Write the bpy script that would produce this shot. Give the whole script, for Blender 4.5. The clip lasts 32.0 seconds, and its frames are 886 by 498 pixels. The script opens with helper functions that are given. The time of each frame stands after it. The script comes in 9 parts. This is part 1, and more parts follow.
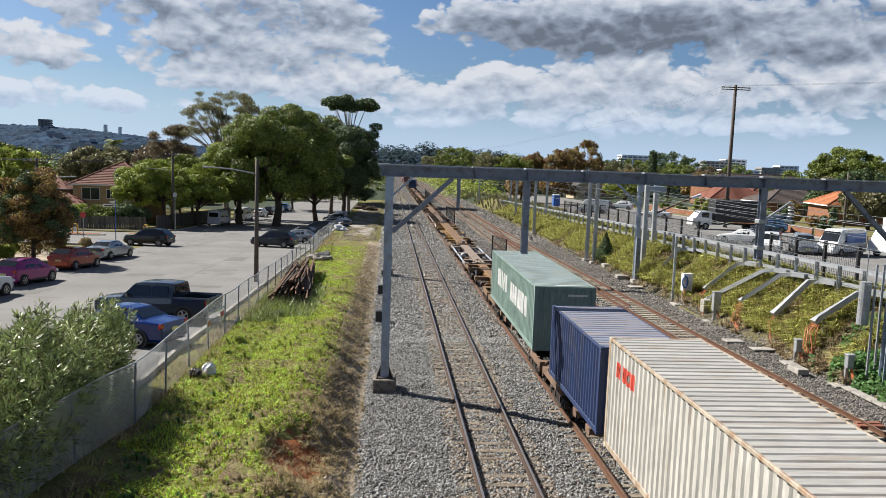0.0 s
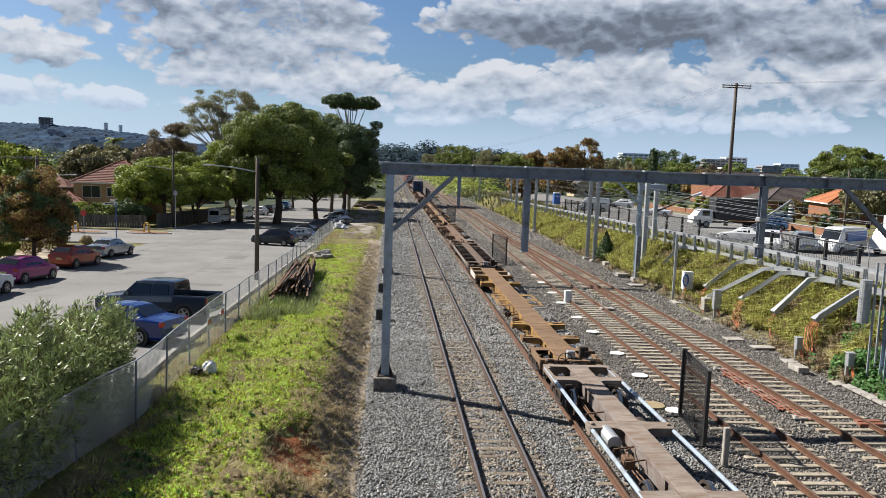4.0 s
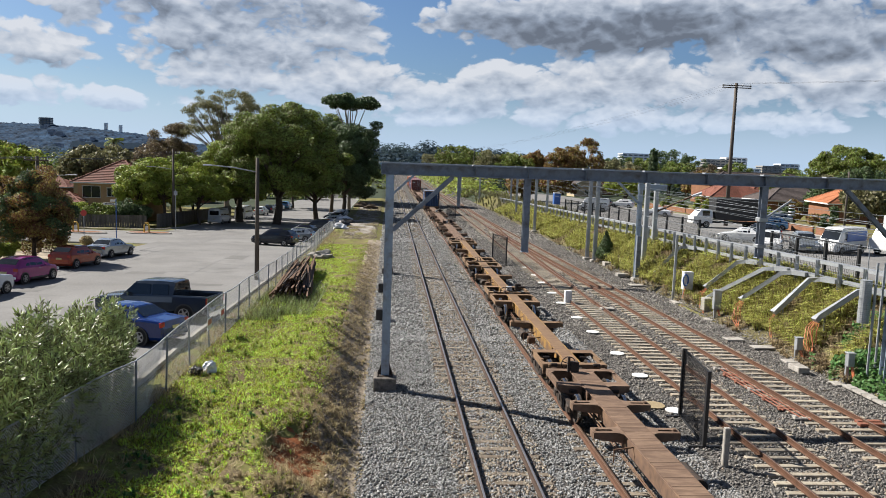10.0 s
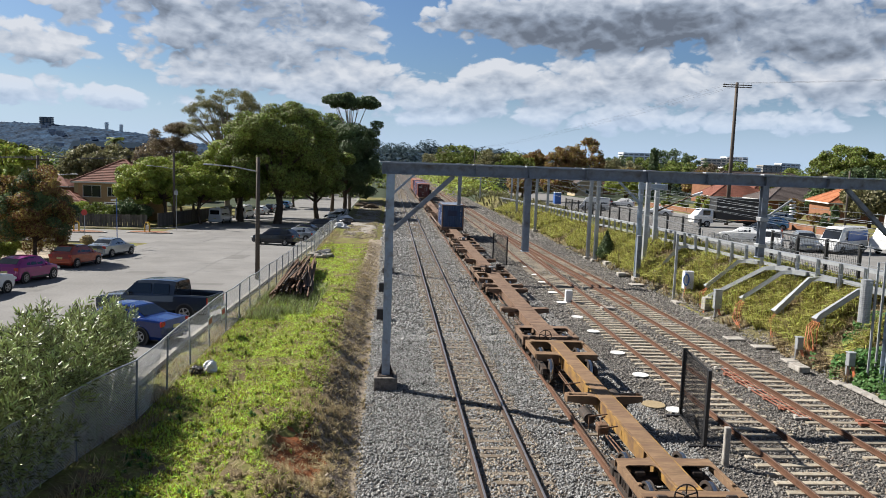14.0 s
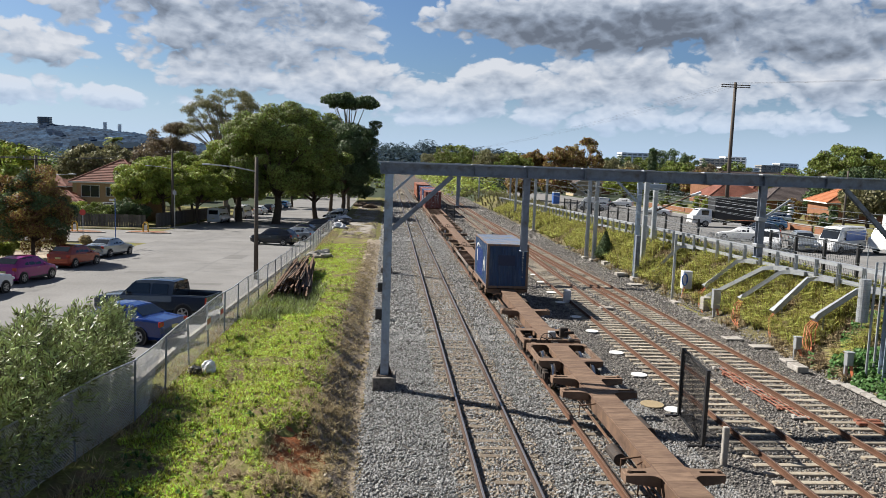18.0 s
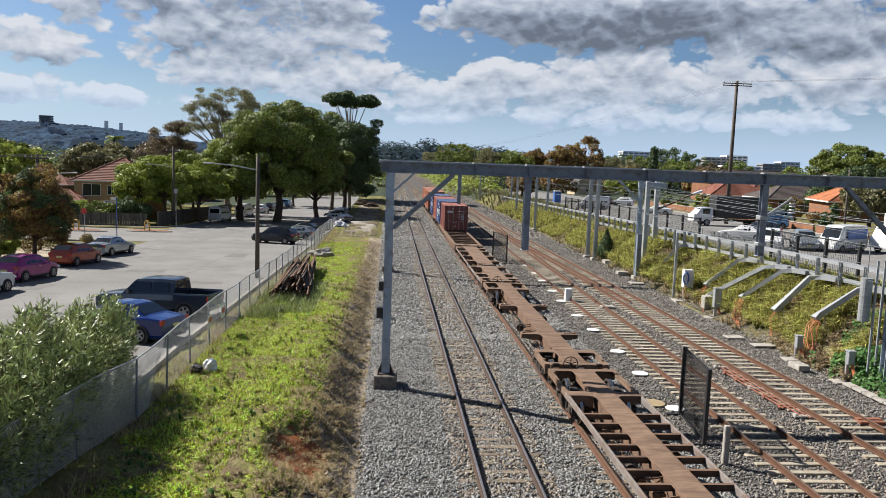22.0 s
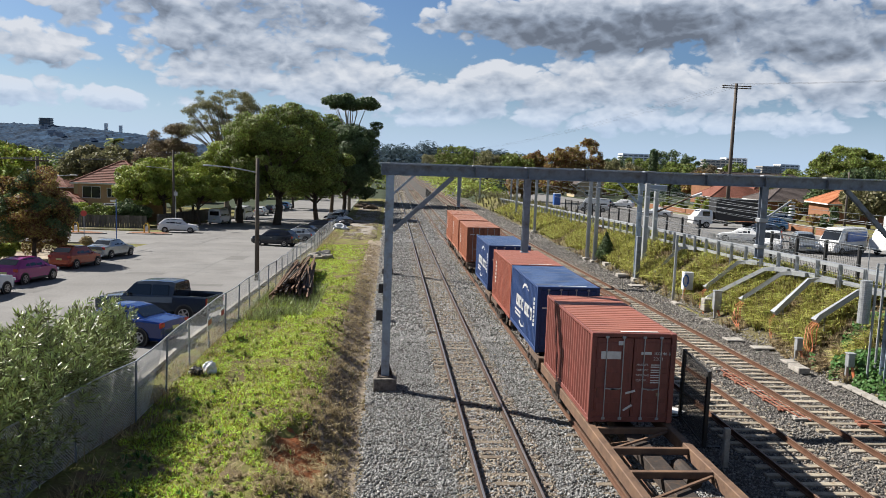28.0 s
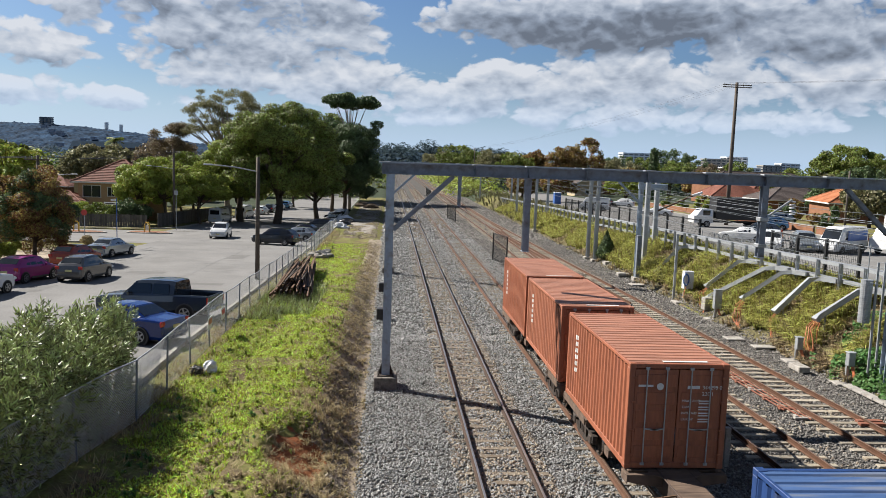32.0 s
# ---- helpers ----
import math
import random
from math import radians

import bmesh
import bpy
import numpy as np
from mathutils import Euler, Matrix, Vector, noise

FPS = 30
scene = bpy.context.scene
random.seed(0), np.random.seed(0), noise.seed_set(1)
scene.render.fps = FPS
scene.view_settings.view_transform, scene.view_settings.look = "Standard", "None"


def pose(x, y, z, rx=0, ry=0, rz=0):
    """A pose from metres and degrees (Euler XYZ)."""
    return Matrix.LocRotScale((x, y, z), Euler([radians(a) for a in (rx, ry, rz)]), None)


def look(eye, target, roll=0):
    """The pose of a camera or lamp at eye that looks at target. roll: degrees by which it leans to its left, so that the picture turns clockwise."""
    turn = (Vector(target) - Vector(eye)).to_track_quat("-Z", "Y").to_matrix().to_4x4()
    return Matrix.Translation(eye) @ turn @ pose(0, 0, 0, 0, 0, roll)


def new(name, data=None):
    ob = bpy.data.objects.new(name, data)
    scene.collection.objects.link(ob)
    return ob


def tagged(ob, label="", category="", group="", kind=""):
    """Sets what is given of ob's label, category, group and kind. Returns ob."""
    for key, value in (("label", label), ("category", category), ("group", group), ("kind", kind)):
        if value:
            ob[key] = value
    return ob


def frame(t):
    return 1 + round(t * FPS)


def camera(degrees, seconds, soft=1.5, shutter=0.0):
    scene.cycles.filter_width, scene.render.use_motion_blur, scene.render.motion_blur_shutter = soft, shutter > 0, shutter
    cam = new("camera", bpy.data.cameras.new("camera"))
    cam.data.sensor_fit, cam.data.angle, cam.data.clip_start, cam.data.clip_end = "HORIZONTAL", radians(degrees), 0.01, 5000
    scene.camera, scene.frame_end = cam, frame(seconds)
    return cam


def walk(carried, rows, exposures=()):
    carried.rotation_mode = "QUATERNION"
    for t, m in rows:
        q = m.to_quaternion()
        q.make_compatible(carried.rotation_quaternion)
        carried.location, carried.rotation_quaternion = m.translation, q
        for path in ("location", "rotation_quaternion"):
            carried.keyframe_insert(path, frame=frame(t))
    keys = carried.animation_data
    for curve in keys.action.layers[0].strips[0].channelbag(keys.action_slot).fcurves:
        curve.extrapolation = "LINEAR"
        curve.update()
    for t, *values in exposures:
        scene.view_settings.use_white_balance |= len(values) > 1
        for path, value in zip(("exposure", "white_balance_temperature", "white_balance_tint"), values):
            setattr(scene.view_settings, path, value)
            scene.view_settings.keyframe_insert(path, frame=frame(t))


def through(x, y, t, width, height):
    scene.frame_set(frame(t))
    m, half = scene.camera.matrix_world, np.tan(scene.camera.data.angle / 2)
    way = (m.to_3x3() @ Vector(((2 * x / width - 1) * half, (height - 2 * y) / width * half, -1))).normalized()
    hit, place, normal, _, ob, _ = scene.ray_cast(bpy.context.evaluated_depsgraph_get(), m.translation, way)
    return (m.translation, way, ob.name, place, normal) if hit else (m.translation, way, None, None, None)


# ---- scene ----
cam = camera(61.14, 32.0, soft=0.75)
EYE = Vector((-3.32, 0.0, 8.21))


def aim(turn, dip):
    """The camera's pose from its turn to the right and its dip below level, in degrees."""
    a, b = radians(turn), radians(dip)
    return look(EYE, EYE + Vector((math.sin(a) * math.cos(b), math.cos(a) * math.cos(b), -math.sin(b))) * 10, 1.98)


walk(cam, [
    (0, aim(4.273, 6.381)), (1, aim(4.300, 6.406)), (2, aim(4.303, 6.470)), (3, aim(4.271, 6.502)), (4.5, aim(4.237, 6.539)),
    (5.5, aim(4.237, 6.572)), (6.5, aim(4.237, 6.583)), (8, aim(4.237, 6.561)), (9, aim(4.237, 6.516)), (10, aim(4.237, 6.516)),
    (11, aim(4.237, 6.516)), (12, aim(4.237, 6.561)), (13, aim(4.227, 6.581)), (14, aim(4.198, 6.561)), (15.5, aim(4.241, 6.546)),
    (17, aim(4.283, 6.524)), (18, aim(4.301, 6.563)), (19, aim(4.283, 6.595)), (20, aim(4.249, 6.632)), (21, aim(4.234, 6.653)),
    (22, aim(4.215, 6.668)), (23, aim(4.178, 6.656)), (24, aim(4.171, 6.605)), (25, aim(4.166, 6.531)), (26.5, aim(4.193, 6.484)),
    (28, aim(4.232, 6.485)), (29, aim(4.230, 6.490)), (30, aim(4.220, 6.495)), (31, aim(4.218, 6.512)), (32, aim(4.204, 6.557)),
])

# ---- light ----
SUN_EL, SUN_AZ = 40.0, 302.0   # degrees; azimuth clockwise from +y


def make_world():
    w = bpy.data.worlds.new("sky")
    scene.world = w
    w.use_nodes = True
    nt = w.node_tree
    nt.nodes.clear()
    N, L = nt.nodes.new, nt.links.new
    out, bg = N("ShaderNodeOutputWorld"), N("ShaderNodeBackground")
    sky = N("ShaderNodeTexSky")
    sky.sky_type, sky.sun_disc = "NISHITA", False
    sky.sun_elevation, sky.sun_rotation = radians(SUN_EL), radians(SUN_AZ)
    sky.air_density, sky.dust_density, sky.ozone_density = 1.0, 1.0, 1.5
    tc, sep = N("ShaderNodeTexCoord"), N("ShaderNodeSeparateXYZ")
    L(tc.outputs["Generated"], sep.inputs[0])

    def op(kind, a, b=0.0, c=0.0):
        m = N("ShaderNodeMath"); m.operation = kind
        for k, v in enumerate((a, b, c)):
            if isinstance(v, (int, float)):
                m.inputs[k].default_value = v
            else:
                L(v, m.inputs[k])
        return m.outputs[0]

    def ease(v, a, b, lo=0.0, hi=1.0):
        m = N("ShaderNodeMapRange"); m.interpolation_type = "SMOOTHSTEP"
        for key, value in (("From Min", a), ("From Max", b), ("To Min", lo), ("To Max", hi)):
            m.inputs[key].default_value = value
        L(v, m.inputs[0])
        return m.outputs[0]

    def blend(kind, fac, one, two):
        m = N("ShaderNodeMix"); m.data_type, m.blend_type = "RGBA", kind
        for value, slot in ((fac, 0), (one, 6), (two, 7)):
            if isinstance(value, (float, tuple)):
                m.inputs[slot].default_value = value
            else:
                L(value, m.inputs[slot])
        return m.outputs[2]

    def ramp(src, *stops):
        r = N("ShaderNodeValToRGB")
        L(src, r.inputs[0])
        els = r.color_ramp.elements
        while len(els) < len(stops):
            els.new(0.5)
        for e, (p, c) in zip(els, stops):
            e.position, e.color = p, (*c, 1)
        return r.outputs[0]

    X, Y, Z = sep.outputs
    turn = op("ARCTAN2", X, Y)
    rise = op("ARCSINE", Z)

    def fbm(up, scale, detail, rough, tall, seed, kind="FBM"):
        c = N("ShaderNodeCombineXYZ")
        L(turn, c.inputs[0]); L(op("MULTIPLY", op("ADD", rise, up), tall), c.inputs[1])
        c.inputs[2].default_value = seed
        n = N("ShaderNodeTexNoise")
        n.inputs["Scale"].default_value, n.inputs["Detail"].default_value, n.inputs["Roughness"].default_value = scale, detail, rough
        n.inputs["Distortion"].default_value = 0.25
        L(c.outputs[0], n.inputs["Vector"])
        return n.outputs[0]

    def puffs(up, scale, detail, tall, seed):
        """Rounded heads with creases between them, as on fair weather clouds."""
        return op("SUBTRACT", op("ABSOLUTE", op("SUBTRACT", fbm(up, scale, detail, 0.5, tall, seed), 0.5)), 0.07)

    def field(up):
        """Cloud thickness: masses at their bearings and heights, broken up by noise, and scattered cloud elsewhere."""
        f = -0.7
        for u0, v0, a, b, w in CLOUDS:
            d = op("ADD", op("POWER", op("ABSOLUTE", op("MULTIPLY", op("SUBTRACT", turn, u0), 1 / a)), 2.0),
                   op("POWER", op("ABSOLUTE", op("MULTIPLY", op("ADD", op("SUBTRACT", rise, v0), up), 1 / b)), 2.0))
            f = op("MAXIMUM", f, op("MULTIPLY_ADD", d, -0.55 * w, 0.62 * w))
        side = ease(op("ABSOLUTE", op("SUBTRACT", turn, 0.07)), 0.56, 0.75)
        over = ease(rise, 0.21, 0.34)
        loose = op("MULTIPLY_ADD", op("MAXIMUM", side, over), 0.95, -0.75)
        f = op("MAXIMUM", f, op("ADD", loose, op("MULTIPLY", op("SUBTRACT", fbm(up, 2.2, 3, 0.5, 1.6, 9.0), 0.5), 2.0)))
        return op("ADD", f, op("ADD", op("MULTIPLY", op("SUBTRACT", fbm(up, 8.0, 9, 0.56, 2.0, 2.0), 0.5), 1.5), op("ADD", op("MULTIPLY", puffs(up, 13.0, 3.0, 1.7, 4.0), 3.0), op("MULTIPLY", puffs(up, 30.0, 4.0, 1.6, 7.0), 1.5))))

    here, above = field(0.0), field(0.014)
    cover = ease(here, 0.0, 0.27)
    # heads catch the sun, bases lie in their own shade
    lit = op("MULTIPLY_ADD", op("SUBTRACT", here, above), 0.60, op("MULTIPLY_ADD", op("MINIMUM", here, 1.1), -0.14, 0.66))
    heavy = 0.0
    for u0, v0, a, b, w in BASES:
        d = op("ADD", op("POWER", op("MULTIPLY", op("SUBTRACT", turn, u0), 1 / a), 2.0), op("POWER", op("MULTIPLY", op("SUBTRACT", rise, v0), 1 / b), 2.0))
        heavy = op("MAXIMUM", heavy, op("MULTIPLY", ease(d, 0.1, 1.0, 1.0, 0.0), w))
    heavy = op("MAXIMUM", heavy, ease(rise, 0.20, 0.38, 0.0, 0.62))
    lit = op("SUBTRACT", lit, heavy)
    tone = ramp(lit, (-0.0, (2.0, 2.35, 3.0)), (0.30, (3.9, 4.6, 5.8)), (0.58, (6.6, 7.35, 8.6)), (0.88, (9.4, 9.8, 10.6)))
    thin = op("MULTIPLY", cover, ease(rise, 0.35, 1.1, 0.97, 0.8))
    blue = blend("MULTIPLY", 1.0, sky.outputs[0], (0.72, 0.92, 1.20, 1.0))
    mixed = blend("MIX", thin, blue, tone)
    mixed = blend("MIX", ease(Z, 0.0, 0.12, 0.80, 0.0), mixed, (7.3, 9.6, 12.8, 1.0))
    L(mixed, bg.inputs[0])
    bg.inputs[1].default_value = 0.0325
    L(bg.outputs[0], out.inputs[0])


# cloud masses: bearing and height of the middle, half width and half height, weight (radians)
CLOUDS = [(-0.43, 0.122, 0.075, 0.026, 1.0), (-0.44, 0.066, 0.085, 0.020, 1.0), (-0.34, 0.062, 0.055, 0.013, 0.8), (-0.30, 0.180, 0.20, 0.022, 0.7), (-0.185, 0.150, 0.170, 0.050, 1.0), (-0.20, 0.100, 0.10, 0.020, 0.9),
          (-0.06, 0.108, 0.105, 0.024, 1.1), (-0.11, 0.190, 0.10, 0.030, 0.8), (-0.02, 0.075, 0.09, 0.014, 0.7), (-0.26, 0.065, 0.02, 0.010, 0.8), (0.28, 0.186, 0.25, 0.036, 1.8), (0.50, 0.168, 0.16, 0.050, 1.1), (0.22, 0.105, 0.17, 0.040, 1.0), (0.31, 0.128, 0.065, 0.030, 1.0),
          (0.42, 0.105, 0.12, 0.040, 1.0), (0.55, 0.110, 0.09, 0.045, 1.0), (0.50, 0.063, 0.07, 0.018, 1.0), (0.26, 0.066, 0.22, 0.020, 0.85), (0.06, 0.060, 0.10, 0.014, 0.7), (0.10, 0.090, 0.07, 0.020, 0.9)]
BASES = [(0.28, 0.184, 0.30, 0.050, 0.40), (0.54, 0.172, 0.18, 0.050, 0.28), (-0.20, 0.185, 0.40, 0.040, 0.24), (-0.20, 0.128, 0.16, 0.030, 0.14)]
make_world()
sun = new("sun", bpy.data.lights.new("sun", "SUN"))
sun.data.energy, sun.data.angle, sun.data.color = 5.0, radians(0.53), (1.0, 0.95, 0.87)
_a, _e = radians(SUN_AZ), radians(SUN_EL)
sun.matrix_world = look((0, 0, 60), Vector((0, 0, 60)) - Vector((math.sin(_a) * math.cos(_e), math.cos(_a) * math.cos(_e), math.sin(_e))))
scene.view_settings.exposure = 1.22

# ---- materials ----
BASE_SCALE = 0.74        # base colours scaled down so shade deepens under the raised exposure


def mat(name, base, rough=0.8, metal=0.0, vary=0.25, scale=1.5, fine=18.0, bump=0.15, dirt=None, dirt_at=(0.5, 0.75), spread=0.0, stretch=(1, 1, 1), coat=0.0, dist=0.02):
    """A surface of one base colour with coarse and fine variation, patches of dirt or wear, and fine relief, in metres."""
    base = tuple(c * BASE_SCALE for c in base)
    dirt = dirt and tuple(c * BASE_SCALE for c in dirt)
    m = bpy.data.materials.new(name)
    m.use_nodes = True
    nt = m.node_tree
    N, L = nt.nodes.new, nt.links.new
    b = nt.nodes["Principled BSDF"]
    tc, mp, oi = N("ShaderNodeTexCoord"), N("ShaderNodeMapping"), N("ShaderNodeObjectInfo")
    mp.inputs["Scale"].default_value = stretch
    L(tc.outputs["Object"], mp.inputs[0])
    off = N("ShaderNodeVectorMath"); off.operation = "ADD"
    sc = N("ShaderNodeMath"); sc.operation = "MULTIPLY"; sc.inputs[1].default_value = 37.0
    L(oi.outputs["Random"], sc.inputs[0]); L(mp.outputs[0], off.inputs[0]); L(sc.outputs[0], off.inputs[1])

    def nz(s, detail):
        n = N("ShaderNodeTexNoise")
        n.inputs["Scale"].default_value, n.inputs["Detail"].default_value = s, detail
        L(off.outputs[0], n.inputs["Vector"])
        return n.outputs[0]

    n1, n2 = nz(scale, 4), nz(fine, 3)
    add = N("ShaderNodeMath"); add.operation = "ADD"
    L(n1, add.inputs[0]); L(n2, add.inputs[1])
    mr = N("ShaderNodeMapRange")
    mr.inputs["From Min"].default_value, mr.inputs["From Max"].default_value = 0.65, 1.35
    mr.inputs["To Min"].default_value, mr.inputs["To Max"].default_value = 1 - vary, 1 + vary
    L(add.outputs[0], mr.inputs[0])
    hv = N("ShaderNodeHueSaturation")
    hv.inputs["Color"].default_value = (*base, 1)
    if spread:
        rr = N("ShaderNodeMapRange")
        rr.inputs["To Min"].default_value, rr.inputs["To Max"].default_value = 1 - spread, 1 + spread
        L(oi.outputs["Random"], rr.inputs[0])
        mu = N("ShaderNodeMath"); mu.operation = "MULTIPLY"
        L(rr.outputs[0], mu.inputs[0]); L(mr.outputs[0], mu.inputs[1])
        L(mu.outputs[0], hv.inputs["Value"])
    else:
        L(mr.outputs[0], hv.inputs["Value"])
    col = hv.outputs[0]
    if dirt:
        dn = nz(scale * 2.3, 6)
        dr = N("ShaderNodeMapRange")
        dr.inputs["From Min"].default_value, dr.inputs["From Max"].default_value = dirt_at
        L(dn, dr.inputs[0])
        mx = N("ShaderNodeMix"); mx.data_type = "RGBA"
        L(dr.outputs[0], mx.inputs[0]); L(col, mx.inputs[6])
        mx.inputs[7].default_value = (*dirt, 1)
        col = mx.outputs[2]
    L(col, b.inputs["Base Color"])
    b.inputs["Roughness"].default_value, b.inputs["Metallic"].default_value = rough, metal
    b.inputs["Specular IOR Level"].default_value = 0.5 if rough < 0.7 else 0.25 if rough < 0.9 else 0.06
    b.inputs["Coat Weight"].default_value = coat
    b.inputs["Coat Roughness"].default_value = 0.06
    if bump:
        bp = N("ShaderNodeBump")
        bp.inputs["Strength"].default_value, bp.inputs["Distance"].default_value = bump, dist
        L(n2, bp.inputs["Height"]); L(bp.outputs[0], b.inputs["Normal"])
    return m


def leaf_mat(name, base, hue=0.02, light=0.35, through=0.30):
    """Foliage: each leaf or clump takes its own shade, and some light comes through."""
    m = bpy.data.materials.new(name)
    m.use_nodes = True
    nt = m.node_tree
    N, L = nt.nodes.new, nt.links.new
    b = nt.nodes["Principled BSDF"]
    g = N("ShaderNodeNewGeometry")
    hv = N("ShaderNodeHueSaturation")
    hv.inputs["Color"].default_value = (*[v * BASE_SCALE for v in base], 1)
    for k, a, c in (("Value", 1 - light, 1 + light), ("Hue", 0.5 - hue, 0.5 + hue)):
        mr = N("ShaderNodeMapRange")
        mr.inputs["To Min"].default_value, mr.inputs["To Max"].default_value = a, c
        L(g.outputs["Random Per Island"], mr.inputs[0]); L(mr.outputs[0], hv.inputs[k])
    L(hv.outputs[0], b.inputs["Base Color"])
    b.inputs["Roughness"].default_value = 0.6
    b.inputs["Specular IOR Level"].default_value = 0.3
    tr = N("ShaderNodeBsdfTranslucent")
    L(hv.outputs[0], tr.inputs[0])
    ms = N("ShaderNodeMixShader"); ms.inputs[0].default_value = through
    L(b.outputs[0], ms.inputs[1]); L(tr.outputs[0], ms.inputs[2])
    L(ms.outputs[0], nt.nodes["Material Output"].inputs[0])
    return m


def glass_mat(name, tint=(0.03, 0.035, 0.04), rough=0.05):
    m = mat(name, tint, rough, 0.0, 0.1, 1, 5, 0)
    m.node_tree.nodes["Principled BSDF"].inputs["Specular IOR Level"].default_value = 0.8
    return m


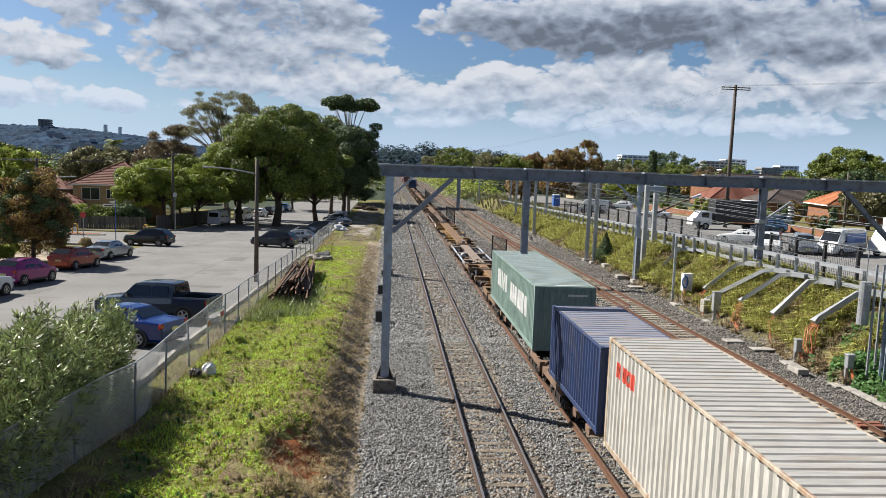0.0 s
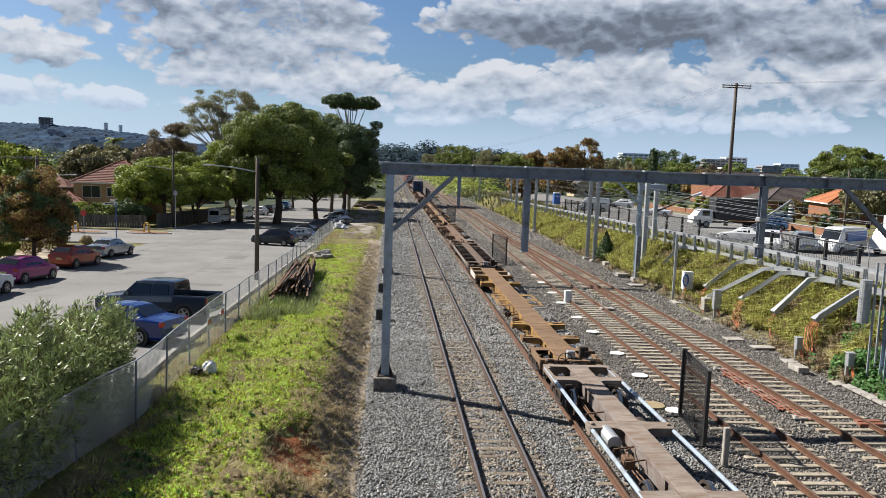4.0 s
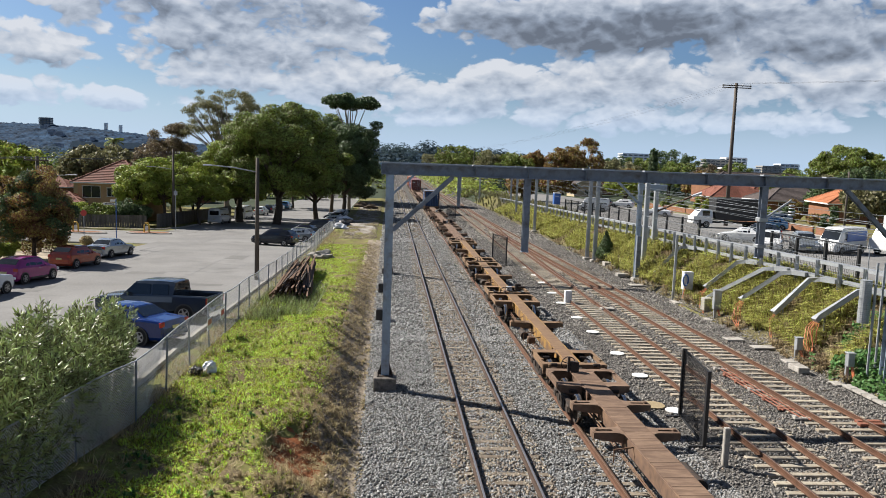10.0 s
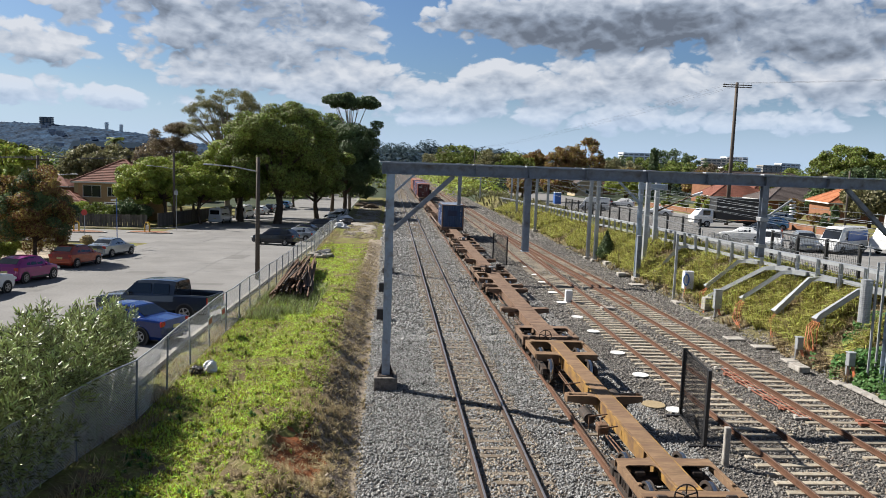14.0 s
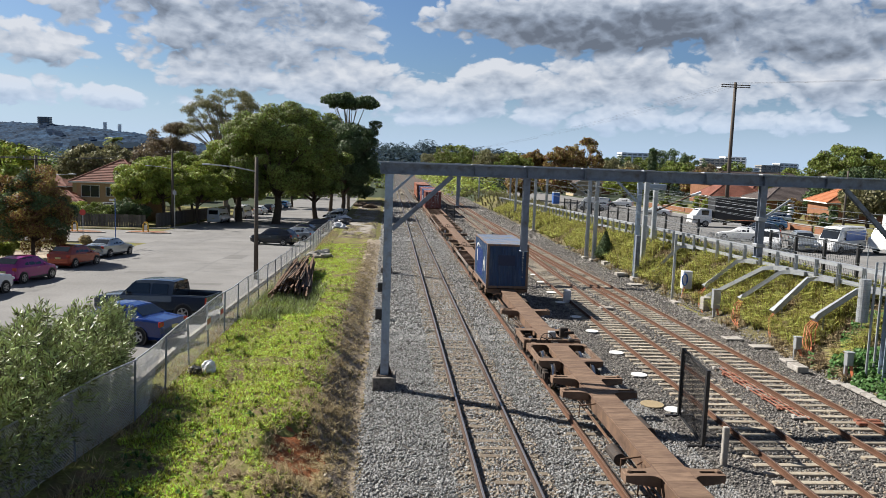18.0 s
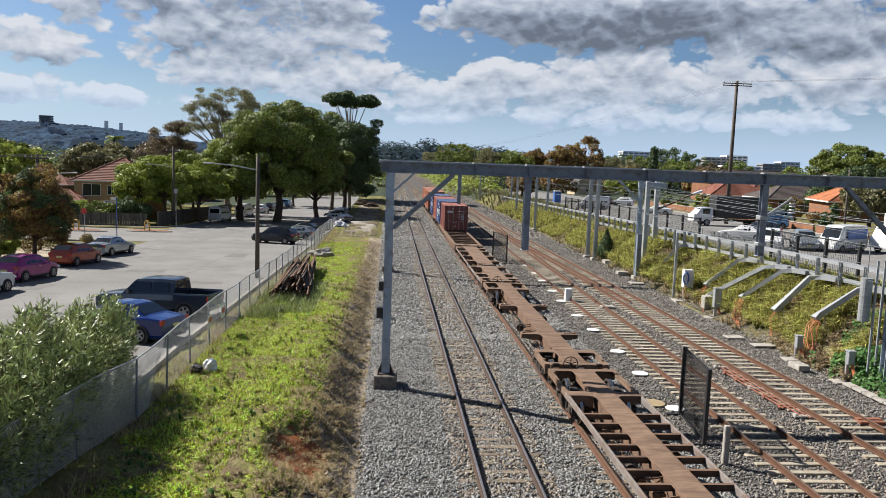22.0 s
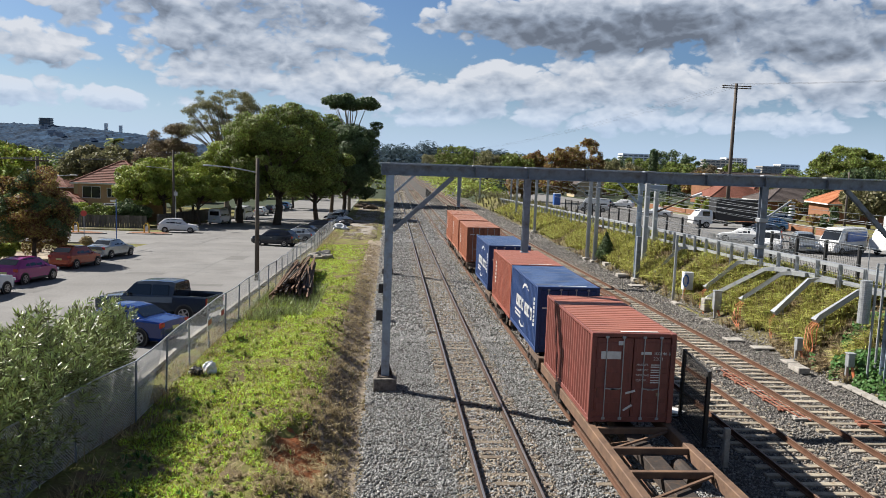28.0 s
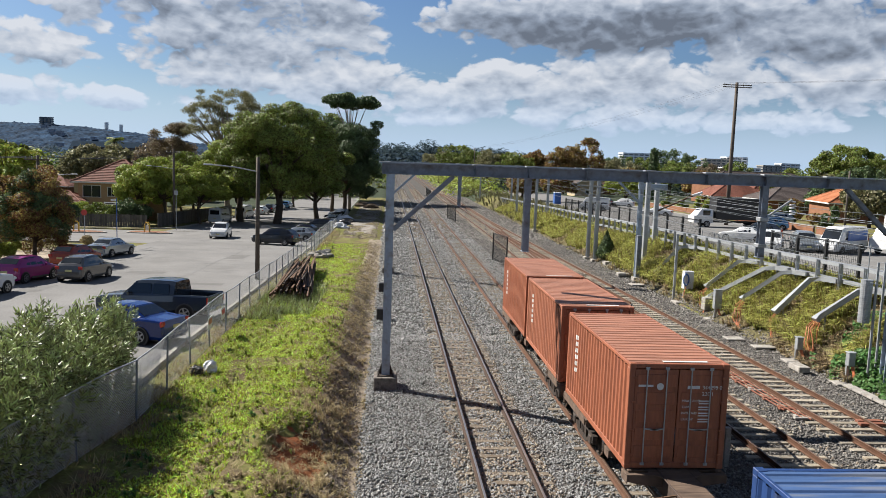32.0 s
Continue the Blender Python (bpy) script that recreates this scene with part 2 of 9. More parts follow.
M = {
    "grass": mat("grass_soil", (0.18, 0.18, 0.06), 0.95, vary=0.5, scale=0.5, fine=7, bump=0.7, dirt=(0.155, 0.118, 0.072), dirt_at=(0.46, 0.60), dist=0.06),
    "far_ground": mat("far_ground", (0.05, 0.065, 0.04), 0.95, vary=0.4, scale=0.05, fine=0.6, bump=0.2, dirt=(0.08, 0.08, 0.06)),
    # distance haze is mixed into these four base colours
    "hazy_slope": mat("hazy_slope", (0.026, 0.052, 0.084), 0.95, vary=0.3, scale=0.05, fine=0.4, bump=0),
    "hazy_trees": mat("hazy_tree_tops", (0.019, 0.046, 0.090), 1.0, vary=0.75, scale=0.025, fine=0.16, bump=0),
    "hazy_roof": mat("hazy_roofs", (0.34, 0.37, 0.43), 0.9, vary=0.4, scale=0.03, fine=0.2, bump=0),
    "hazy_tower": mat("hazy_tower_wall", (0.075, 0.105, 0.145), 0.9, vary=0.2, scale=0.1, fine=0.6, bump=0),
    "tar": mat("tar_seal", (0.15, 0.147, 0.143), 0.7, vary=0.3, scale=2, fine=12, bump=0.1),
    "patch": mat("asphalt_repair", (0.185, 0.18, 0.175), 0.9, vary=0.2, scale=0.6, fine=10, bump=0.2),
    "gravel": mat("pale_gravel", (0.30, 0.28, 0.255), 0.95, vary=0.3, scale=0.5, fine=6, bump=0.6, dirt=(0.22, 0.18, 0.13), dirt_at=(0.5, 0.65), dist=0.04),
    "dirt": mat("dry_soil", (0.36, 0.30, 0.235), 0.95, vary=0.4, scale=0.8, fine=9, bump=0.7, dirt=(0.11, 0.10, 0.06), dist=0.05),
    "bank": mat("bank_soil", (0.13, 0.115, 0.06), 0.95, vary=0.45, scale=0.9, fine=9, bump=0.8, dirt=(0.16, 0.13, 0.075), dist=0.06),
    "bright_white": mat("bright_white_render", (0.98, 0.98, 0.97), 0.8, vary=0.05),
    "ochre": mat("ochre_paint", (0.33, 0.26, 0.155), 0.7, vary=0.2),
    # clay colour lowered to include the shade on the slipped face
    "clay": mat("orange_clay", (0.29, 0.108, 0.048), 0.95, vary=0.4, scale=2, fine=14, bump=0.8, dirt=(0.20, 0.13, 0.08), dist=0.05),
    "asphalt": mat("asphalt", (0.225, 0.22, 0.215), 0.9, vary=0.2, scale=0.22, fine=9, bump=0.2, dirt=(0.19, 0.185, 0.18), dirt_at=(0.5, 0.72)),
    # darker than its stones: the shade in their gaps is in this colour
    "ballast": mat("ballast_bed", (0.115, 0.11, 0.105), 0.95, vary=0.6, scale=1.2, fine=14, bump=1.0, dirt=(0.10, 0.085, 0.07), dist=0.06),
    "rail_rust": mat("rail_rust", (0.125, 0.064, 0.040), 0.8, 0.2, vary=0.3, scale=3, fine=30, bump=0.2),
    "rail_dark": mat("dark_rail_side", (0.075, 0.048, 0.036), 0.8, 0.2, vary=0.3, scale=3, fine=30, bump=0.2),
    "rail_head": mat("rail_head_worn", (0.55, 0.50, 0.47), 0.3, 0.85, vary=0.15, scale=2, fine=30, bump=0.05),
    "rail_head_dull": mat("rail_head_dull", (0.21, 0.135, 0.10), 0.45, 0.6, vary=0.2, scale=2, fine=30, bump=0.05),
    "sleeper": mat("concrete_sleeper", (0.37, 0.33, 0.265), 0.9, vary=0.2, scale=3, fine=22, bump=0.3, dirt=(0.24, 0.17, 0.11), spread=0.18),
    "sleeper_old": mat("stained_sleeper", (0.22, 0.185, 0.145), 0.9, vary=0.3, scale=3, fine=22, bump=0.4, dirt=(0.15, 0.11, 0.08), spread=0.25),
    "concrete": mat("concrete", (0.38, 0.36, 0.33), 0.9, vary=0.2, scale=2, fine=16, bump=0.25, dirt=(0.25, 0.22, 0.19)),
    "old_concrete": mat("old_concrete", (0.22, 0.20, 0.18), 0.9, vary=0.3, scale=3, fine=16, bump=0.4, dirt=(0.10, 0.09, 0.08)),
    "galv": mat("galvanised_steel", (0.41, 0.43, 0.45), 0.5, 0.45, vary=0.14, scale=2, fine=12, bump=0.05, spread=0.06),
    # paler than galv: the mesh's sunlit glint is put into this colour
    "fence_wire": mat("glinting_fence_wire", (0.60, 0.61, 0.62), 0.5, 0.1, vary=0.15, bump=0),
    "grey_steel": mat("grey_painted_steel", (0.20, 0.23, 0.28), 0.55, 0.1, vary=0.18, scale=1.4, fine=10, bump=0.06, dirt=(0.11, 0.10, 0.10)),
    "pale_steel": mat("pale_painted_steel", (0.36, 0.43, 0.52), 0.5, 0.2, vary=0.15, scale=1.4, fine=10, bump=0.06, dirt=(0.25, 0.24, 0.23)),
    "black": mat("black_steel", (0.022, 0.022, 0.024), 0.5, 0.1, vary=0.2),
    "rust_steel": mat("rusty_steel", (0.15, 0.09, 0.058), 0.85, 0.15, vary=0.35, scale=1.6, fine=14, bump=0.3, dirt=(0.20, 0.115, 0.07)),
    "dark_steel": mat("grimy_steel", (0.055, 0.045, 0.04), 0.8, 0.2, vary=0.35, scale=3, fine=18, bump=0.3, dirt=(0.10, 0.065, 0.045)),
    "tread": mat("bright_wheel_tread", (0.6, 0.6, 0.6), 0.25, 1.0, vary=0.1, bump=0),
    "white_paint": mat("white_paint", (0.78, 0.78, 0.76), 0.5, vary=0.08, dirt=(0.55, 0.52, 0.48), dirt_at=(0.6, 0.85)),
    "orange_pipe": mat("orange_conduit", (0.55, 0.18, 0.08), 0.5, vary=0.2, scale=3),
    "timber_pole": mat("weathered_pole", (0.115, 0.095, 0.08), 0.85, vary=0.3, scale=2, fine=20, bump=0.3, stretch=(3, 3, 0.4)),
    "bark": mat("bark", (0.11, 0.085, 0.065), 0.95, vary=0.35, scale=3, fine=16, bump=0.7, stretch=(2, 2, 0.6), dist=0.04),
    "pale_bark": mat("pale_bark", (0.30, 0.26, 0.22), 0.9, vary=0.3, scale=2, fine=12, bump=0.4, dirt=(0.16, 0.12, 0.09)),
    "cream": mat("cream_render", (0.52, 0.42, 0.28), 0.9, vary=0.1, scale=0.8, fine=9, bump=0.1),
    "tan": mat("tan_brick", (0.50, 0.33, 0.19), 0.9, vary=0.15, scale=0.8, fine=9, bump=0.1),
    "brick": mat("orange_brick", (0.26, 0.13, 0.08), 0.9, vary=0.25, scale=1.5, fine=8, bump=0.2),
    "tile": mat("terracotta_tile", (0.20, 0.075, 0.052), 0.85, vary=0.3, scale=1.2, fine=10, bump=0.2, dirt=(0.15, 0.075, 0.055), spread=0.2),
    "tile_grey": mat("brown_grey_tile", (0.105, 0.085, 0.08), 0.85, vary=0.3, scale=1.2, fine=10, bump=0.2, spread=0.2),
    "tile_orange": mat("orange_tile", (0.34, 0.13, 0.06), 0.85, vary=0.25, scale=1.2, fine=10, bump=0.2, spread=0.2),
    "glass": glass_mat("window_glass"),
    "car_glass": glass_mat("car_glass", (0.012, 0.014, 0.016), 0.03),
    "rubber": mat("tyre_rubber", (0.02, 0.02, 0.02), 0.85, vary=0.2),
    "alloy": mat("alloy_wheel", (0.45, 0.45, 0.46), 0.35, 0.8, vary=0.1),
    "red_lens": mat("red_lamp_lens", (0.45, 0.02, 0.015), 0.15, vary=0.1, bump=0),
    "clear_lens": mat("clear_lamp_lens", (0.7, 0.7, 0.72), 0.1, vary=0.05, bump=0),
    "chrome": mat("bright_metal", (0.6, 0.6, 0.62), 0.25, 0.9, vary=0.1, bump=0),
    "plate": mat("number_plate", (0.65, 0.6, 0.25), 0.5, vary=0.1),
    "yellow": mat("yellow_paint", (0.72, 0.42, 0.03), 0.5, vary=0.15),
    "blue_paint": mat("blue_paint", (0.04, 0.13, 0.42), 0.5, vary=0.15),
    "red_paint": mat("red_paint", (0.55, 0.05, 0.04), 0.5, vary=0.12),
    "plastic_white": mat("white_plastic", (0.75, 0.76, 0.78), 0.35, vary=0.1),
    "wire": mat("dark_wire", (0.05, 0.05, 0.052), 0.6, 0.3, vary=0.1, bump=0),
    "copper_wire": mat("weathered_wire", (0.22, 0.24, 0.26), 0.5, 0.5, vary=0.1, bump=0),
    "old_timber": mat("grey_paling", (0.15, 0.135, 0.12), 0.9, vary=0.3, scale=2, fine=15, bump=0.3, spread=0.25),
}
LEAF = {
    "bank_brown": leaf_mat("withered_grass_blades", (0.40, 0.31, 0.19), 0.02, 0.6),
    "fig": leaf_mat("fig_leaves", (0.195, 0.23, 0.045), 0.04, 0.75, 0.2),
    # paler leaf copy: sunlight is in its colour on one fig and far gardens
    "fig_light": leaf_mat("bright_leaves", (0.31, 0.36, 0.065), 0.03, 0.5),
    "dark": leaf_mat("dark_leaves", (0.095, 0.140, 0.055), 0.02, 0.5, 0.2),
    "gum": leaf_mat("gum_leaves", (0.22, 0.21, 0.105)),
    "gum_brown": leaf_mat("brown_gum_leaves", (0.20, 0.155, 0.095), 0.03),
    "autumn": leaf_mat("autumn_leaves", (0.27, 0.17, 0.062), 0.06, 0.5),
    "shrub": leaf_mat("olive_shrub_leaves", (0.30, 0.345, 0.125), 0.03, 0.85, 0.14),
    "grass": leaf_mat("grass_blades", (0.50, 0.575, 0.075), 0.06, 0.8, 0.36),
    "straw": leaf_mat("dry_grass_blades", (0.43, 0.34, 0.19), 0.02, 0.4),
    "reed": leaf_mat("bank_grass_blades", (0.46, 0.43, 0.125), 0.05, 0.7),
    "ivy": leaf_mat("ivy_leaves", (0.085, 0.19, 0.045), 0.02, 0.4),
    # blue of the far haze is tinted into both leaf colours
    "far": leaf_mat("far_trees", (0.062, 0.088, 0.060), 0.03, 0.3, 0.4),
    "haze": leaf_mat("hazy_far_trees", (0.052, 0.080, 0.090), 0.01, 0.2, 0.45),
}

gloss = LEAF["shrub"].node_tree.nodes["Principled BSDF"].inputs
gloss["Roughness"].default_value, gloss["Specular IOR Level"].default_value = 0.45, 0.45

for key in ("far", "haze"):
    LEAF[key].node_tree.nodes["Principled BSDF"].inputs["Specular IOR Level"].default_value = 0.05

# ---- mesh helpers ----


class Mesh:
    """Vertices and faces of one mesh, gathered piece by piece."""

    def __init__(self):
        self.v, self.f = [], []

    def add(self, verts, faces):
        n = len(self.v)
        self.v += [tuple(p) for p in verts]
        self.f += [tuple(i + n for i in q) for q in faces]
        return self

    def box(self, x, y, z, sx, sy, sz, m=None):
        """A box by its centre and size."""
        a, b, c = sx / 2, sy / 2, sz / 2
        vs = [Vector((x + i * a, y + j * b, z + k * c)) for k in (-1, 1) for i, j in ((-1, -1), (1, -1), (1, 1), (-1, 1))]
        if m:
            vs = [m @ q for q in vs]
        return self.add(vs, [(3, 2, 1, 0), (4, 5, 6, 7), (0, 1, 5, 4), (1, 2, 6, 5), (2, 3, 7, 6), (3, 0, 4, 7)])

    def cbox(self, x, y, z, sx, sy, sz, e=0.01, m=None):
        """A box with chamfered edges."""
        h = (sx / 2, sy / 2, sz / 2)
        bm = bmesh.new()
        bmesh.ops.create_cube(bm, size=1)
        for q in bm.verts:
            q.co = Vector((q.co.x * sx, q.co.y * sy, q.co.z * sz))
        bmesh.ops.bevel(bm, geom=bm.edges[:], offset=min(e, min(h) * 0.8), segments=1, affect="EDGES")
        bm.verts.index_update()
        vs = [Vector((x, y, z)) + q.co for q in bm.verts]
        if m:
            vs = [m @ q for q in vs]
        self.add(vs, [[q.index for q in fc.verts] for fc in bm.faces])
        bm.free()
        return self

    def beam(self, a, b, w, hgt=None, up=(0, 0, 1)):
        """A square bar from a to b."""
        a, b = Vector(a), Vector(b)
        d = b - a
        if d.length < 1e-6:
            return self
        q = d.normalized()
        u = Vector(up)
        if abs(q.dot(u)) > 0.95:
            u = Vector((0, 1, 0))
        s = q.cross(u).normalized()
        t = s.cross(q)
        w2, h2 = w / 2, (hgt or w) / 2
        vs = [p + s * i * w2 + t * j * h2 for p in (a, b) for i, j in ((-1, -1), (1, -1), (1, 1), (-1, 1))]
        return self.add(vs, [(0, 1, 2, 3), (7, 6, 5, 4), (1, 0, 4, 5), (2, 1, 5, 6), (3, 2, 6, 7), (0, 3, 7, 4)])

    def tube(self, pts, r, n=8, r2=None, caps=True):
        """A round bar along points, from radius r to r2."""
        pts = [Vector(p) for p in pts]
        k = len(pts)
        vs = []
        for i, p in enumerate(pts):
            d = (pts[min(i + 1, k - 1)] - pts[max(i - 1, 0)]).normalized()
            u = Vector((0, 0, 1)) if abs(d.z) < 0.9 else Vector((1, 0, 0))
            s = d.cross(u).normalized()
            t = s.cross(d)
            rr = r if r2 is None else r + (r2 - r) * i / max(1, k - 1)
            vs += [p + (s * math.cos(a) + t * math.sin(a)) * rr for a in (2 * math.pi * j / n for j in range(n))]
        fs = [(i * n + j, i * n + (j + 1) % n, (i + 1) * n + (j + 1) % n, (i + 1) * n + j) for i in range(k - 1) for j in range(n)]
        if caps:
            fs += [tuple(range(n))[::-1], tuple(range((k - 1) * n, k * n))]
        return self.add(vs, fs)

    def loft(self, rings, closed=True, caps=True):
        """A skin over rings of equal count."""
        n = len(rings[0])
        vs = [p for rg in rings for p in rg]
        m = n if closed else n - 1
        fs = [(i * n + j, i * n + (j + 1) % n, (i + 1) * n + (j + 1) % n, (i + 1) * n + j) for i in range(len(rings) - 1) for j in range(m)]
        if caps and closed:
            fs += [tuple(range(n))[::-1], tuple(range((len(rings) - 1) * n, len(rings) * n))]
        return self.add(vs, fs)

    def prism(self, outline, axis, a, b):
        """An outline in two axes, drawn out along the third from a to b."""
        def put(p, t):
            return {"x": (t, p[0], p[1]), "y": (p[0], t, p[1]), "z": (p[0], p[1], t)}[axis]
        return self.loft([[put(p, a) for p in outline], [put(p, b) for p in outline]])

    def plate(self, outline, holes, z0, z1):
        """A flat plate with an outer outline and holes, in x and y, from z0 to z1."""
        bm = bmesh.new()
        loops = [outline] + list(holes)
        es = []
        for lp in loops:
            q = [bm.verts.new((x, y, z1)) for x, y in lp]
            es += [bm.edges.new((q[i], q[(i + 1) % len(q)])) for i in range(len(q))]
        bmesh.ops.triangle_fill(bm, use_beauty=True, use_dissolve=False, edges=es)
        bm.verts.index_update()
        vs = [q.co.copy() for q in bm.verts]
        top = [[q.index for q in (fc.verts if fc.normal.z >= 0 else reversed(fc.verts[:]))] for fc in bm.faces]
        bm.free()
        n = len(vs)
        low = [Vector((q.x, q.y, z0)) for q in vs]
        fs = list(top) + [[i + n for i in reversed(fc)] for fc in top]
        k = 0
        for lp in loops:
            m = len(lp)
            fs += [(k + i, k + (i + 1) % m, n + k + (i + 1) % m, n + k + i) for i in range(m)]
            k += m
        return self.add(vs + low, fs)

    def data(self, name, material, smooth=False, mend=False):
        me = bpy.data.meshes.new(name)
        me.from_pydata(self.v, [], self.f)
        if mend:
            bm = bmesh.new()
            bm.from_mesh(me)
            bmesh.ops.recalc_face_normals(bm, faces=bm.faces)
            bm.to_mesh(me)
            bm.free()
        me.materials.append(material)
        if smooth:
            me.polygons.foreach_set("use_smooth", [True] * len(me.polygons))
        me.update()
        return me


def part(name, ms, material, parent=None, label="", smooth=False, at=None):
    """One mesh object under a thing or a part. ms: a Mesh, or ready mesh data."""
    data = ms.data(name, material, smooth, len(ms.f) < 3000) if isinstance(ms, Mesh) else ms
    ob = new(name, data)
    if parent:
        ob.parent = parent
    if at:
        ob.matrix_basis = at
    return tagged(ob, label)


def thing(name, label, category, at=None, group="", kind=""):
    ob = new(name)
    ob.empty_display_size = 0.3
    if at:
        ob.matrix_basis = at
    return tagged(ob, label, category, group, kind)


def setting(name, ms, material, label, category, smooth=False):
    ob = new(name, ms.data(name, material, smooth, len(ms.f) < 3000))
    return tagged(ob, label, category, kind="structure")


def lerp(a, b, t):
    return a + (b - a) * max(0.0, min(1.0, t))


def smooth(a, b, t):
    t = max(0.0, min(1.0, (t - a) / (b - a)))
    return t * t * (3 - 2 * t)

# ---- the lie of the land ----
XB = 3.67          # centre of the train's track
GAUGE = 0.7525     # half the distance between rail heads


def street_z(y):
    """Height of the street on the low side."""
    if y < 28:
        return 1.05
    return 1.05 - 0.034 * (y - 28) if y < 130 else -2.42 - 2.6 * (1 - math.exp(-(y - 130) / 90))


def bank_top(y):
    return 2.55 - 0.014 * (min(y, 130) - 32)


def land(x, y):
    """Height of the ground."""
    sl, bed = street_z(y), -0.32
    if x < -10.4:
        z = sl - 0.02
    elif x < -3.8:
        shelf = lerp(sl, max(sl * 0.92, -0.15), (x + 10.4) / 0.7)
        edge = -5.55 + 0.28 * noise.noise(Vector((y * 0.35, 2.0, 0.0))) + 0.12 * noise.noise(Vector((y * 1.3, 5.0, 0.0)))
        z = lerp(shelf, lerp(0.0, bed, (x + 5.3) / 1.3), smooth(edge - 0.65, edge + 1.45, x))
    elif x < 14.6:
        z = bed
    else:
        top = bank_top(y)
        low = 15.2 + 0.6 * smooth(60, 90, y)
        z = lerp(bed, top, smooth(low - 0.1, 19.6, x))
        if x > 20:
            z = lerp(top, right_z(y), smooth(20, 26, x))
    far = smooth(160, 420, y)
    return z * (1 - far) + far * (-4.0 if x < -12 or x > 20 else -0.32)


def right_z(y):
    return 1.7 - 0.010 * (min(y, 160) - 50)


def wobble(x, y, s, a):
    return noise.noise(Vector((x * s, y * s, 4.2))) * a


def sheet(xs, ys, fz):
    ms = Mesh()
    n = len(xs)
    ms.add([(x, y, fz(x, y)) for y in ys for x in xs],
           [(j * n + i, j * n + i + 1, (j + 1) * n + i + 1, (j + 1) * n + i) for j in range(len(ys) - 1) for i in range(n - 1)])
    return ms


def steps(a, b, n, p=1.0):
    return [a + (b - a) * (i / n) ** p for i in range(n + 1)]


YS = steps(-30, 60, 180) + steps(60, 200, 90)[1:] + steps(200, 2600, 40, 1.8)[1:]
xs = steps(-1800, -60, 24)[:-1] + steps(-60, -11, 50)[:-1] + steps(-11, -4, 46)[:-1] + steps(-4, 14.4, 18)[:-1] + steps(14.4, 27, 52)[:-1] + steps(27, 90, 40)[:-1] + steps(90, 1800, 24)


def ground_z(x, y):
    rough = 0.0
    if y < 130:
        if -10 < x < -4.6:
            rough = wobble(x, y, 0.9, 0.10) + wobble(x, y, 2.7, 0.06)
        elif 15.3 < x < 25:
            rough = wobble(x, y, 0.5, 0.22) + wobble(x, y, 1.7, 0.08)
    # a bite out of the bank edge, where clay shows
    bite = math.exp(-((x + 5.55) / 0.72) ** 4 - ((y - 19.1) / 1.55) ** 4)
    return land(x, y) + rough - 0.55 * bite


ground = setting("ground", sheet(xs, YS, ground_z), M["grass"], "uneven ground of weedy grass and dry earth", "ground", True)
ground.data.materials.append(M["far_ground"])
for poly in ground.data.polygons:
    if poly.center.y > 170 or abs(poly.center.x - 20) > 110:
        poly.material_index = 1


def strip(name, x0, x1, nx, ys, lift, material, label, category, wob=0.0):
    ms = sheet(steps(x0, x1, nx), ys, lambda x, y: land(x, y) + lift + (wobble(x, y, 1.1, wob) if wob else 0))
    return setting(name, ms, material, label, category, True)


TRACKS = {
    "track_a": lambda y: 0.0,
    "track_b": lambda y: XB,
    "track_c": lambda y: 8.55 + 0.0077 * min(y, 90) ,
    "track_d": lambda y: 12.80 - 0.0188 * min(y, 110) + 0.004 * max(0, y - 110),
}
street = setting("road", sheet(steps(-26.5, -10.9, 12), [y for y in YS if -30 < y < 420], lambda x, y: land(x, y) + 0.03).add(*(lambda q: (q.v, q.f))(sheet(steps(-30.3, -26.5, 4), [y for y in YS if 92 < y < 420], lambda x, y: land(x, y) + 0.03))), M["asphalt"], "pale worn asphalt street with cracks and patches", "road", True)
ballast = setting("ballast_bed", sheet(steps(-4.4, 15.7, 60), [y for y in YS if y < 900], lambda x, y: -0.24 + wobble(x, y, 1.3, 0.05) - 0.06 * smooth(14.6, 15.7, x) - 0.15 * smooth(-3.7, -4.4, x)), M["ballast"], "bed of grey crushed stone ballast", "ballast", True)


def rail_line(fx, side, ys):
    return [(fx(y) + side * GAUGE, y) for y in ys]


def rail_mesh(pts, prof):
    ms = Mesh()
    ms.loft([[(x + dx, y, dz) for dx, dz in prof] for x, y in pts], caps=True)
    return ms


FOOT = [(-0.072, -0.172), (0.072, -0.172), (0.072, -0.160), (0.012, -0.140), (0.012, -0.045), (0.036, -0.035), (0.036, -0.004), (-0.036, -0.004), (-0.036, -0.035), (-0.012, -0.045), (-0.012, -0.140), (-0.072, -0.160)]
HEAD = [(-0.030, -0.0038), (0.030, -0.0038), (0.026, 0.0), (-0.026, 0.0)]
RY = steps(-20, 120, 28) + steps(120, 900, 30)[1:]
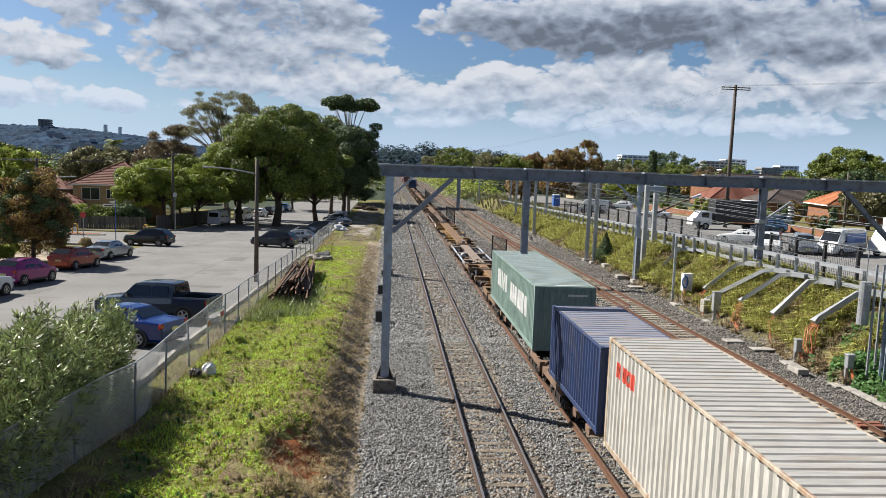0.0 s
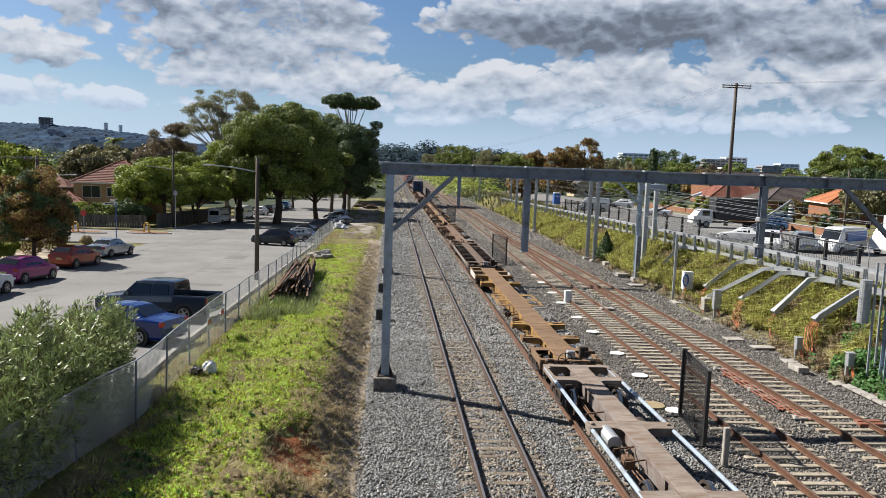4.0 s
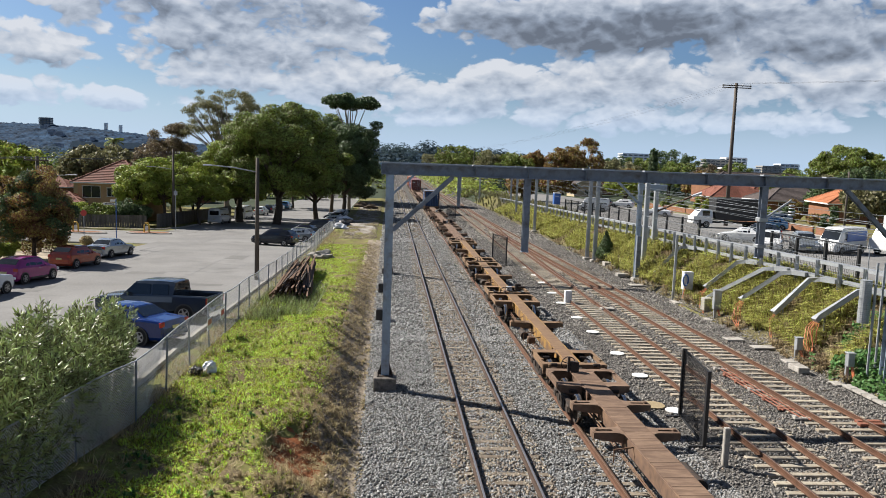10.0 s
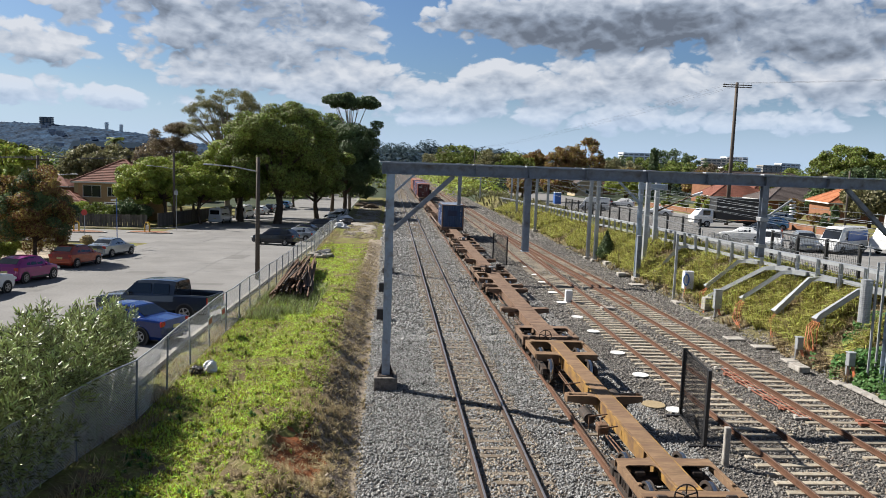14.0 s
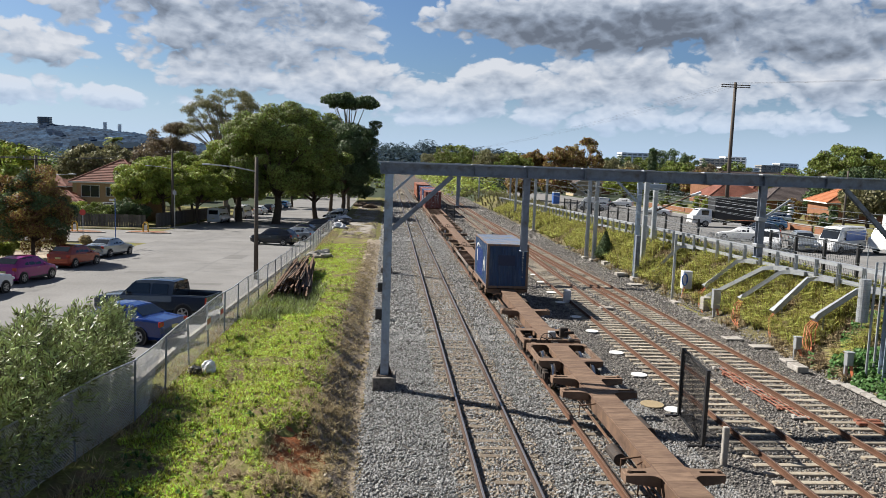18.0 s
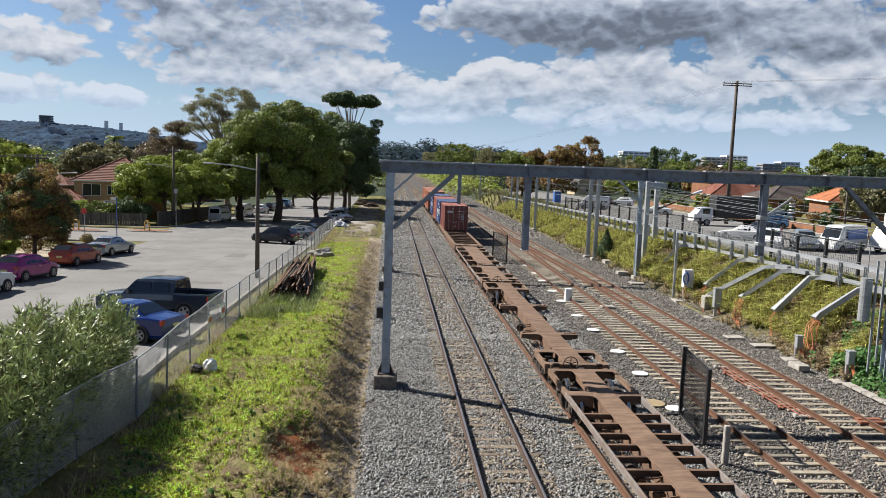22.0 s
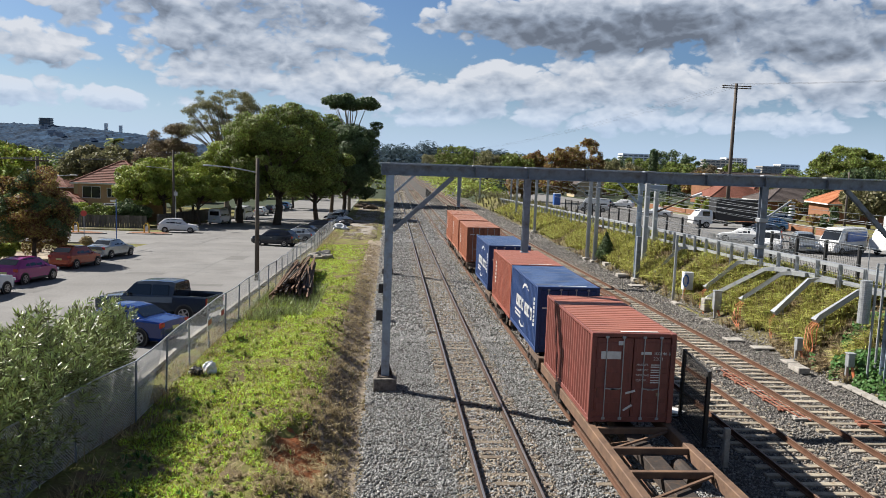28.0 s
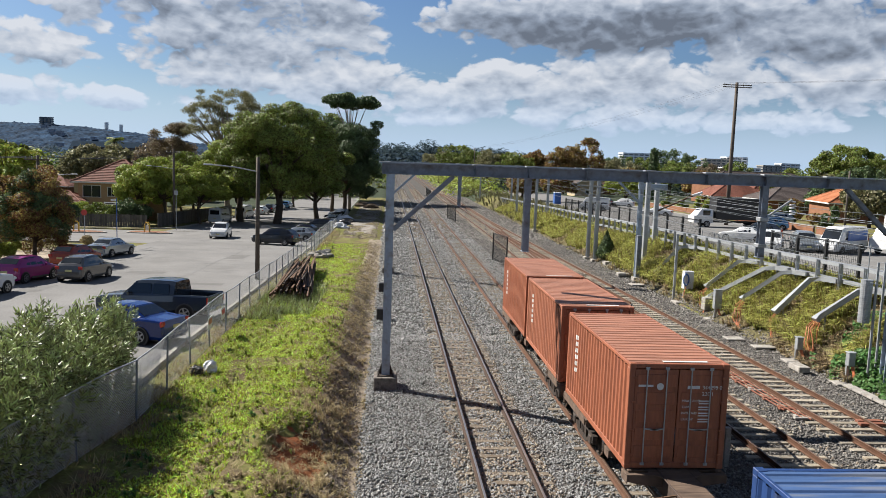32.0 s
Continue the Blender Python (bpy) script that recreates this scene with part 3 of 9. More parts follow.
for nm, fx in TRACKS.items():
    tr = thing(nm, "standard gauge railway track with rusty rails on concrete sleepers", "railway track", kind="structure")
    head = M["rail_head"] if nm in ("track_a",) else M["rail_head_dull"]
    for s in (-1, 1):
        pts = rail_line(fx, s, RY)
        r = part("rail", rail_mesh(pts, FOOT), M["rail_dark"] if nm == "track_a" else M["rail_rust"], tr)
        part("rail_head", rail_mesh(pts, HEAD), head, r, "polished running surface")
    old = nm in ("track_a", "track_b")
    sm = Mesh().cbox(0, 0, 0, 2.5, 0.22, 0.16, 0.015).data("sleeper", M["sleeper_old"] if old else M["sleeper"])
    rng = random.Random(nm)
    far = Mesh()
    y, k = 8.0, 0
    while y < 230:
        z = -0.172 - 0.08 - (rng.uniform(0.018, 0.050) if old else 0.0)
        if y < 120:
            part("sleeper", sm, None, tr, at=pose(fx(y) + rng.uniform(-0.03, 0.03), y, z, 0, 0, rng.uniform(-0.6, 0.6)))
        else:
            far.box(fx(y), y, z, 2.5, 0.22, 0.16)
        y += 0.61
    part("far_sleepers", far, M["sleeper"], tr)["kind"] = "stuff"

# ---- the train ----


def rolled(a, b, w, h, t, up=(0, 0, 1)):
    """One rolled I-section from a to b, as a single skin."""
    a, b = Vector(a), Vector(b)
    q = (b - a).normalized()
    s = q.cross(Vector(up)).normalized()
    u = s.cross(q)
    hw, hh, k = w / 2, h / 2, t / 2
    out = [(-hw, -hh), (hw, -hh), (hw, -hh + t), (k, -hh + t), (k, hh - t), (hw, hh - t), (hw, hh), (-hw, hh), (-hw, hh - t), (-k, hh - t), (-k, -hh + t), (-hw, -hh + t)]
    return Mesh().loft([[p + s * i + u * j for i, j in out] for p in (a, b)])


MOVERS = []        # (thing, place along the train, height)


def ran(t):
    """Metres that the train has run by t seconds: it slows a little on the way."""
    return 10.45 * t - 0.0175 * t * t


def wheel_mesh():
    ms = Mesh()
    prof = [(0.0, -0.07), (0.10, -0.075), (0.13, -0.03), (0.36, -0.02), (0.40, -0.065), (0.455, -0.065), (0.46, 0.05), (0.485, 0.055), (0.485, 0.08), (0.40, 0.08), (0.36, 0.02), (0.13, 0.03), (0.10, 0.075), (0.0, 0.08)]
    n = 20
    ms.loft([[(d, r * math.cos(a), r * math.sin(a)) for a in (2 * math.pi * j / n for j in range(n))] for r, d in prof[1:-1]], caps=True)
    return ms


WHEEL = wheel_mesh().data("wheel", M["dark_steel"])
TREAD = Mesh().loft([[(d, r * math.cos(a), r * math.sin(a)) for a in (2 * math.pi * j / 24 for j in range(24))] for r, d in ((0.457, -0.062), (0.463, -0.05), (0.463, 0.045), (0.457, 0.05))], caps=False).data("tread", M["tread"], True)
AXLE = Mesh().tube([(-0.95, 0, 0), (0.95, 0, 0)], 0.075, 10).data("axle", M["dark_steel"])


def side_frame():
    """Cast bogie side frame: an arched truss with axle boxes and a spring nest."""
    ms = Mesh()
    out = [(-1.15, 0.40), (-1.15, 0.62), (-0.95, 0.68), (-0.45, 0.72), (0.45, 0.72), (0.95, 0.68), (1.15, 0.62), (1.15, 0.40), (0.80, 0.42), (0.42, 0.20), (-0.42, 0.20), (-0.80, 0.42)]
    hole = [(-0.30, 0.34), (-0.30, 0.58), (0.30, 0.58), (0.30, 0.34)]
    t = Mesh().plate(out, [hole, [(-0.80, 0.50), (-0.60, 0.60), (-0.42, 0.60), (-0.42, 0.34)], [(0.42, 0.34), (0.42, 0.60), (0.60, 0.60), (0.80, 0.50)]], -0.07, 0.07)
    ms.add([(q[2], q[0], q[1]) for q in t.v], t.f)
    for s in (-1, 1):
        ms.cbox(0, s * 0.9, 0.46, 0.22, 0.30, 0.26, 0.03)
    for dy in (-0.17, 0.0, 0.17):
        ms.tube([(0, dy, 0.34), (0, dy, 0.58)], 0.065, 8)
    return ms.data("side_frame", M["dark_steel"])


SIDE = side_frame()


def bogie(parent, y):
    # flat plates between the frames are added to darken the deck openings
    b = part("bogie", Mesh().cbox(0, 0, 0.62, 2.05, 0.36, 0.22, 0.03).cbox(0, 0.52, 0.50, 1.72, 0.42, 0.08, 0.02).cbox(0, -0.52, 0.50, 1.72, 0.42, 0.08, 0.02).cbox(0, 1.28, 0.42, 1.5, 0.16, 0.12, 0.02).cbox(0, -1.28, 0.42, 1.5, 0.16, 0.12, 0.02).tube([(0, 0, 0.70), (0, 0, 0.80)], 0.22, 14).beam((-0.8, -0.45, 0.35), (0.8, -0.45, 0.35), 0.10, 0.16).beam((-0.8, 0.45, 0.35), (0.8, 0.45, 0.35), 0.10, 0.16), M["dark_steel"], parent, at=pose(0, y, 0))
    for s in (-1, 1):
        part("side_frame", SIDE, None, b, at=pose(s * 0.98, 0, 0))
    for dy in (-0.9, 0.9):
        part("axle", AXLE, None, b, at=pose(0, dy, 0.463))
        for s in (-1, 1):
            m = pose(s * 0.75, dy, 0.463, 0, 0, 0 if s < 0 else 180)
            part("wheel", WHEEL, None, b, at=m)
            part("wheel_tread", TREAD, None, b, "bright worn tread", at=m)
    return b


def handwheel(parent, y, x=0.0, z=1.05):
    ms = Mesh()
    pts = [(x + 0.26 * math.cos(a), y, z + 0.26 * math.sin(a)) for a in (2 * math.pi * j / 20 for j in range(21))]
    ms.tube(pts, 0.018, 6, caps=False)
    for k in range(5):
        a = 2 * math.pi * k / 5 + 0.3
        ms.beam((x, y, z), (x + 0.26 * math.cos(a), y, z + 0.26 * math.sin(a)), 0.03, 0.015, (0, 1, 0))
    ms.tube([(x, y - 0.05, z), (x, y + 0.16, z)], 0.04, 10)
    return part("handwheel", ms, M["dark_steel"], parent)


def rounded(x0, x1, y0, y1, r, n=3):
    out = []
    for cx, cy, a0 in ((x1 - r, y1 - r, 0), (x0 + r, y1 - r, 90), (x0 + r, y0 + r, 180), (x1 - r, y0 + r, 270)):
        for i in range(n + 1):
            a = radians(a0 + 90 * i / n)
            out.append((cx + r * math.cos(a), cy + r * math.sin(a)))
    return out


def spine(w, y0, y1, z0, z1, taper=1.2):
    """A welded box girder, deeper at the middle, with a plated top."""
    ms = Mesh()
    h = w / 2
    ys = [y0, y0 + taper, y0 + 2 * taper, y1 - 2 * taper, y1 - taper, y1]
    zz = [z1 - 0.30, z1 - 0.32, z0, z0, z1 - 0.32, z1 - 0.30]
    ms.loft([[(-h + 0.08, y, z), (h - 0.08, y, z), (h - 0.08, y, z1 - 0.02), (-h + 0.08, y, z1 - 0.02)] for y, z in zip(ys, zz)])
    ms.cbox(0, (y0 + y1) / 2, z1 - 0.012, w, y1 - y0, 0.024, 0.006)
    for y in ys[2:4]:
        ms.box(0, y, (z0 + z1) / 2, w - 0.03, 0.03, z1 - z0 - 0.05)
    return ms


def fillet(cx, cy, r, a0, a1, n=4):
    return [(cx + r * math.cos(radians(a0 + (a1 - a0) * i / n)), cy + r * math.sin(radians(a0 + (a1 - a0) * i / n))) for i in range(n + 1)]


def cross_arm(y, z, sw, w=0.34, half=1.22, flare=0.26, slot=0.0, deep=0.30):
    """A plated arm across the spine: curved fillets where it joins, stiffened edges and container seats at its tips."""
    ms = Mesh()
    h, r = sw / 2 - 0.03, flare
    side = fillet(h + r, y - w / 2 - r, r, 180, 90) + [(half, y - w / 2), (half, y + w / 2)] + fillet(h + r, y + w / 2 + r, r, -90, -180)
    outline = side + [(-x, yy) for x, yy in reversed(side)]
    holes = [rounded(*sorted((s * (h + 0.26), s * (half - 0.16))), y - slot / 2, y + slot / 2, slot * 0.45) for s in (-1, 1)] if slot else []
    ms.plate(outline, holes, z - 0.022, z)
    for s in (-1, 1):
        for d in (w / 2 - 0.012, -w / 2 + 0.012):
            ms.loft([[(s * (h - 0.02), y + e, z - deep), (s * (half - 0.25), y + e, z - deep * 0.75), (s * half, y + e, z - 0.16), (s * half, y + e, z - 0.02), (s * (h - 0.02), y + e, z - 0.02)] for e in (d - 0.012, d + 0.012)])
        ms.box(s * (half - 0.012), y, z - 0.12, 0.024, w - 0.05, 0.20)
        ms.cbox(s * (half - 0.12), y, z + 0.03, 0.11, 0.14, 0.06, 0.018)
        ms.cbox(s * (half - 0.03), y, z - 0.02, 0.08, w * 0.7, 0.05, 0.012)
    return ms


def end_deck(z, reach, sw, half=1.2):
    """The deck over a bogie at the near end: headstock, side sills, a wide transom and an opening on each side of the spine."""
    ms = Mesh()
    w = 0.42
    holes = []
    for s in (-1, 1):
        a, b = s * (sw / 2 + 0.01), s * (half - 0.10)
        holes.append(rounded(*sorted((a, b)), 0.32, max(0.75, reach - w / 2 - 0.02), 0.13))
    r, h, e = 0.26, sw / 2 - 0.03, reach + w / 2
    back = fillet(h + r, e + r, r, -90, -180)
    outline = [(-half, 0.04), (half, 0.04), (half, e)] + back + [(-x, y) for x, y in reversed(back)] + [(-half, e)]
    ms.plate(outline, holes, z - 0.025, z)
    ms.cbox(0, 0.09, z - 0.19, 2 * half, 0.10, 0.36, 0.015)
    for s in (-1, 1):
        ms.cbox(s * (half - 0.035), reach / 2, z - 0.12, 0.07, reach, 0.20, 0.012)
        ms.cbox(s * (half - 0.30), -0.005, z - 0.06, 0.20, 0.10, 0.14, 0.02)
        ms.loft([[(s * (sw / 2), e - k, z - 0.42), (s * half, e - k, z - 0.20), (s * half, e - k, z - 0.02), (s * (sw / 2), e - k, z - 0.02)] for k in (0.0, 0.03)])
        ms.cbox(s * (half - 0.10), 0.62, z + 0.025, 0.10, 0.13, 0.05, 0.015)
    return ms


def walkway(sw, L, seed):
    """Ribbed top plates laid across the spine, worn uneven."""
    rg, y, rings = random.Random(seed), 0.5, []
    h = sw / 2 - 0.04
    while y < L - 0.6:
        p = rg.uniform(0.10, 0.15)
        z = Z0 + 0.010 + rg.uniform(-0.003, 0.003)
        e = h + rg.uniform(-0.012, 0.008)
        for yy, zz in ((y, z), (y + p - 0.022, z + rg.uniform(-0.002, 0.002)), (y + p - 0.017, z - 0.003), (y + p - 0.008, z - 0.003)):
            rings.append([(-e, yy, Z0 - 0.004), (e, yy, Z0 - 0.004), (e, yy, zz), (-e, yy, zz)])
        y += p
    ms = Mesh().loft(rings)
    return ms


def flip(ms, L):
    out = Mesh()
    return out.add([(-x, L - y, z) for x, y, z in ms.v], ms.f)


PAINT = {
    "brown": mat("brown_wagon_paint", (0.150, 0.094, 0.066), 0.75, 0.1, vary=0.3, scale=0.9, fine=9, bump=0.2, dirt=(0.22, 0.135, 0.085), dirt_at=(0.45, 0.7), spread=0.1),
    "dark": mat("dark_wagon_paint", (0.085, 0.062, 0.052), 0.75, 0.1, vary=0.3, scale=0.9, fine=9, bump=0.2, dirt=(0.15, 0.09, 0.06), spread=0.1),
    "orange": mat("ochre_wagon_paint", (0.33, 0.19, 0.055), 0.7, 0.05, vary=0.3, scale=0.8, fine=9, bump=0.2, dirt=(0.15, 0.09, 0.055), dirt_at=(0.42, 0.62)),
    "grey": mat("grey_wagon_paint", (0.23, 0.20, 0.185), 0.7, 0.1, vary=0.3, scale=0.8, fine=9, bump=0.2, dirt=(0.16, 0.105, 0.08), dirt_at=(0.45, 0.7)),
}
DECK = {k: mat(k + "_wagon_deck", c, 0.8, 0.1, vary=0.3, scale=0.7, fine=5, bump=0.35, dirt=d, dirt_at=(0.42, 0.7), stretch=(0.8, 3, 1)) for k, c, d in (
    ("brown", (0.22, 0.145, 0.10), (0.135, 0.085, 0.06)), ("dark", (0.165, 0.115, 0.085), (0.10, 0.07, 0.055)),
    ("orange", (0.235, 0.15, 0.088), (0.165, 0.10, 0.065)), ("grey", (0.27, 0.225, 0.19), (0.19, 0.13, 0.095)))}
Z0 = 1.03          # wagon deck
M["faded_panel"] = mat("faded_white_panel", (0.55, 0.53, 0.50), 0.7, vary=0.2, dirt=(0.30, 0.2, 0.14), dirt_at=(0.5, 0.8))


def wagon(style, L, colour, label, sw, ends, arms, wheel_end=True):
    """One container wagon: the near end lies at y = 0, the far end at y = L, the rail head at z = 0. ends: transoms from each end; arms: cross arms from the near end."""
    w = thing("container_wagon", label, "freight wagon", group="wagons of the train")
    P, D = PAINT[colour], DECK[colour]
    a, bc = 0.35, 1.9
    z0 = 0.40 if style == "hull" else 0.52
    if style != "frame":
        part("spine", spine(sw, a, L - a, z0, Z0), P, w)
        if style in ("spine", "hull"):
            part("walkway", walkway(sw, L, round(L * 10)), D, w, "worn ribbed top plates")
        else:
            part("walkway", Mesh().cbox(0, L / 2, Z0 + 0.004, sw - 0.1, L - 1.0, 0.012, 0.004), D, w, "worn top plate")
        part("end_deck", end_deck(Z0 - 0.012, ends[0], sw), D, w)
        part("end_deck", flip(end_deck(Z0 - 0.012, ends[1], sw), L), D, w)
        for y, wide, slot in arms:
            part("cross_arm", cross_arm(y, Z0 - 0.006, sw, wide, slot=slot), P if style == "hull" else D, w)
        if style == "hull":
            m = L / 2
            part("side_deck", Mesh().plate([(-1.18, m - 1.7), (1.18, m - 1.7), (1.18, m + 1.7), (-1.18, m + 1.7)], [rounded(*sorted((s * 0.52, s * 1.04)), m - 1.3 + k, m - 0.2 + k, 0.18) for s in (-1, 1) for k in (0, 1.5)], Z0 - 0.03, Z0 - 0.008), P, w, "ochre side deck with openings")
            for s in (-1, 1):
                part("side_panel", Mesh().cbox(s * 1.19, L - 1.9, Z0 - 0.20, 0.03, 2.6, 0.36, 0.01), M["faded_panel"], w, "faded white side panel")
        if style == "lattice":
            for s in (-1, 1):
                part("side_sill", Mesh().cbox(s * 1.17, L / 2, Z0 - 0.12, 0.07, L - 2 * ends[0] - 0.2, 0.20, 0.012), PAINT["grey"], w, "pale worn side sill")
            n = max(5, round((L - ends[0] - ends[1] - 2.4) / 1.0))
            for k in range(n + 1):
                y = ends[0] + 1.9 + (L - ends[0] - ends[1] - 3.8) * k / n
                part("cross_bar", rolled((-1.14, y, Z0 - 0.10), (1.14, y, Z0 - 0.10), 0.11, 0.16, 0.012), P, w)
        if style == "wide":
            for s in (-1, 1):
                part("side_rail", Mesh().cbox(s * 1.19, L / 2, Z0 - 0.16, 0.05, L - 1.4, 0.14, 0.01), PAINT["grey"], w, "thin pale side rail")
        if style == "short":
            for s in (-1, 1):
                part("side_pipe", Mesh().tube([(s * 1.16, 0.3, Z0 - 0.08), (s * 1.16, L - 0.3, Z0 - 0.08)], 0.06, 8), M["pale_steel"], w, "pale grey side pipe")
            part("air_reservoir", Mesh().tube([(-0.75, L * 0.42, 0.86), (-0.75, L * 0.42 + 0.9, 0.86)], 0.20, 16), M["galv"], w, "pale grey cylinder")
    else:
        for s in (-1, 1):
            part("side_sill", Mesh().cbox(s * 1.12, L / 2, Z0 - 0.17, 0.22, L - 0.2, 0.34, 0.02), P, w)
        part("centre_sill", Mesh().cbox(0, L / 2, Z0 - 0.32, 0.5, L - 0.6, 0.3, 0.02), M["dark_steel"], w)
        for y in (0.75, L - 0.75):
            part("end_plate", Mesh().cbox(0, y, Z0 - 0.03, 2.02, 1.3, 0.06, 0.01), D, w)
        k = 0
        y = 2.6
        while y < L - 2:
            part("cross_member", Mesh().cbox(0, y, Z0 - 0.10, 2.02, 0.14, 0.18, 0.012), P, w)
            if k % 2 == 0:
                part("brace", Mesh().beam((-0.95, y + 0.1, Z0 - 0.08), (0.95, y + 1.35, Z0 - 0.08), 0.07, 0.05), P, w)
            k += 1
            y += 1.5
    for y in (bc, L - bc):
        bogie(w, y)
    for y, s in ((0.0, -1), (L, 1)):
        part("coupler", Mesh().cbox(0, y - s * 0.15, 0.88, 0.16, 0.62, 0.18, 0.03).cbox(0.05, y + s * 0.10, 0.88, 0.26, 0.2, 0.26, 0.04), M["dark_steel"], w)
        part("brake_hose", Mesh().tube([(0.3, y - s * 0.05, 0.8), (0.32, y + s * 0.08, 0.55), (0.22, y + s * 0.16, 0.45)], 0.022, 6), M["rubber"], w)
        part("uncoupling_lever", Mesh().tube([(-1.1, y - s * 0.02, 0.72), (-0.2, y - s * 0.0, 0.74), (-0.1, y, 0.86)], 0.015, 6), M["rust_steel"], w)
    if wheel_end:
        handwheel(w, 0.02, -0.25)
    rg = random.Random(round(L * 100))
    k = rg.randrange(3)
    if k == 0:
        part("brake_stand", Mesh().cbox(0.55, 0.45, Z0 + 0.22, 0.34, 0.22, 0.42, 0.03).tube([(0.55, 0.30, Z0 + 0.25), (0.95, 0.30, Z0 + 0.25)], 0.06, 8), M["dark_steel"], w)
        part("gear_box", Mesh().cbox(0.05, 0.42, Z0 + 0.14, 0.3, 0.26, 0.26, 0.02), M["galv"], w)
    elif k == 1:
        part("brake_stand", Mesh().beam((-0.5, L - 0.5, Z0), (-0.5, L - 0.5, Z0 + 0.55), 0.08).cbox(-0.3, L - 0.5, Z0 + 0.2, 0.3, 0.2, 0.36, 0.02), M["dark_steel"], w)
    part("side_lever", Mesh().tube([(-1.12, 1.0, 0.75), (-1.16, 1.3, 0.95), (-1.16, 2.6, 0.95)], 0.018, 6), M["rust_steel"], w)
    # brake gear hung below the spine
    part("brake_cylinder", Mesh().tube([(-0.75, L * 0.42, 0.62), (-0.75, L * 0.42 + 0.75, 0.62)], 0.17, 14).tube([(-0.75, L * 0.42 + 0.75, 0.62), (-0.75, L * 0.42 + 1.3, 0.62)], 0.03, 6), M["dark_steel"], w)
    part("air_tank", Mesh().tube([(0.72, L * 0.52, 0.60), (0.72, L * 0.52 + 1.1, 0.60)], 0.20, 14), M["dark_steel"], w)
    part("brake_rod", Mesh().tube([(-0.55, 2.8, 0.5), (-0.6, L * 0.42, 0.56), (-0.5, L - 2.8, 0.5)], 0.022, 6), M["rust_steel"], w)
    part("air_pipe", Mesh().tube([(-0.48, 0.3, 0.66), (-0.5, L / 2, 0.5), (-0.48, L - 0.3, 0.66)], 0.02, 6), M["rust_steel"], w)
    part("brake_valve", Mesh().cbox(-0.62, L * 0.36, 0.66, 0.30, 0.34, 0.30, 0.03).tube([(-0.62, L * 0.36, 0.80), (-0.62, L * 0.36 + 0.25, 0.86), (-0.4, L * 0.36 + 0.5, 0.84)], 0.025, 6), M["rust_steel"], w)
    for y in (L * 0.33, L * 0.40, L * 0.62):
        part("pipe_bracket", Mesh().beam((-0.3, y, 0.88), (-0.85, y, 0.80), 0.035).beam((-0.85, y, 0.82), (-0.85, y, 0.45), 0.03), M["rust_steel"], w)
    part("brake_cable", Mesh().tube([(-1.12, 0.9, 0.92), (-1.05, 2.4, 0.60), (-0.98, 3.6, 0.42), (-0.95, L * 0.5, 0.40)], 0.014, 5), M["dark_steel"], w)
    for s in (-1, 1):
        for y in (bc, L - bc):
            part("side_bearer", Mesh().cbox(s * 0.72, y, 0.83, 0.26, 0.5, 0.12, 0.02), M["dark_steel"], w)
        part("buffer_stop", Mesh().cbox(s * 0.8, 0.0, Z0 - 0.02, 0.26, 0.12, 0.12, 0.03), M["dark_steel"], w)
        part("grab_step", Mesh().tube([(s * 1.1, 0.5, Z0 - 0.25), (s * 1.1, 0.5, 0.35), (s * 1.1, 0.95, 0.35), (s * 1.1, 0.95, Z0 - 0.25)], 0.015, 6), M["dark_steel"], w)
    return w


JOINTS = [5.5, 26.8, 42.0, 55.0, 68.3, 93.8, 109.6, 129.0, 144.4, 158.1, 173.4, 192.6, 212.4, 232.0, 247.4, 266.4, 285.5, 306.0, 320.0, 340.0, 353.4]
S2, S4 = (2.0, 2.2), (2.0, 2.6)
MID = lambda L: [(L / 2, 0.40, 0.10)]
LONG = lambda L: [(6.4, 0.42, 0.12), (L - 6.4, 0.44, 0.14), (L - 4.9, 0.40, 0.10)]
PAIR = lambda L: [(5.0, 0.40, 0.10), (L - 7.2, 0.44, 0.14)]
TWO = lambda L: [(6.3, 0.42, 0.12), (L - 6.3, 0.42, 0.12), (L - 3.9, 0.40, 0.10)]
BROAD = lambda L: [(3.0, 0.5, 0.20), (6.2, 0.55, 0.22), (L / 2, 0.5, 0.0), (L - 6.5, 0.55, 0.22), (L - 3.6, 0.5, 0.20)]
HULL = lambda L: [(3.9, 0.6, 0.16), (6.6, 0.62, 0.18), (L - 6.6, 0.62, 0.18), (L - 3.7, 0.5, 0.0)]
GREY = lambda L: [(6.4, 0.55, 0.0)]
# style, colour, spine width, transoms from the ends, cross arms
KINDS = [("spine", "brown", 0.8, S4, LONG), ("spine", "brown", 0.8, S4, LONG), ("girder", "orange", 0.58, S2, MID), ("short", "grey", 0.72, (1.9, 1.8), GREY), ("hull", "orange", 0.95, (1.8, 1.8), HULL), ("lattice", "dark", 0.62, (2.3, 2.3), lambda L: []),
         ("spine", "brown", 0.82, (1.9, 1.9), TWO), ("girder", "orange", 0.58, S2, MID), ("girder", "orange", 0.58, S2, MID), ("girder", "orange", 0.58, S2, MID),
         ("spine", "brown", 0.84, S4, LONG), ("spine", "brown", 0.84, S4, LONG), ("spine", "brown", 0.84, S4, LONG), ("lattice", "brown", 0.74, (2.6, 2.9), lambda L: []), ("spine", "brown", 0.84, (2.0, 2.2), PAIR),
         ("wide", "brown", 1.12, (1.3, 1.3), BROAD), ("frame", "brown", 0.7, S2, MID), ("spine", "dark", 0.8, S2, MID), ("spine", "dark", 0.8, S4, LONG), ("spine", "dark", 0.8, S2, MID)]
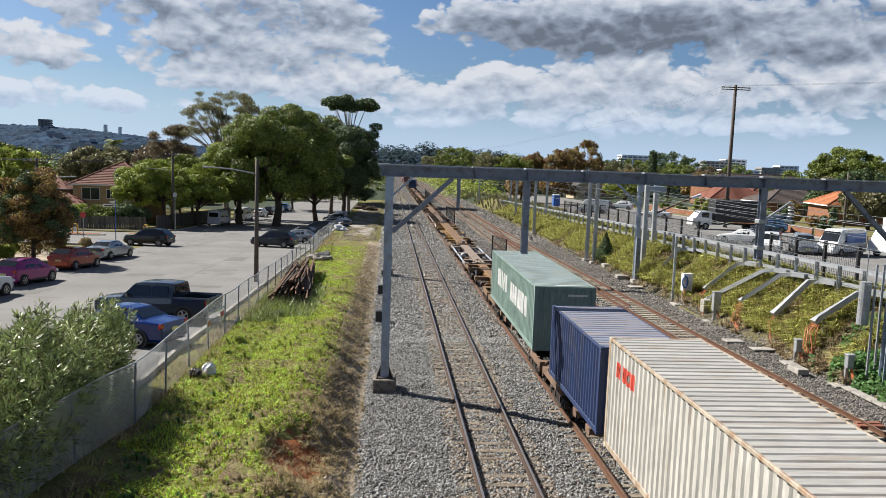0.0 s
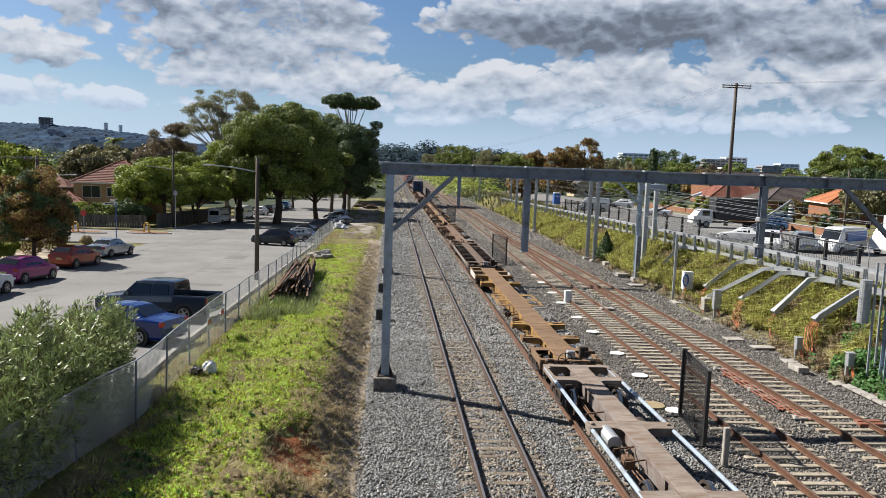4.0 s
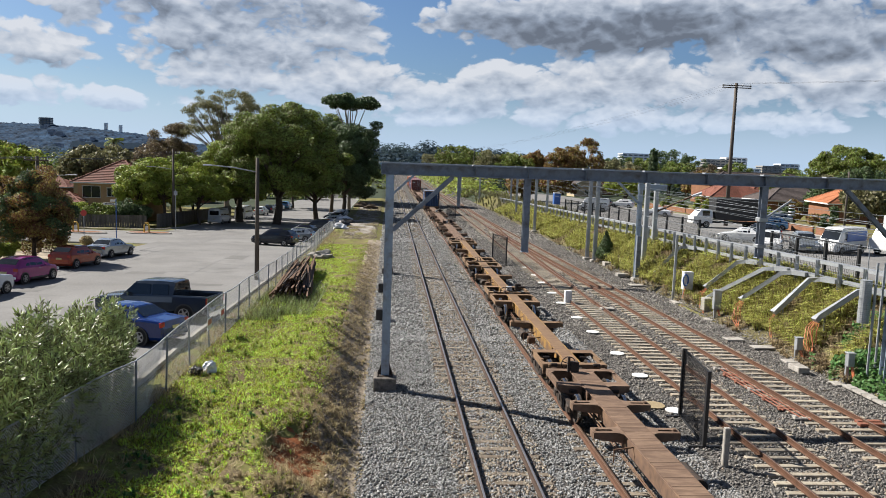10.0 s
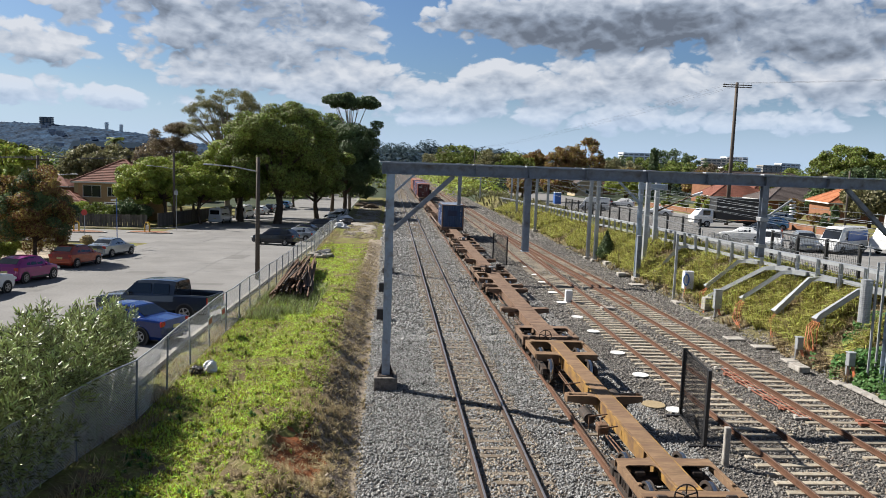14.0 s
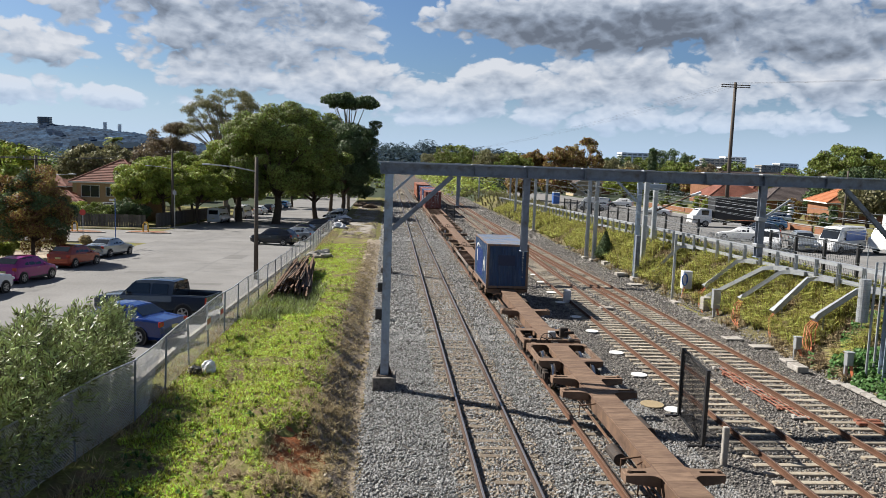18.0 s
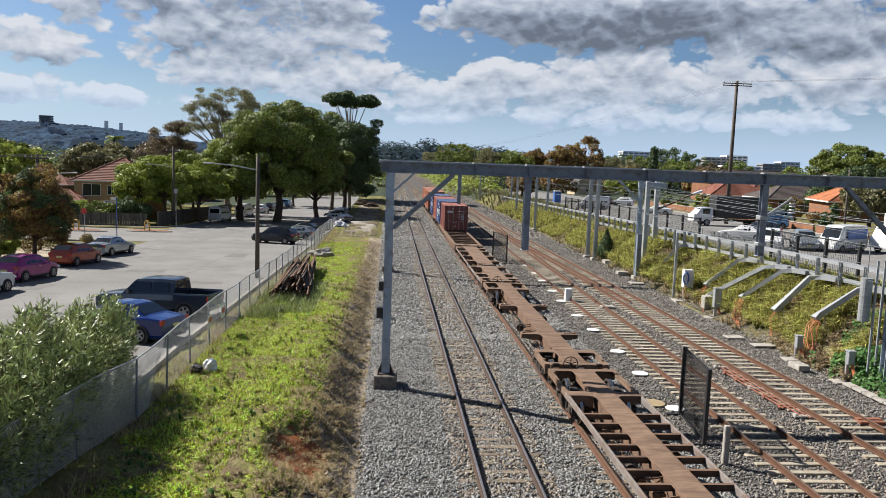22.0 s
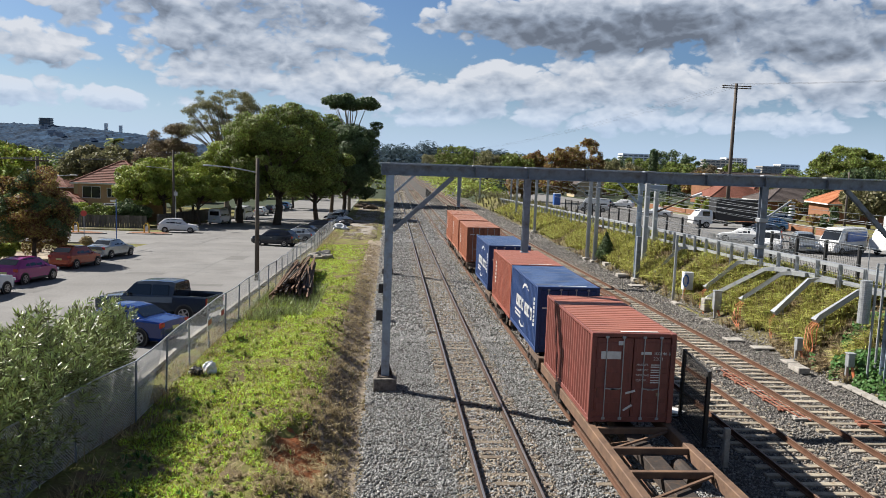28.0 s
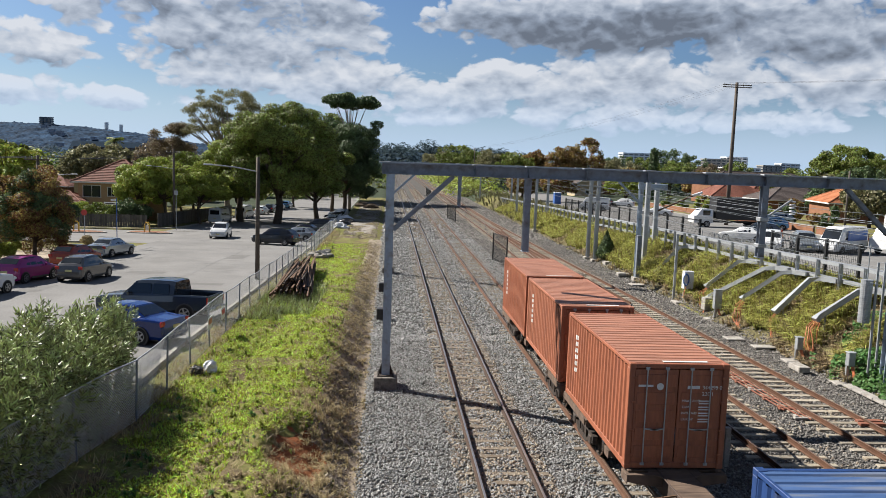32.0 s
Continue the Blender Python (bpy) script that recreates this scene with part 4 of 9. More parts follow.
WORDS = {"girder": "ochre sided short skeletal container wagon with a rusty narrow spine", "spine": "rusty skeletal container wagon with cross arms on a flat spine", "short": "grey skeletal container wagon with pale side pipes", "hull": "ochre yellow long container wagon with a deep box spine",
         "lattice": "dark brown container wagon with side sills and cross bars", "wide": "brown container wagon with a wide plated spine", "frame": "rust brown open frame container flat wagon with a plated end"}
SHADE = {"brown": "brown", "dark": "dark brown", "orange": "ochre", "grey": "grey"}
built = {}
for i, (st, colr, wide, ends, arms) in enumerate(KINDS):
    a, b = JOINTS[i], JOINTS[i + 1]
    L = round(b - a - 0.5, 2)
    ob = wagon(st, L, colr, WORDS[st] if st != "spine" else "weathered " + SHADE[colr] + " skeletal container wagon with cross arms", wide, ends, arms(L))
    MOVERS.append((ob, a + 0.25, 0.0))

# ---- containers ----


def corrugated(n, length, depth, cut=(0.12, 0.30, 0.70, 0.88)):
    """A trapezoid wave along length: (distance, depth) pairs."""
    out = [(0.0, 0.0)]
    p = length / n
    for k in range(n):
        a = k * p
        out += [(a + p * cut[0], 0.0), (a + p * cut[1], -depth), (a + p * cut[2], -depth), (a + p * cut[3], 0.0)]
    out.append((length, 0.0))
    return out


def slab(pairs, place, back):
    """A wavy sheet between two edges, closed behind by a parallel sheet."""
    ms = Mesh()
    ms.loft([[place(d, w, 0.0) for d, w in pairs], [place(d, w, 1.0) for d, w in pairs]], closed=False, caps=False)
    n = len(ms.v)
    ms.loft([[place(d, w - back, 0.0) for d, w in pairs], [place(d, w - back, 1.0) for d, w in pairs]], closed=False, caps=False)
    return ms


def container(paint, label, L=6.058, H=2.591, doors=True, roof=None, fold=None, name="shipping_container", frame_m=None):
    """A steel box: the near end lies at y = 0, the floor at z = 0."""
    c = thing(name, label, "container", group="containers on the train")
    hw = 1.219
    frame_m = frame_m or paint
    n = max(8, round((L - 0.3) / 0.277))
    pr = corrugated(n, L - 0.30, 0.038)
    for s in (-1, 1):
        part("side_wall", slab(pr, lambda d, w, t: (s * (hw - 0.012 + w), 0.15 + d, 0.16 + t * (H - 0.28)), 0.004), paint, c)
    rp = corrugated(max(6, round((L - 0.3) / (fold or 0.29))), L - 0.30, 0.026, (0.33, 0.43, 0.58, 0.68))
    part("roof", slab(rp, lambda d, w, t: (-hw + 0.06 + t * (2 * hw - 0.12), 0.15 + d, H - 0.012 + w), 0.004), roof or paint, c)
    for y in (0.08, L - 0.08):
        for s in (-1, 1):
            part("corner_post", Mesh().cbox(s * (hw - 0.07), y, H / 2, 0.14, 0.16, H - 0.22, 0.012), frame_m, c)
            for z in (0.06, H - 0.06):
                m = Mesh()
                m.cbox(s * (hw - 0.08), y, z, 0.162, 0.178, 0.118, 0.012)
                part("corner_casting", m, frame_m, c)
        part("end_header", Mesh().cbox(0, y, H - 0.07, 2 * hw - 0.3, 0.10, 0.12, 0.012), frame_m, c)
        part("end_sill", Mesh().cbox(0, y, 0.08, 2 * hw - 0.3, 0.10, 0.14, 0.012), frame_m, c)
    for s in (-1, 1):
        part("top_rail", Mesh().cbox(s * (hw - 0.035), L / 2, H - 0.05, 0.06, L - 0.3, 0.08, 0.008), frame_m, c)
        part("bottom_rail", Mesh().cbox(s * (hw - 0.035), L / 2, 0.09, 0.06, L - 0.3, 0.15, 0.008), frame_m, c)
    ep = corrugated(8, 2 * hw - 0.28, 0.04)
    part("end_wall", slab(ep, lambda d, w, t: (-hw + 0.14 + d, L - 0.05 + w, 0.15 + t * (H - 0.28)), 0.004), paint, c)
    if not doors:
        part("end_wall", slab(ep, lambda d, w, t: (hw - 0.14 - d, 0.05 - w, 0.15 + t * (H - 0.28)), -0.004), paint, c)
        return c
    for s in (-1, 1):
        d = Mesh()
        x0, x1 = sorted((s * 0.012, s * (hw - 0.15)))
        d.cbox((x0 + x1) / 2, 0.055, H / 2, x1 - x0, 0.03, H - 0.30, 0.01)
        door = part("door", d, paint, c)
        for k in range(5):
            z = 0.42 + k * (H - 0.84) / 4
            part("door_panel", Mesh().cbox((x0 + x1) / 2, 0.036, z, x1 - x0 - 0.12, 0.02, (H - 0.84) / 4 - 0.14, 0.009), paint, door)
        for bx in (0.30, 0.78):
            bar = Mesh().tube([(s * bx, 0.0, 0.10), (s * bx, 0.0, H - 0.10)], 0.017, 8)
            part("locking_bar", bar, M["galv"], door, "worn steel bar")
            for z in (0.12, H - 0.12):
                part("bar_keeper", Mesh().cbox(s * bx, 0.005, z, 0.10, 0.03, 0.07, 0.008), M["galv"], door)
            part("bar_handle", Mesh().beam((s * bx, -0.02, 1.0), (s * (bx + (0.34 if bx < 0.5 else -0.34)), -0.02, 0.97), 0.012, 0.035), M["galv"], door)
        for z in (0.35, 0.95, 1.65, 2.25):
            part("hinge", Mesh().cbox(s * (hw - 0.13), 0.0, z, 0.10, 0.03, 0.05, 0.006), paint, door)
    return c


def paint(name, base, rust=(0.16, 0.075, 0.045), at=(0.60, 0.80), rough=0.55, vary=0.28, stretch=(2.2, 2.2, 0.35)):
    """Container paint: faded in upright streaks, with runs of rust and grime."""
    return mat(name, base, rough, 0.0, vary=vary, scale=0.8, fine=6, bump=0.08, dirt=rust, dirt_at=at, stretch=stretch)


ACROSS = (0.35, 3.2, 1.0)     # roof stains follow the ribs


BOX = {
    "white": paint("off_white_container", (0.47, 0.455, 0.415), (0.30, 0.19, 0.11), (0.62, 0.82)),
    "white_roof": paint("chalky_roof", (0.40, 0.39, 0.365), (0.30, 0.25, 0.20), (0.52, 0.75), stretch=ACROSS),
    "navy": paint("navy_container", (0.012, 0.030, 0.100), (0.06, 0.062, 0.09), (0.55, 0.80)),
    "navy_roof": paint("faded_navy_roof", (0.20, 0.225, 0.30), (0.36, 0.30, 0.26), (0.45, 0.7), stretch=ACROSS),
    "green": paint("pale_green_container", (0.19, 0.275, 0.245), (0.22, 0.20, 0.15), (0.58, 0.82)),
    "green_roof": paint("faded_green_roof", (0.26, 0.325, 0.32), (0.27, 0.27, 0.21), (0.52, 0.70), stretch=ACROSS),
    "blue": paint("blue_container", (0.012, 0.050, 0.135), (0.10, 0.14, 0.19), (0.52, 0.80)),
    "blue_roof": paint("scuffed_blue_roof", (0.13, 0.22, 0.36), (0.30, 0.235, 0.18), (0.46, 0.62), stretch=ACROSS),
    "deep_blue": paint("deep_blue_container", (0.010, 0.042, 0.155), (0.05, 0.06, 0.10), (0.6, 0.85)),
    "rust_edge": paint("rusted_edge_paint", (0.20, 0.12, 0.08), (0.06, 0.075, 0.11), (0.52, 0.70)),
    "stained_edge": paint("rust_stained_edge", (0.42, 0.36, 0.28), (0.26, 0.14, 0.07), (0.45, 0.70)),
    "faded_blue_roof": paint("faded_deep_blue_roof", (0.050, 0.105, 0.245), (0.17, 0.19, 0.24), (0.50, 0.72), stretch=ACROSS),
    "red_roof": paint("faded_red_roof", (0.37, 0.135, 0.092), (0.28, 0.12, 0.08), (0.50, 0.75), stretch=ACROSS),
    "orange_roof": paint("faded_orange_roof", (0.42, 0.185, 0.115), (0.26, 0.12, 0.075), (0.48, 0.72), stretch=ACROSS),
    "red": paint("brick_red_container", (0.29, 0.078, 0.048), (0.20, 0.06, 0.04), (0.55, 0.85)),
    "maroon": paint("maroon_container", (0.20, 0.055, 0.042), (0.14, 0.05, 0.04), (0.55, 0.85)),
    "orange": paint("orange_brown_container", (0.33, 0.105, 0.050), (0.25, 0.085, 0.05), (0.52, 0.8)),
    "orange_b": paint("faded_orange_container", (0.37, 0.13, 0.068), (0.26, 0.09, 0.05), (0.5, 0.8)),
}


def marking(c, L, H, y0, y1, lo, hi, material, label, side=-1, cuts=1):
    """Paint on a side wall that follows its waves: lo and hi give the paint's lower and upper edge along y."""
    n = max(8, round((L - 0.3) / 0.277))
    pr = corrugated(n, L - 0.30, 0.038)
    pts = [(d + 0.15, w) for d, w in pr]
    ys = sorted({y0, y1, *[d for d, _ in pts if y0 < d < y1], *[y0 + (y1 - y0) * k / 12 for k in range(13)]})
    wave = lambda y: float(np.interp(y, [p[0] for p in pts], [p[1] for p in pts]))
    ms = Mesh()
    a, b = [], []
    for y in ys:
        x = side * (1.219 - 0.012 + wave(y) + 0.004)
        a.append((x, y, lo(y))); b.append((x, y, hi(y)))
    ms.loft([a, b], closed=False, caps=False)
    return part("marking", ms, material, c, label)


def bars(c, L, H, spans, z0, z1, material, label, slant=0.0):
    """A row of plain letter-sized blocks."""
    for a, b in spans:
        marking(c, L, H, a, b, lambda y: z0 + slant * y, lambda y: z1 + slant * y, material, label)


def lettering(c, body, size, x, z, material, y=-0.012):
    """Readable painted words on a door end."""
    cu = bpy.data.curves.new("lettering", "FONT")
    cu.body, cu.size = body, size
    tmp = bpy.data.objects.new("lettering", cu)
    me = bpy.data.meshes.new_from_object(tmp)
    bpy.data.objects.remove(tmp)
    me.materials.clear()
    me.materials.append(material)
    return part("lettering", me, None, c, "white painted lettering", at=pose(x, y, z, 90, 0, 0))


def end_bar(c, x0, x1, z0, z1, material, y=0.018):
    return part("marking", Mesh().box((x0 + x1) / 2, y, (z0 + z1) / 2, x1 - x0, 0.006, z1 - z0), material, c, "plain painted bar")


def door_text(c, number, rows):
    W_ = M["faded_white"]
    end_bar(c, 0.22, 0.52, 1.98, 2.06, W_)
    lettering(c, number, 0.13, 0.58, 1.975, W_, 0.014)
    lettering(c, "22G1", 0.13, 0.58, 1.82, W_, 0.014)
    for k, wd in enumerate(rows):
        lettering(c, wd, 0.085, 0.10, 1.66 - 0.15 * k, W_, 0.014)
        for j in range(2):
            end_bar(c, 0.52, 0.78, 1.67 - 0.15 * k - 0.06 * j, 1.70 - 0.15 * k - 0.06 * j, W_)


M["faded_white"] = mat("faded_white_marking", (0.72, 0.72, 0.70), 0.6, vary=0.15, scale=2, fine=8, bump=0, dirt=(0.45, 0.40, 0.38), dirt_at=(0.62, 0.8))
M["navy_patch"] = mat("dark_blue_patch", (0.008, 0.022, 0.075), 0.55, vary=0.15)
M["faded_red"] = mat("faded_red_marking", (0.62, 0.07, 0.04), 0.6, vary=0.2, scale=2, fine=8, bump=0, dirt=(0.5, 0.3, 0.25), dirt_at=(0.6, 0.8))
ZC = Z0 + 0.04
FT20, FT40 = 6.058, 12.192
LOADS = [
    (container(BOX["white"], "off-white forty foot shipping container with rusty edges", FT40, 2.896, False, BOX["white_roof"], 0.29, frame_m=BOX["stained_edge"]), 6.4),
    (container(BOX["navy"], "dark navy twenty foot shipping container with a faded roof", FT20, 2.438, False, BOX["navy_roof"], 0.30), 19.3),
    (container(BOX["green"], "pale green forty foot shipping container with patchy roof", FT40, 2.591, False, BOX["green_roof"], 0.30), 28.5),
    (container(BOX["blue"], "scuffed blue twenty foot shipping container with a plain end", FT20, 2.591, False, BOX["blue_roof"], 0.26, frame_m=BOX["rust_edge"]), 225.05),
    (container(BOX["maroon"], "brick red shipping container with double doors and locking bars", FT20, 2.591, True, BOX["red_roof"]), 299.1),
    (container(BOX["deep_blue"], "deep blue shipping container with white markings and doors", FT20, roof=BOX["faded_blue_roof"]), 306.95),
    (container(BOX["red"], "brick red twenty foot shipping container", FT20, roof=BOX["red_roof"]), 313.2),
    (container(BOX["deep_blue"], "deep blue shipping container with white markings and doors", FT20, roof=BOX["faded_blue_roof"]), 321.3),
    (container(BOX["orange"], "orange brown shipping container with double doors and locking bars", FT20, roof=BOX["orange_roof"]), 333.4),
    (container(BOX["orange_b"], "faded orange brown twenty foot shipping container", FT20, roof=BOX["orange_roof"]), 340.5),
    (container(BOX["orange"], "orange brown twenty foot shipping container", FT20, roof=BOX["orange_roof"]), 347.0),
]
for ob, q in LOADS:
    MOVERS.append((ob, q, ZC))

# painted markings
white, navy, green, blue, tex, cma, red2, cmb, or1, or2, or3 = [ob for ob, _ in LOADS]
for a, b in ((11.18, 11.5), (10.82, 11.12), (10.46, 10.76), (10.12, 10.40)):
    marking(white, FT40, 2.896, a, b, lambda y: 2.04, lambda y: 2.42, M["faded_red"], "faded red block lettering")
    if b > 10.5:
        marking(white, FT40, 2.896, a + 0.10, b - 0.09, lambda y: 2.15, lambda y: 2.31, BOX["white"], "bare paint inside a letter")
for a, b in ((7.0, 7.5), (7.6, 8.1), (8.2, 8.6), (8.75, 9.3), (9.4, 9.8)):
    marking(green, FT40, 2.591, a, b, lambda y: 1.10, lambda y: 1.95, M["faded_white"], "white block lettering")
for a, b in ((1.6, 2.2), (2.35, 2.9), (3.0, 3.25), (3.4, 3.9), (4.05, 4.6), (4.8, 5.2), (5.35, 5.9)):
    marking(green, FT40, 2.591, a, b, lambda y: 1.00, lambda y: 1.85, M["faded_white"], "white block lettering")
end_bar(green, 0.1, 0.9, 2.20, 2.28, M["faded_white"], 0.0)


def arc(c, L, H, y0, y1, za, zb, th, up):
    mid, half = (y0 + y1) / 2, (y1 - y0) / 2
    f = lambda y: za + (zb - za) * math.sqrt(max(0.0, 1 - ((y - mid) / half) ** 2))
    marking(c, L, H, y0, y1, lambda y: f(y) - th * (0.25 + 0.75 * (y - y0) / (y1 - y0)) / 2, lambda y: f(y) + th * (0.25 + 0.75 * (y - y0) / (y1 - y0)) / 2, M["faded_white"], "white curved stripe")


for c in (cma, cmb):
    arc(c, FT20, 2.591, 1.9, 3.2, 1.95, 2.22, 0.15, 1)
    arc(c, FT20, 2.591, 2.6, 3.9, 0.62, 0.36, 0.15, -1)
    for a, b, z0, z1 in ((1.0, 1.45, 1.02, 1.52), (1.58, 2.05, 1.02, 1.52), (2.15, 2.6, 1.02, 1.52), (2.95, 3.4, 1.04, 1.54), (3.52, 3.98, 1.04, 1.54), (4.1, 4.6, 1.04, 1.54)):
        marking(c, FT20, 2.591, a, b, lambda y, z0=z0: z0, lambda y, z1=z1: z1, M["faded_white"], "white block lettering")
        marking(c, FT20, 2.591, a + 0.12, b - 0.12, lambda y, z0=z0: z0 + 0.12, lambda y, z1=z1: z1 - 0.14, BOX["deep_blue"], "blue inside of a letter") if b - a > 0.39 else None
    for k in range(2):
        marking(c, FT20, 2.591, 3.6, 4.9, lambda y, k=k: 0.78 - 0.17 * k, lambda y, k=k: 0.88 - 0.17 * k, M["faded_white"], "small white lettering bar")
    for k in range(7):
        marking(c, FT20, 2.591, 0.62, 0.78, lambda y, k=k: 0.9 + 0.17 * k, lambda y, k=k: 1.02 + 0.17 * k, M["faded_white"], "small white upright lettering")
    end_bar(c, -1.0, -0.55, 1.72, 1.78, M["faded_white"])
    end_bar(c, 0.15, 0.95, 1.98, 2.06, M["faded_white"])
arc(blue, FT20, 2.591, 3.4, 5.2, 1.75, 2.15, 0.2, 1)
for a, b, z0, z1 in ((4.70, 5.0, 1.0, 1.75), (1.15, 1.40, 0.85, 1.6), (1.55, 1.80, 0.75, 1.45)):
    marking(blue, FT20, 2.591, a, b, lambda y, z0=z0: z0, lambda y, z1=z1: z1, M["faded_white"], "patchy white lettering")
marking(blue, FT20, 2.591, 1.15, 1.80, lambda y: 1.5 - 1.0 * (y - 1.15), lambda y: 1.75 - 1.0 * (y - 1.15), M["faded_white"], "patchy white lettering")
M["blue_panel"] = mat("bright_blue_overpaint", (0.011, 0.042, 0.19), 0.5, vary=0.15)
marking(blue, FT20, 2.591, 2.15, 4.55, lambda y: 0.35, lambda y: 1.95, M["blue_panel"], "bright blue overpainted panel")
end_bar(blue, -0.55, 0.42, 1.35, 1.95, M["navy_patch"], 0.0)
for k in range(4):
    end_bar(blue, 0.84, 0.91, 2.22 - 0.14 * k, 2.31 - 0.14 * k, M["faded_white"], 0.0)
for k, ch in enumerate("189031 0"):
    lettering(blue, ch, 0.13, 0.84, 1.62 - 0.14 * k, M["faded_white"], 0.0)
end_bar(tex, -0.93, -0.36, 1.84, 2.06, M["faded_white"])
end_bar(tex, -0.45, -0.30, 2.24, 2.36, M["faded_white"])
door_text(tex, "100146 6", ("MAX.WT.", "TARE WT.", "PAYLOAD", "CU.CAP."))
for (x0, z0), (x1, z1) in (((-0.18, 0.86), (0.10, 0.94)), ((-0.22, 0.36), (0.02, 0.52))):
    part("tape", Mesh().beam((x0, -0.005, z0), (x1, -0.005, z1), 0.004, 0.06, (0, 0, 1)), M["faded_white"], tex, "strip of pale tape")
end_bar(tex, 0.72, 0.82, 0.78, 0.88, M["ochre"])
door_text(or1, "344299 0", ("MAX.GROSS", "TARE", "PAYLOAD", "CU.CAP."))
end_bar(or1, -0.98, -0.62, 2.02, 2.07, M["faded_white"])
part("badge", Mesh().tube([(-0.45, 0.016, 2.03), (-0.45, 0.010, 2.03)], 0.085, 16), M["faded_white"], or1, "round white badge")
for c in (or1, or2, or3, red2):
    for k in range(6):
        marking(c, FT20, 2.591, 4.95, 5.2, lambda y, k=k: 0.95 + 0.2 * k, lambda y, k=k: 1.08 + 0.2 * k, M["faded_white"], "faded upright lettering")
for ob, q in LOADS:
    L = FT40 if ob in (white, green) else FT20
    part("roof_number", Mesh().box(0.2, 0.22, (2.896 if ob is white else 2.438 if ob is navy else 2.591) + 0.002, 1.1, 0.1, 0.006), M["faded_white"], ob, "plain white number bar")

# ---- gantry, masts and lineside things ----


GY = 27.45


def portal_gantry(gy, xr, xs_stiff, drops, label):
    """A steel portal over the tracks: footing, posts, rolled beam, knee braces and drop posts."""
    g = thing("overhead_gantry", label, "gantry")
    part("footing", Mesh().cbox(-3.3, gy, -0.05, 0.86, 0.95, 0.62, 0.03), M["old_concrete"], g, "stained concrete footing")
    part("base_plate", Mesh().cbox(-3.3, gy, 0.275, 0.62, 0.62, 0.035, 0.006), M["dark_steel"], g)
    part("gusset", Mesh().prism([(-3.58, 0.29), (-3.02, 0.29), (-3.16, 0.75), (-3.44, 0.75)], "y", gy - 0.01, gy + 0.01), M["dark_steel"], g)
    for sx in (-1, 1):
        for sy in (-1, 1):
            part("bolt", Mesh().tube([(-3.3 + sx * 0.25, gy + sy * 0.25, 0.28), (-3.3 + sx * 0.25, gy + sy * 0.25, 0.37)], 0.022, 6), M["dark_steel"], g)
    for x, z in ((-3.3, 0.29), (xr, -0.3)):
        part("post", rolled((x, gy, z), (x, gy, 7.74), 0.30, 0.30, 0.025, (0, 1, 0)), M["pale_steel"], g, "pale grey steel post")
    part("beam", rolled((-3.62, gy, 7.94), (xr + 0.5, gy, 7.94), 0.34, 0.40, 0.03), M["grey_steel"], g)
    part("cable_tray", Mesh().beam((-3.62, gy + 0.26, 8.165), (xr + 0.5, gy + 0.26, 8.165), 0.16, 0.03), M["galv"], g)
    for x in xs_stiff:
        part("stiffener", Mesh().box(x, gy - 0.02, 7.94, 0.02, 0.32, 0.34), M["grey_steel"], g)
        part("clamp", Mesh().cbox(x + 0.1, gy, 8.17, 0.42, 0.30, 0.05, 0.01), M["galv"], g)
    for x0, x1 in ((-3.15, -1.0), (xr - 0.15, xr - 2.3)):
        part("brace", rolled((x0, gy, 5.72), (x1, gy, 7.74), 0.16, 0.16, 0.018, (0, 1, 0)), M["grey_steel"] if gy < 40 else M["pale_steel"], g)
    for x in drops:
        # darker steel than the main posts: the shade on this face is painted
        d = part("drop_post", rolled((x, gy, 7.74), (x, gy, 5.06), 0.24, 0.24, 0.02, (0, 1, 0)), M["grey_steel"], g, "drop post in a darker grey that holds its shade")
        part("end_plate", Mesh().cbox(x, gy, 5.05, 0.30, 0.30, 0.025, 0.005), M["pale_steel"], d)
    return g


portal_gantry(GY, 16.3, (-3.62, -0.2, 1.75, 3.9, 6.2, 8.5, 10.75, 13.2), (1.75, 10.78), "grey steel portal gantry with braces and drop posts over the tracks")
portal_gantry(56.3, 15.85, (-3.62, 1.75, 6.2, 10.75), (1.9,), "pale steel portal gantry further along the tracks")

def screen_panel(name, a, b, h0, h1, label):
    """A black steel mesh safety screen between two posts."""
    t = thing(name, label, "screen")
    a, b = Vector(a), Vector(b)
    up = Vector((0, 0, 1))
    for p in (a, b):
        part("post", Mesh().beam(p, p + up * h1, 0.11), M["black"], t)
        part("foot", Mesh().beam(p - Vector((0.5, 0, 0)) + up * 0.05, p + Vector((0.5, 0, 0)) + up * 0.05, 0.10, 0.08), M["black"], t)
    part("rail", Mesh().beam(a + up * h0, b + up * h0, 0.05), M["black"], t)
    part("rail", Mesh().beam(a + up * (h1 - 0.04), b + up * (h1 - 0.04), 0.05), M["black"], t)
    ms = Mesh()
    d = b - a
    n = max(6, int(d.length / 0.042))
    for i in range(n + 1):
        p = a + d * (i / n)
        ms.beam(p + up * h0, p + up * h1, 0.006)
    for k in range(54):
        z = h0 + (h1 - h0) * k / 53
        ms.beam(a + up * z, b + up * z, 0.006)
    part("mesh_infill", ms, M["black"], t)
    return t


screen_panel("safety_screen", (6.9, 24.45, -0.25), (6.55, 21.65, -0.25), 0.1, 2.45, "black steel mesh safety screen standing between the tracks")
screen_panel("safety_screen", (5.95, 65.6, -0.25), (6.7, 62.5, -0.25), 0.1, 2.45, "black steel mesh safety screen standing between the tracks")

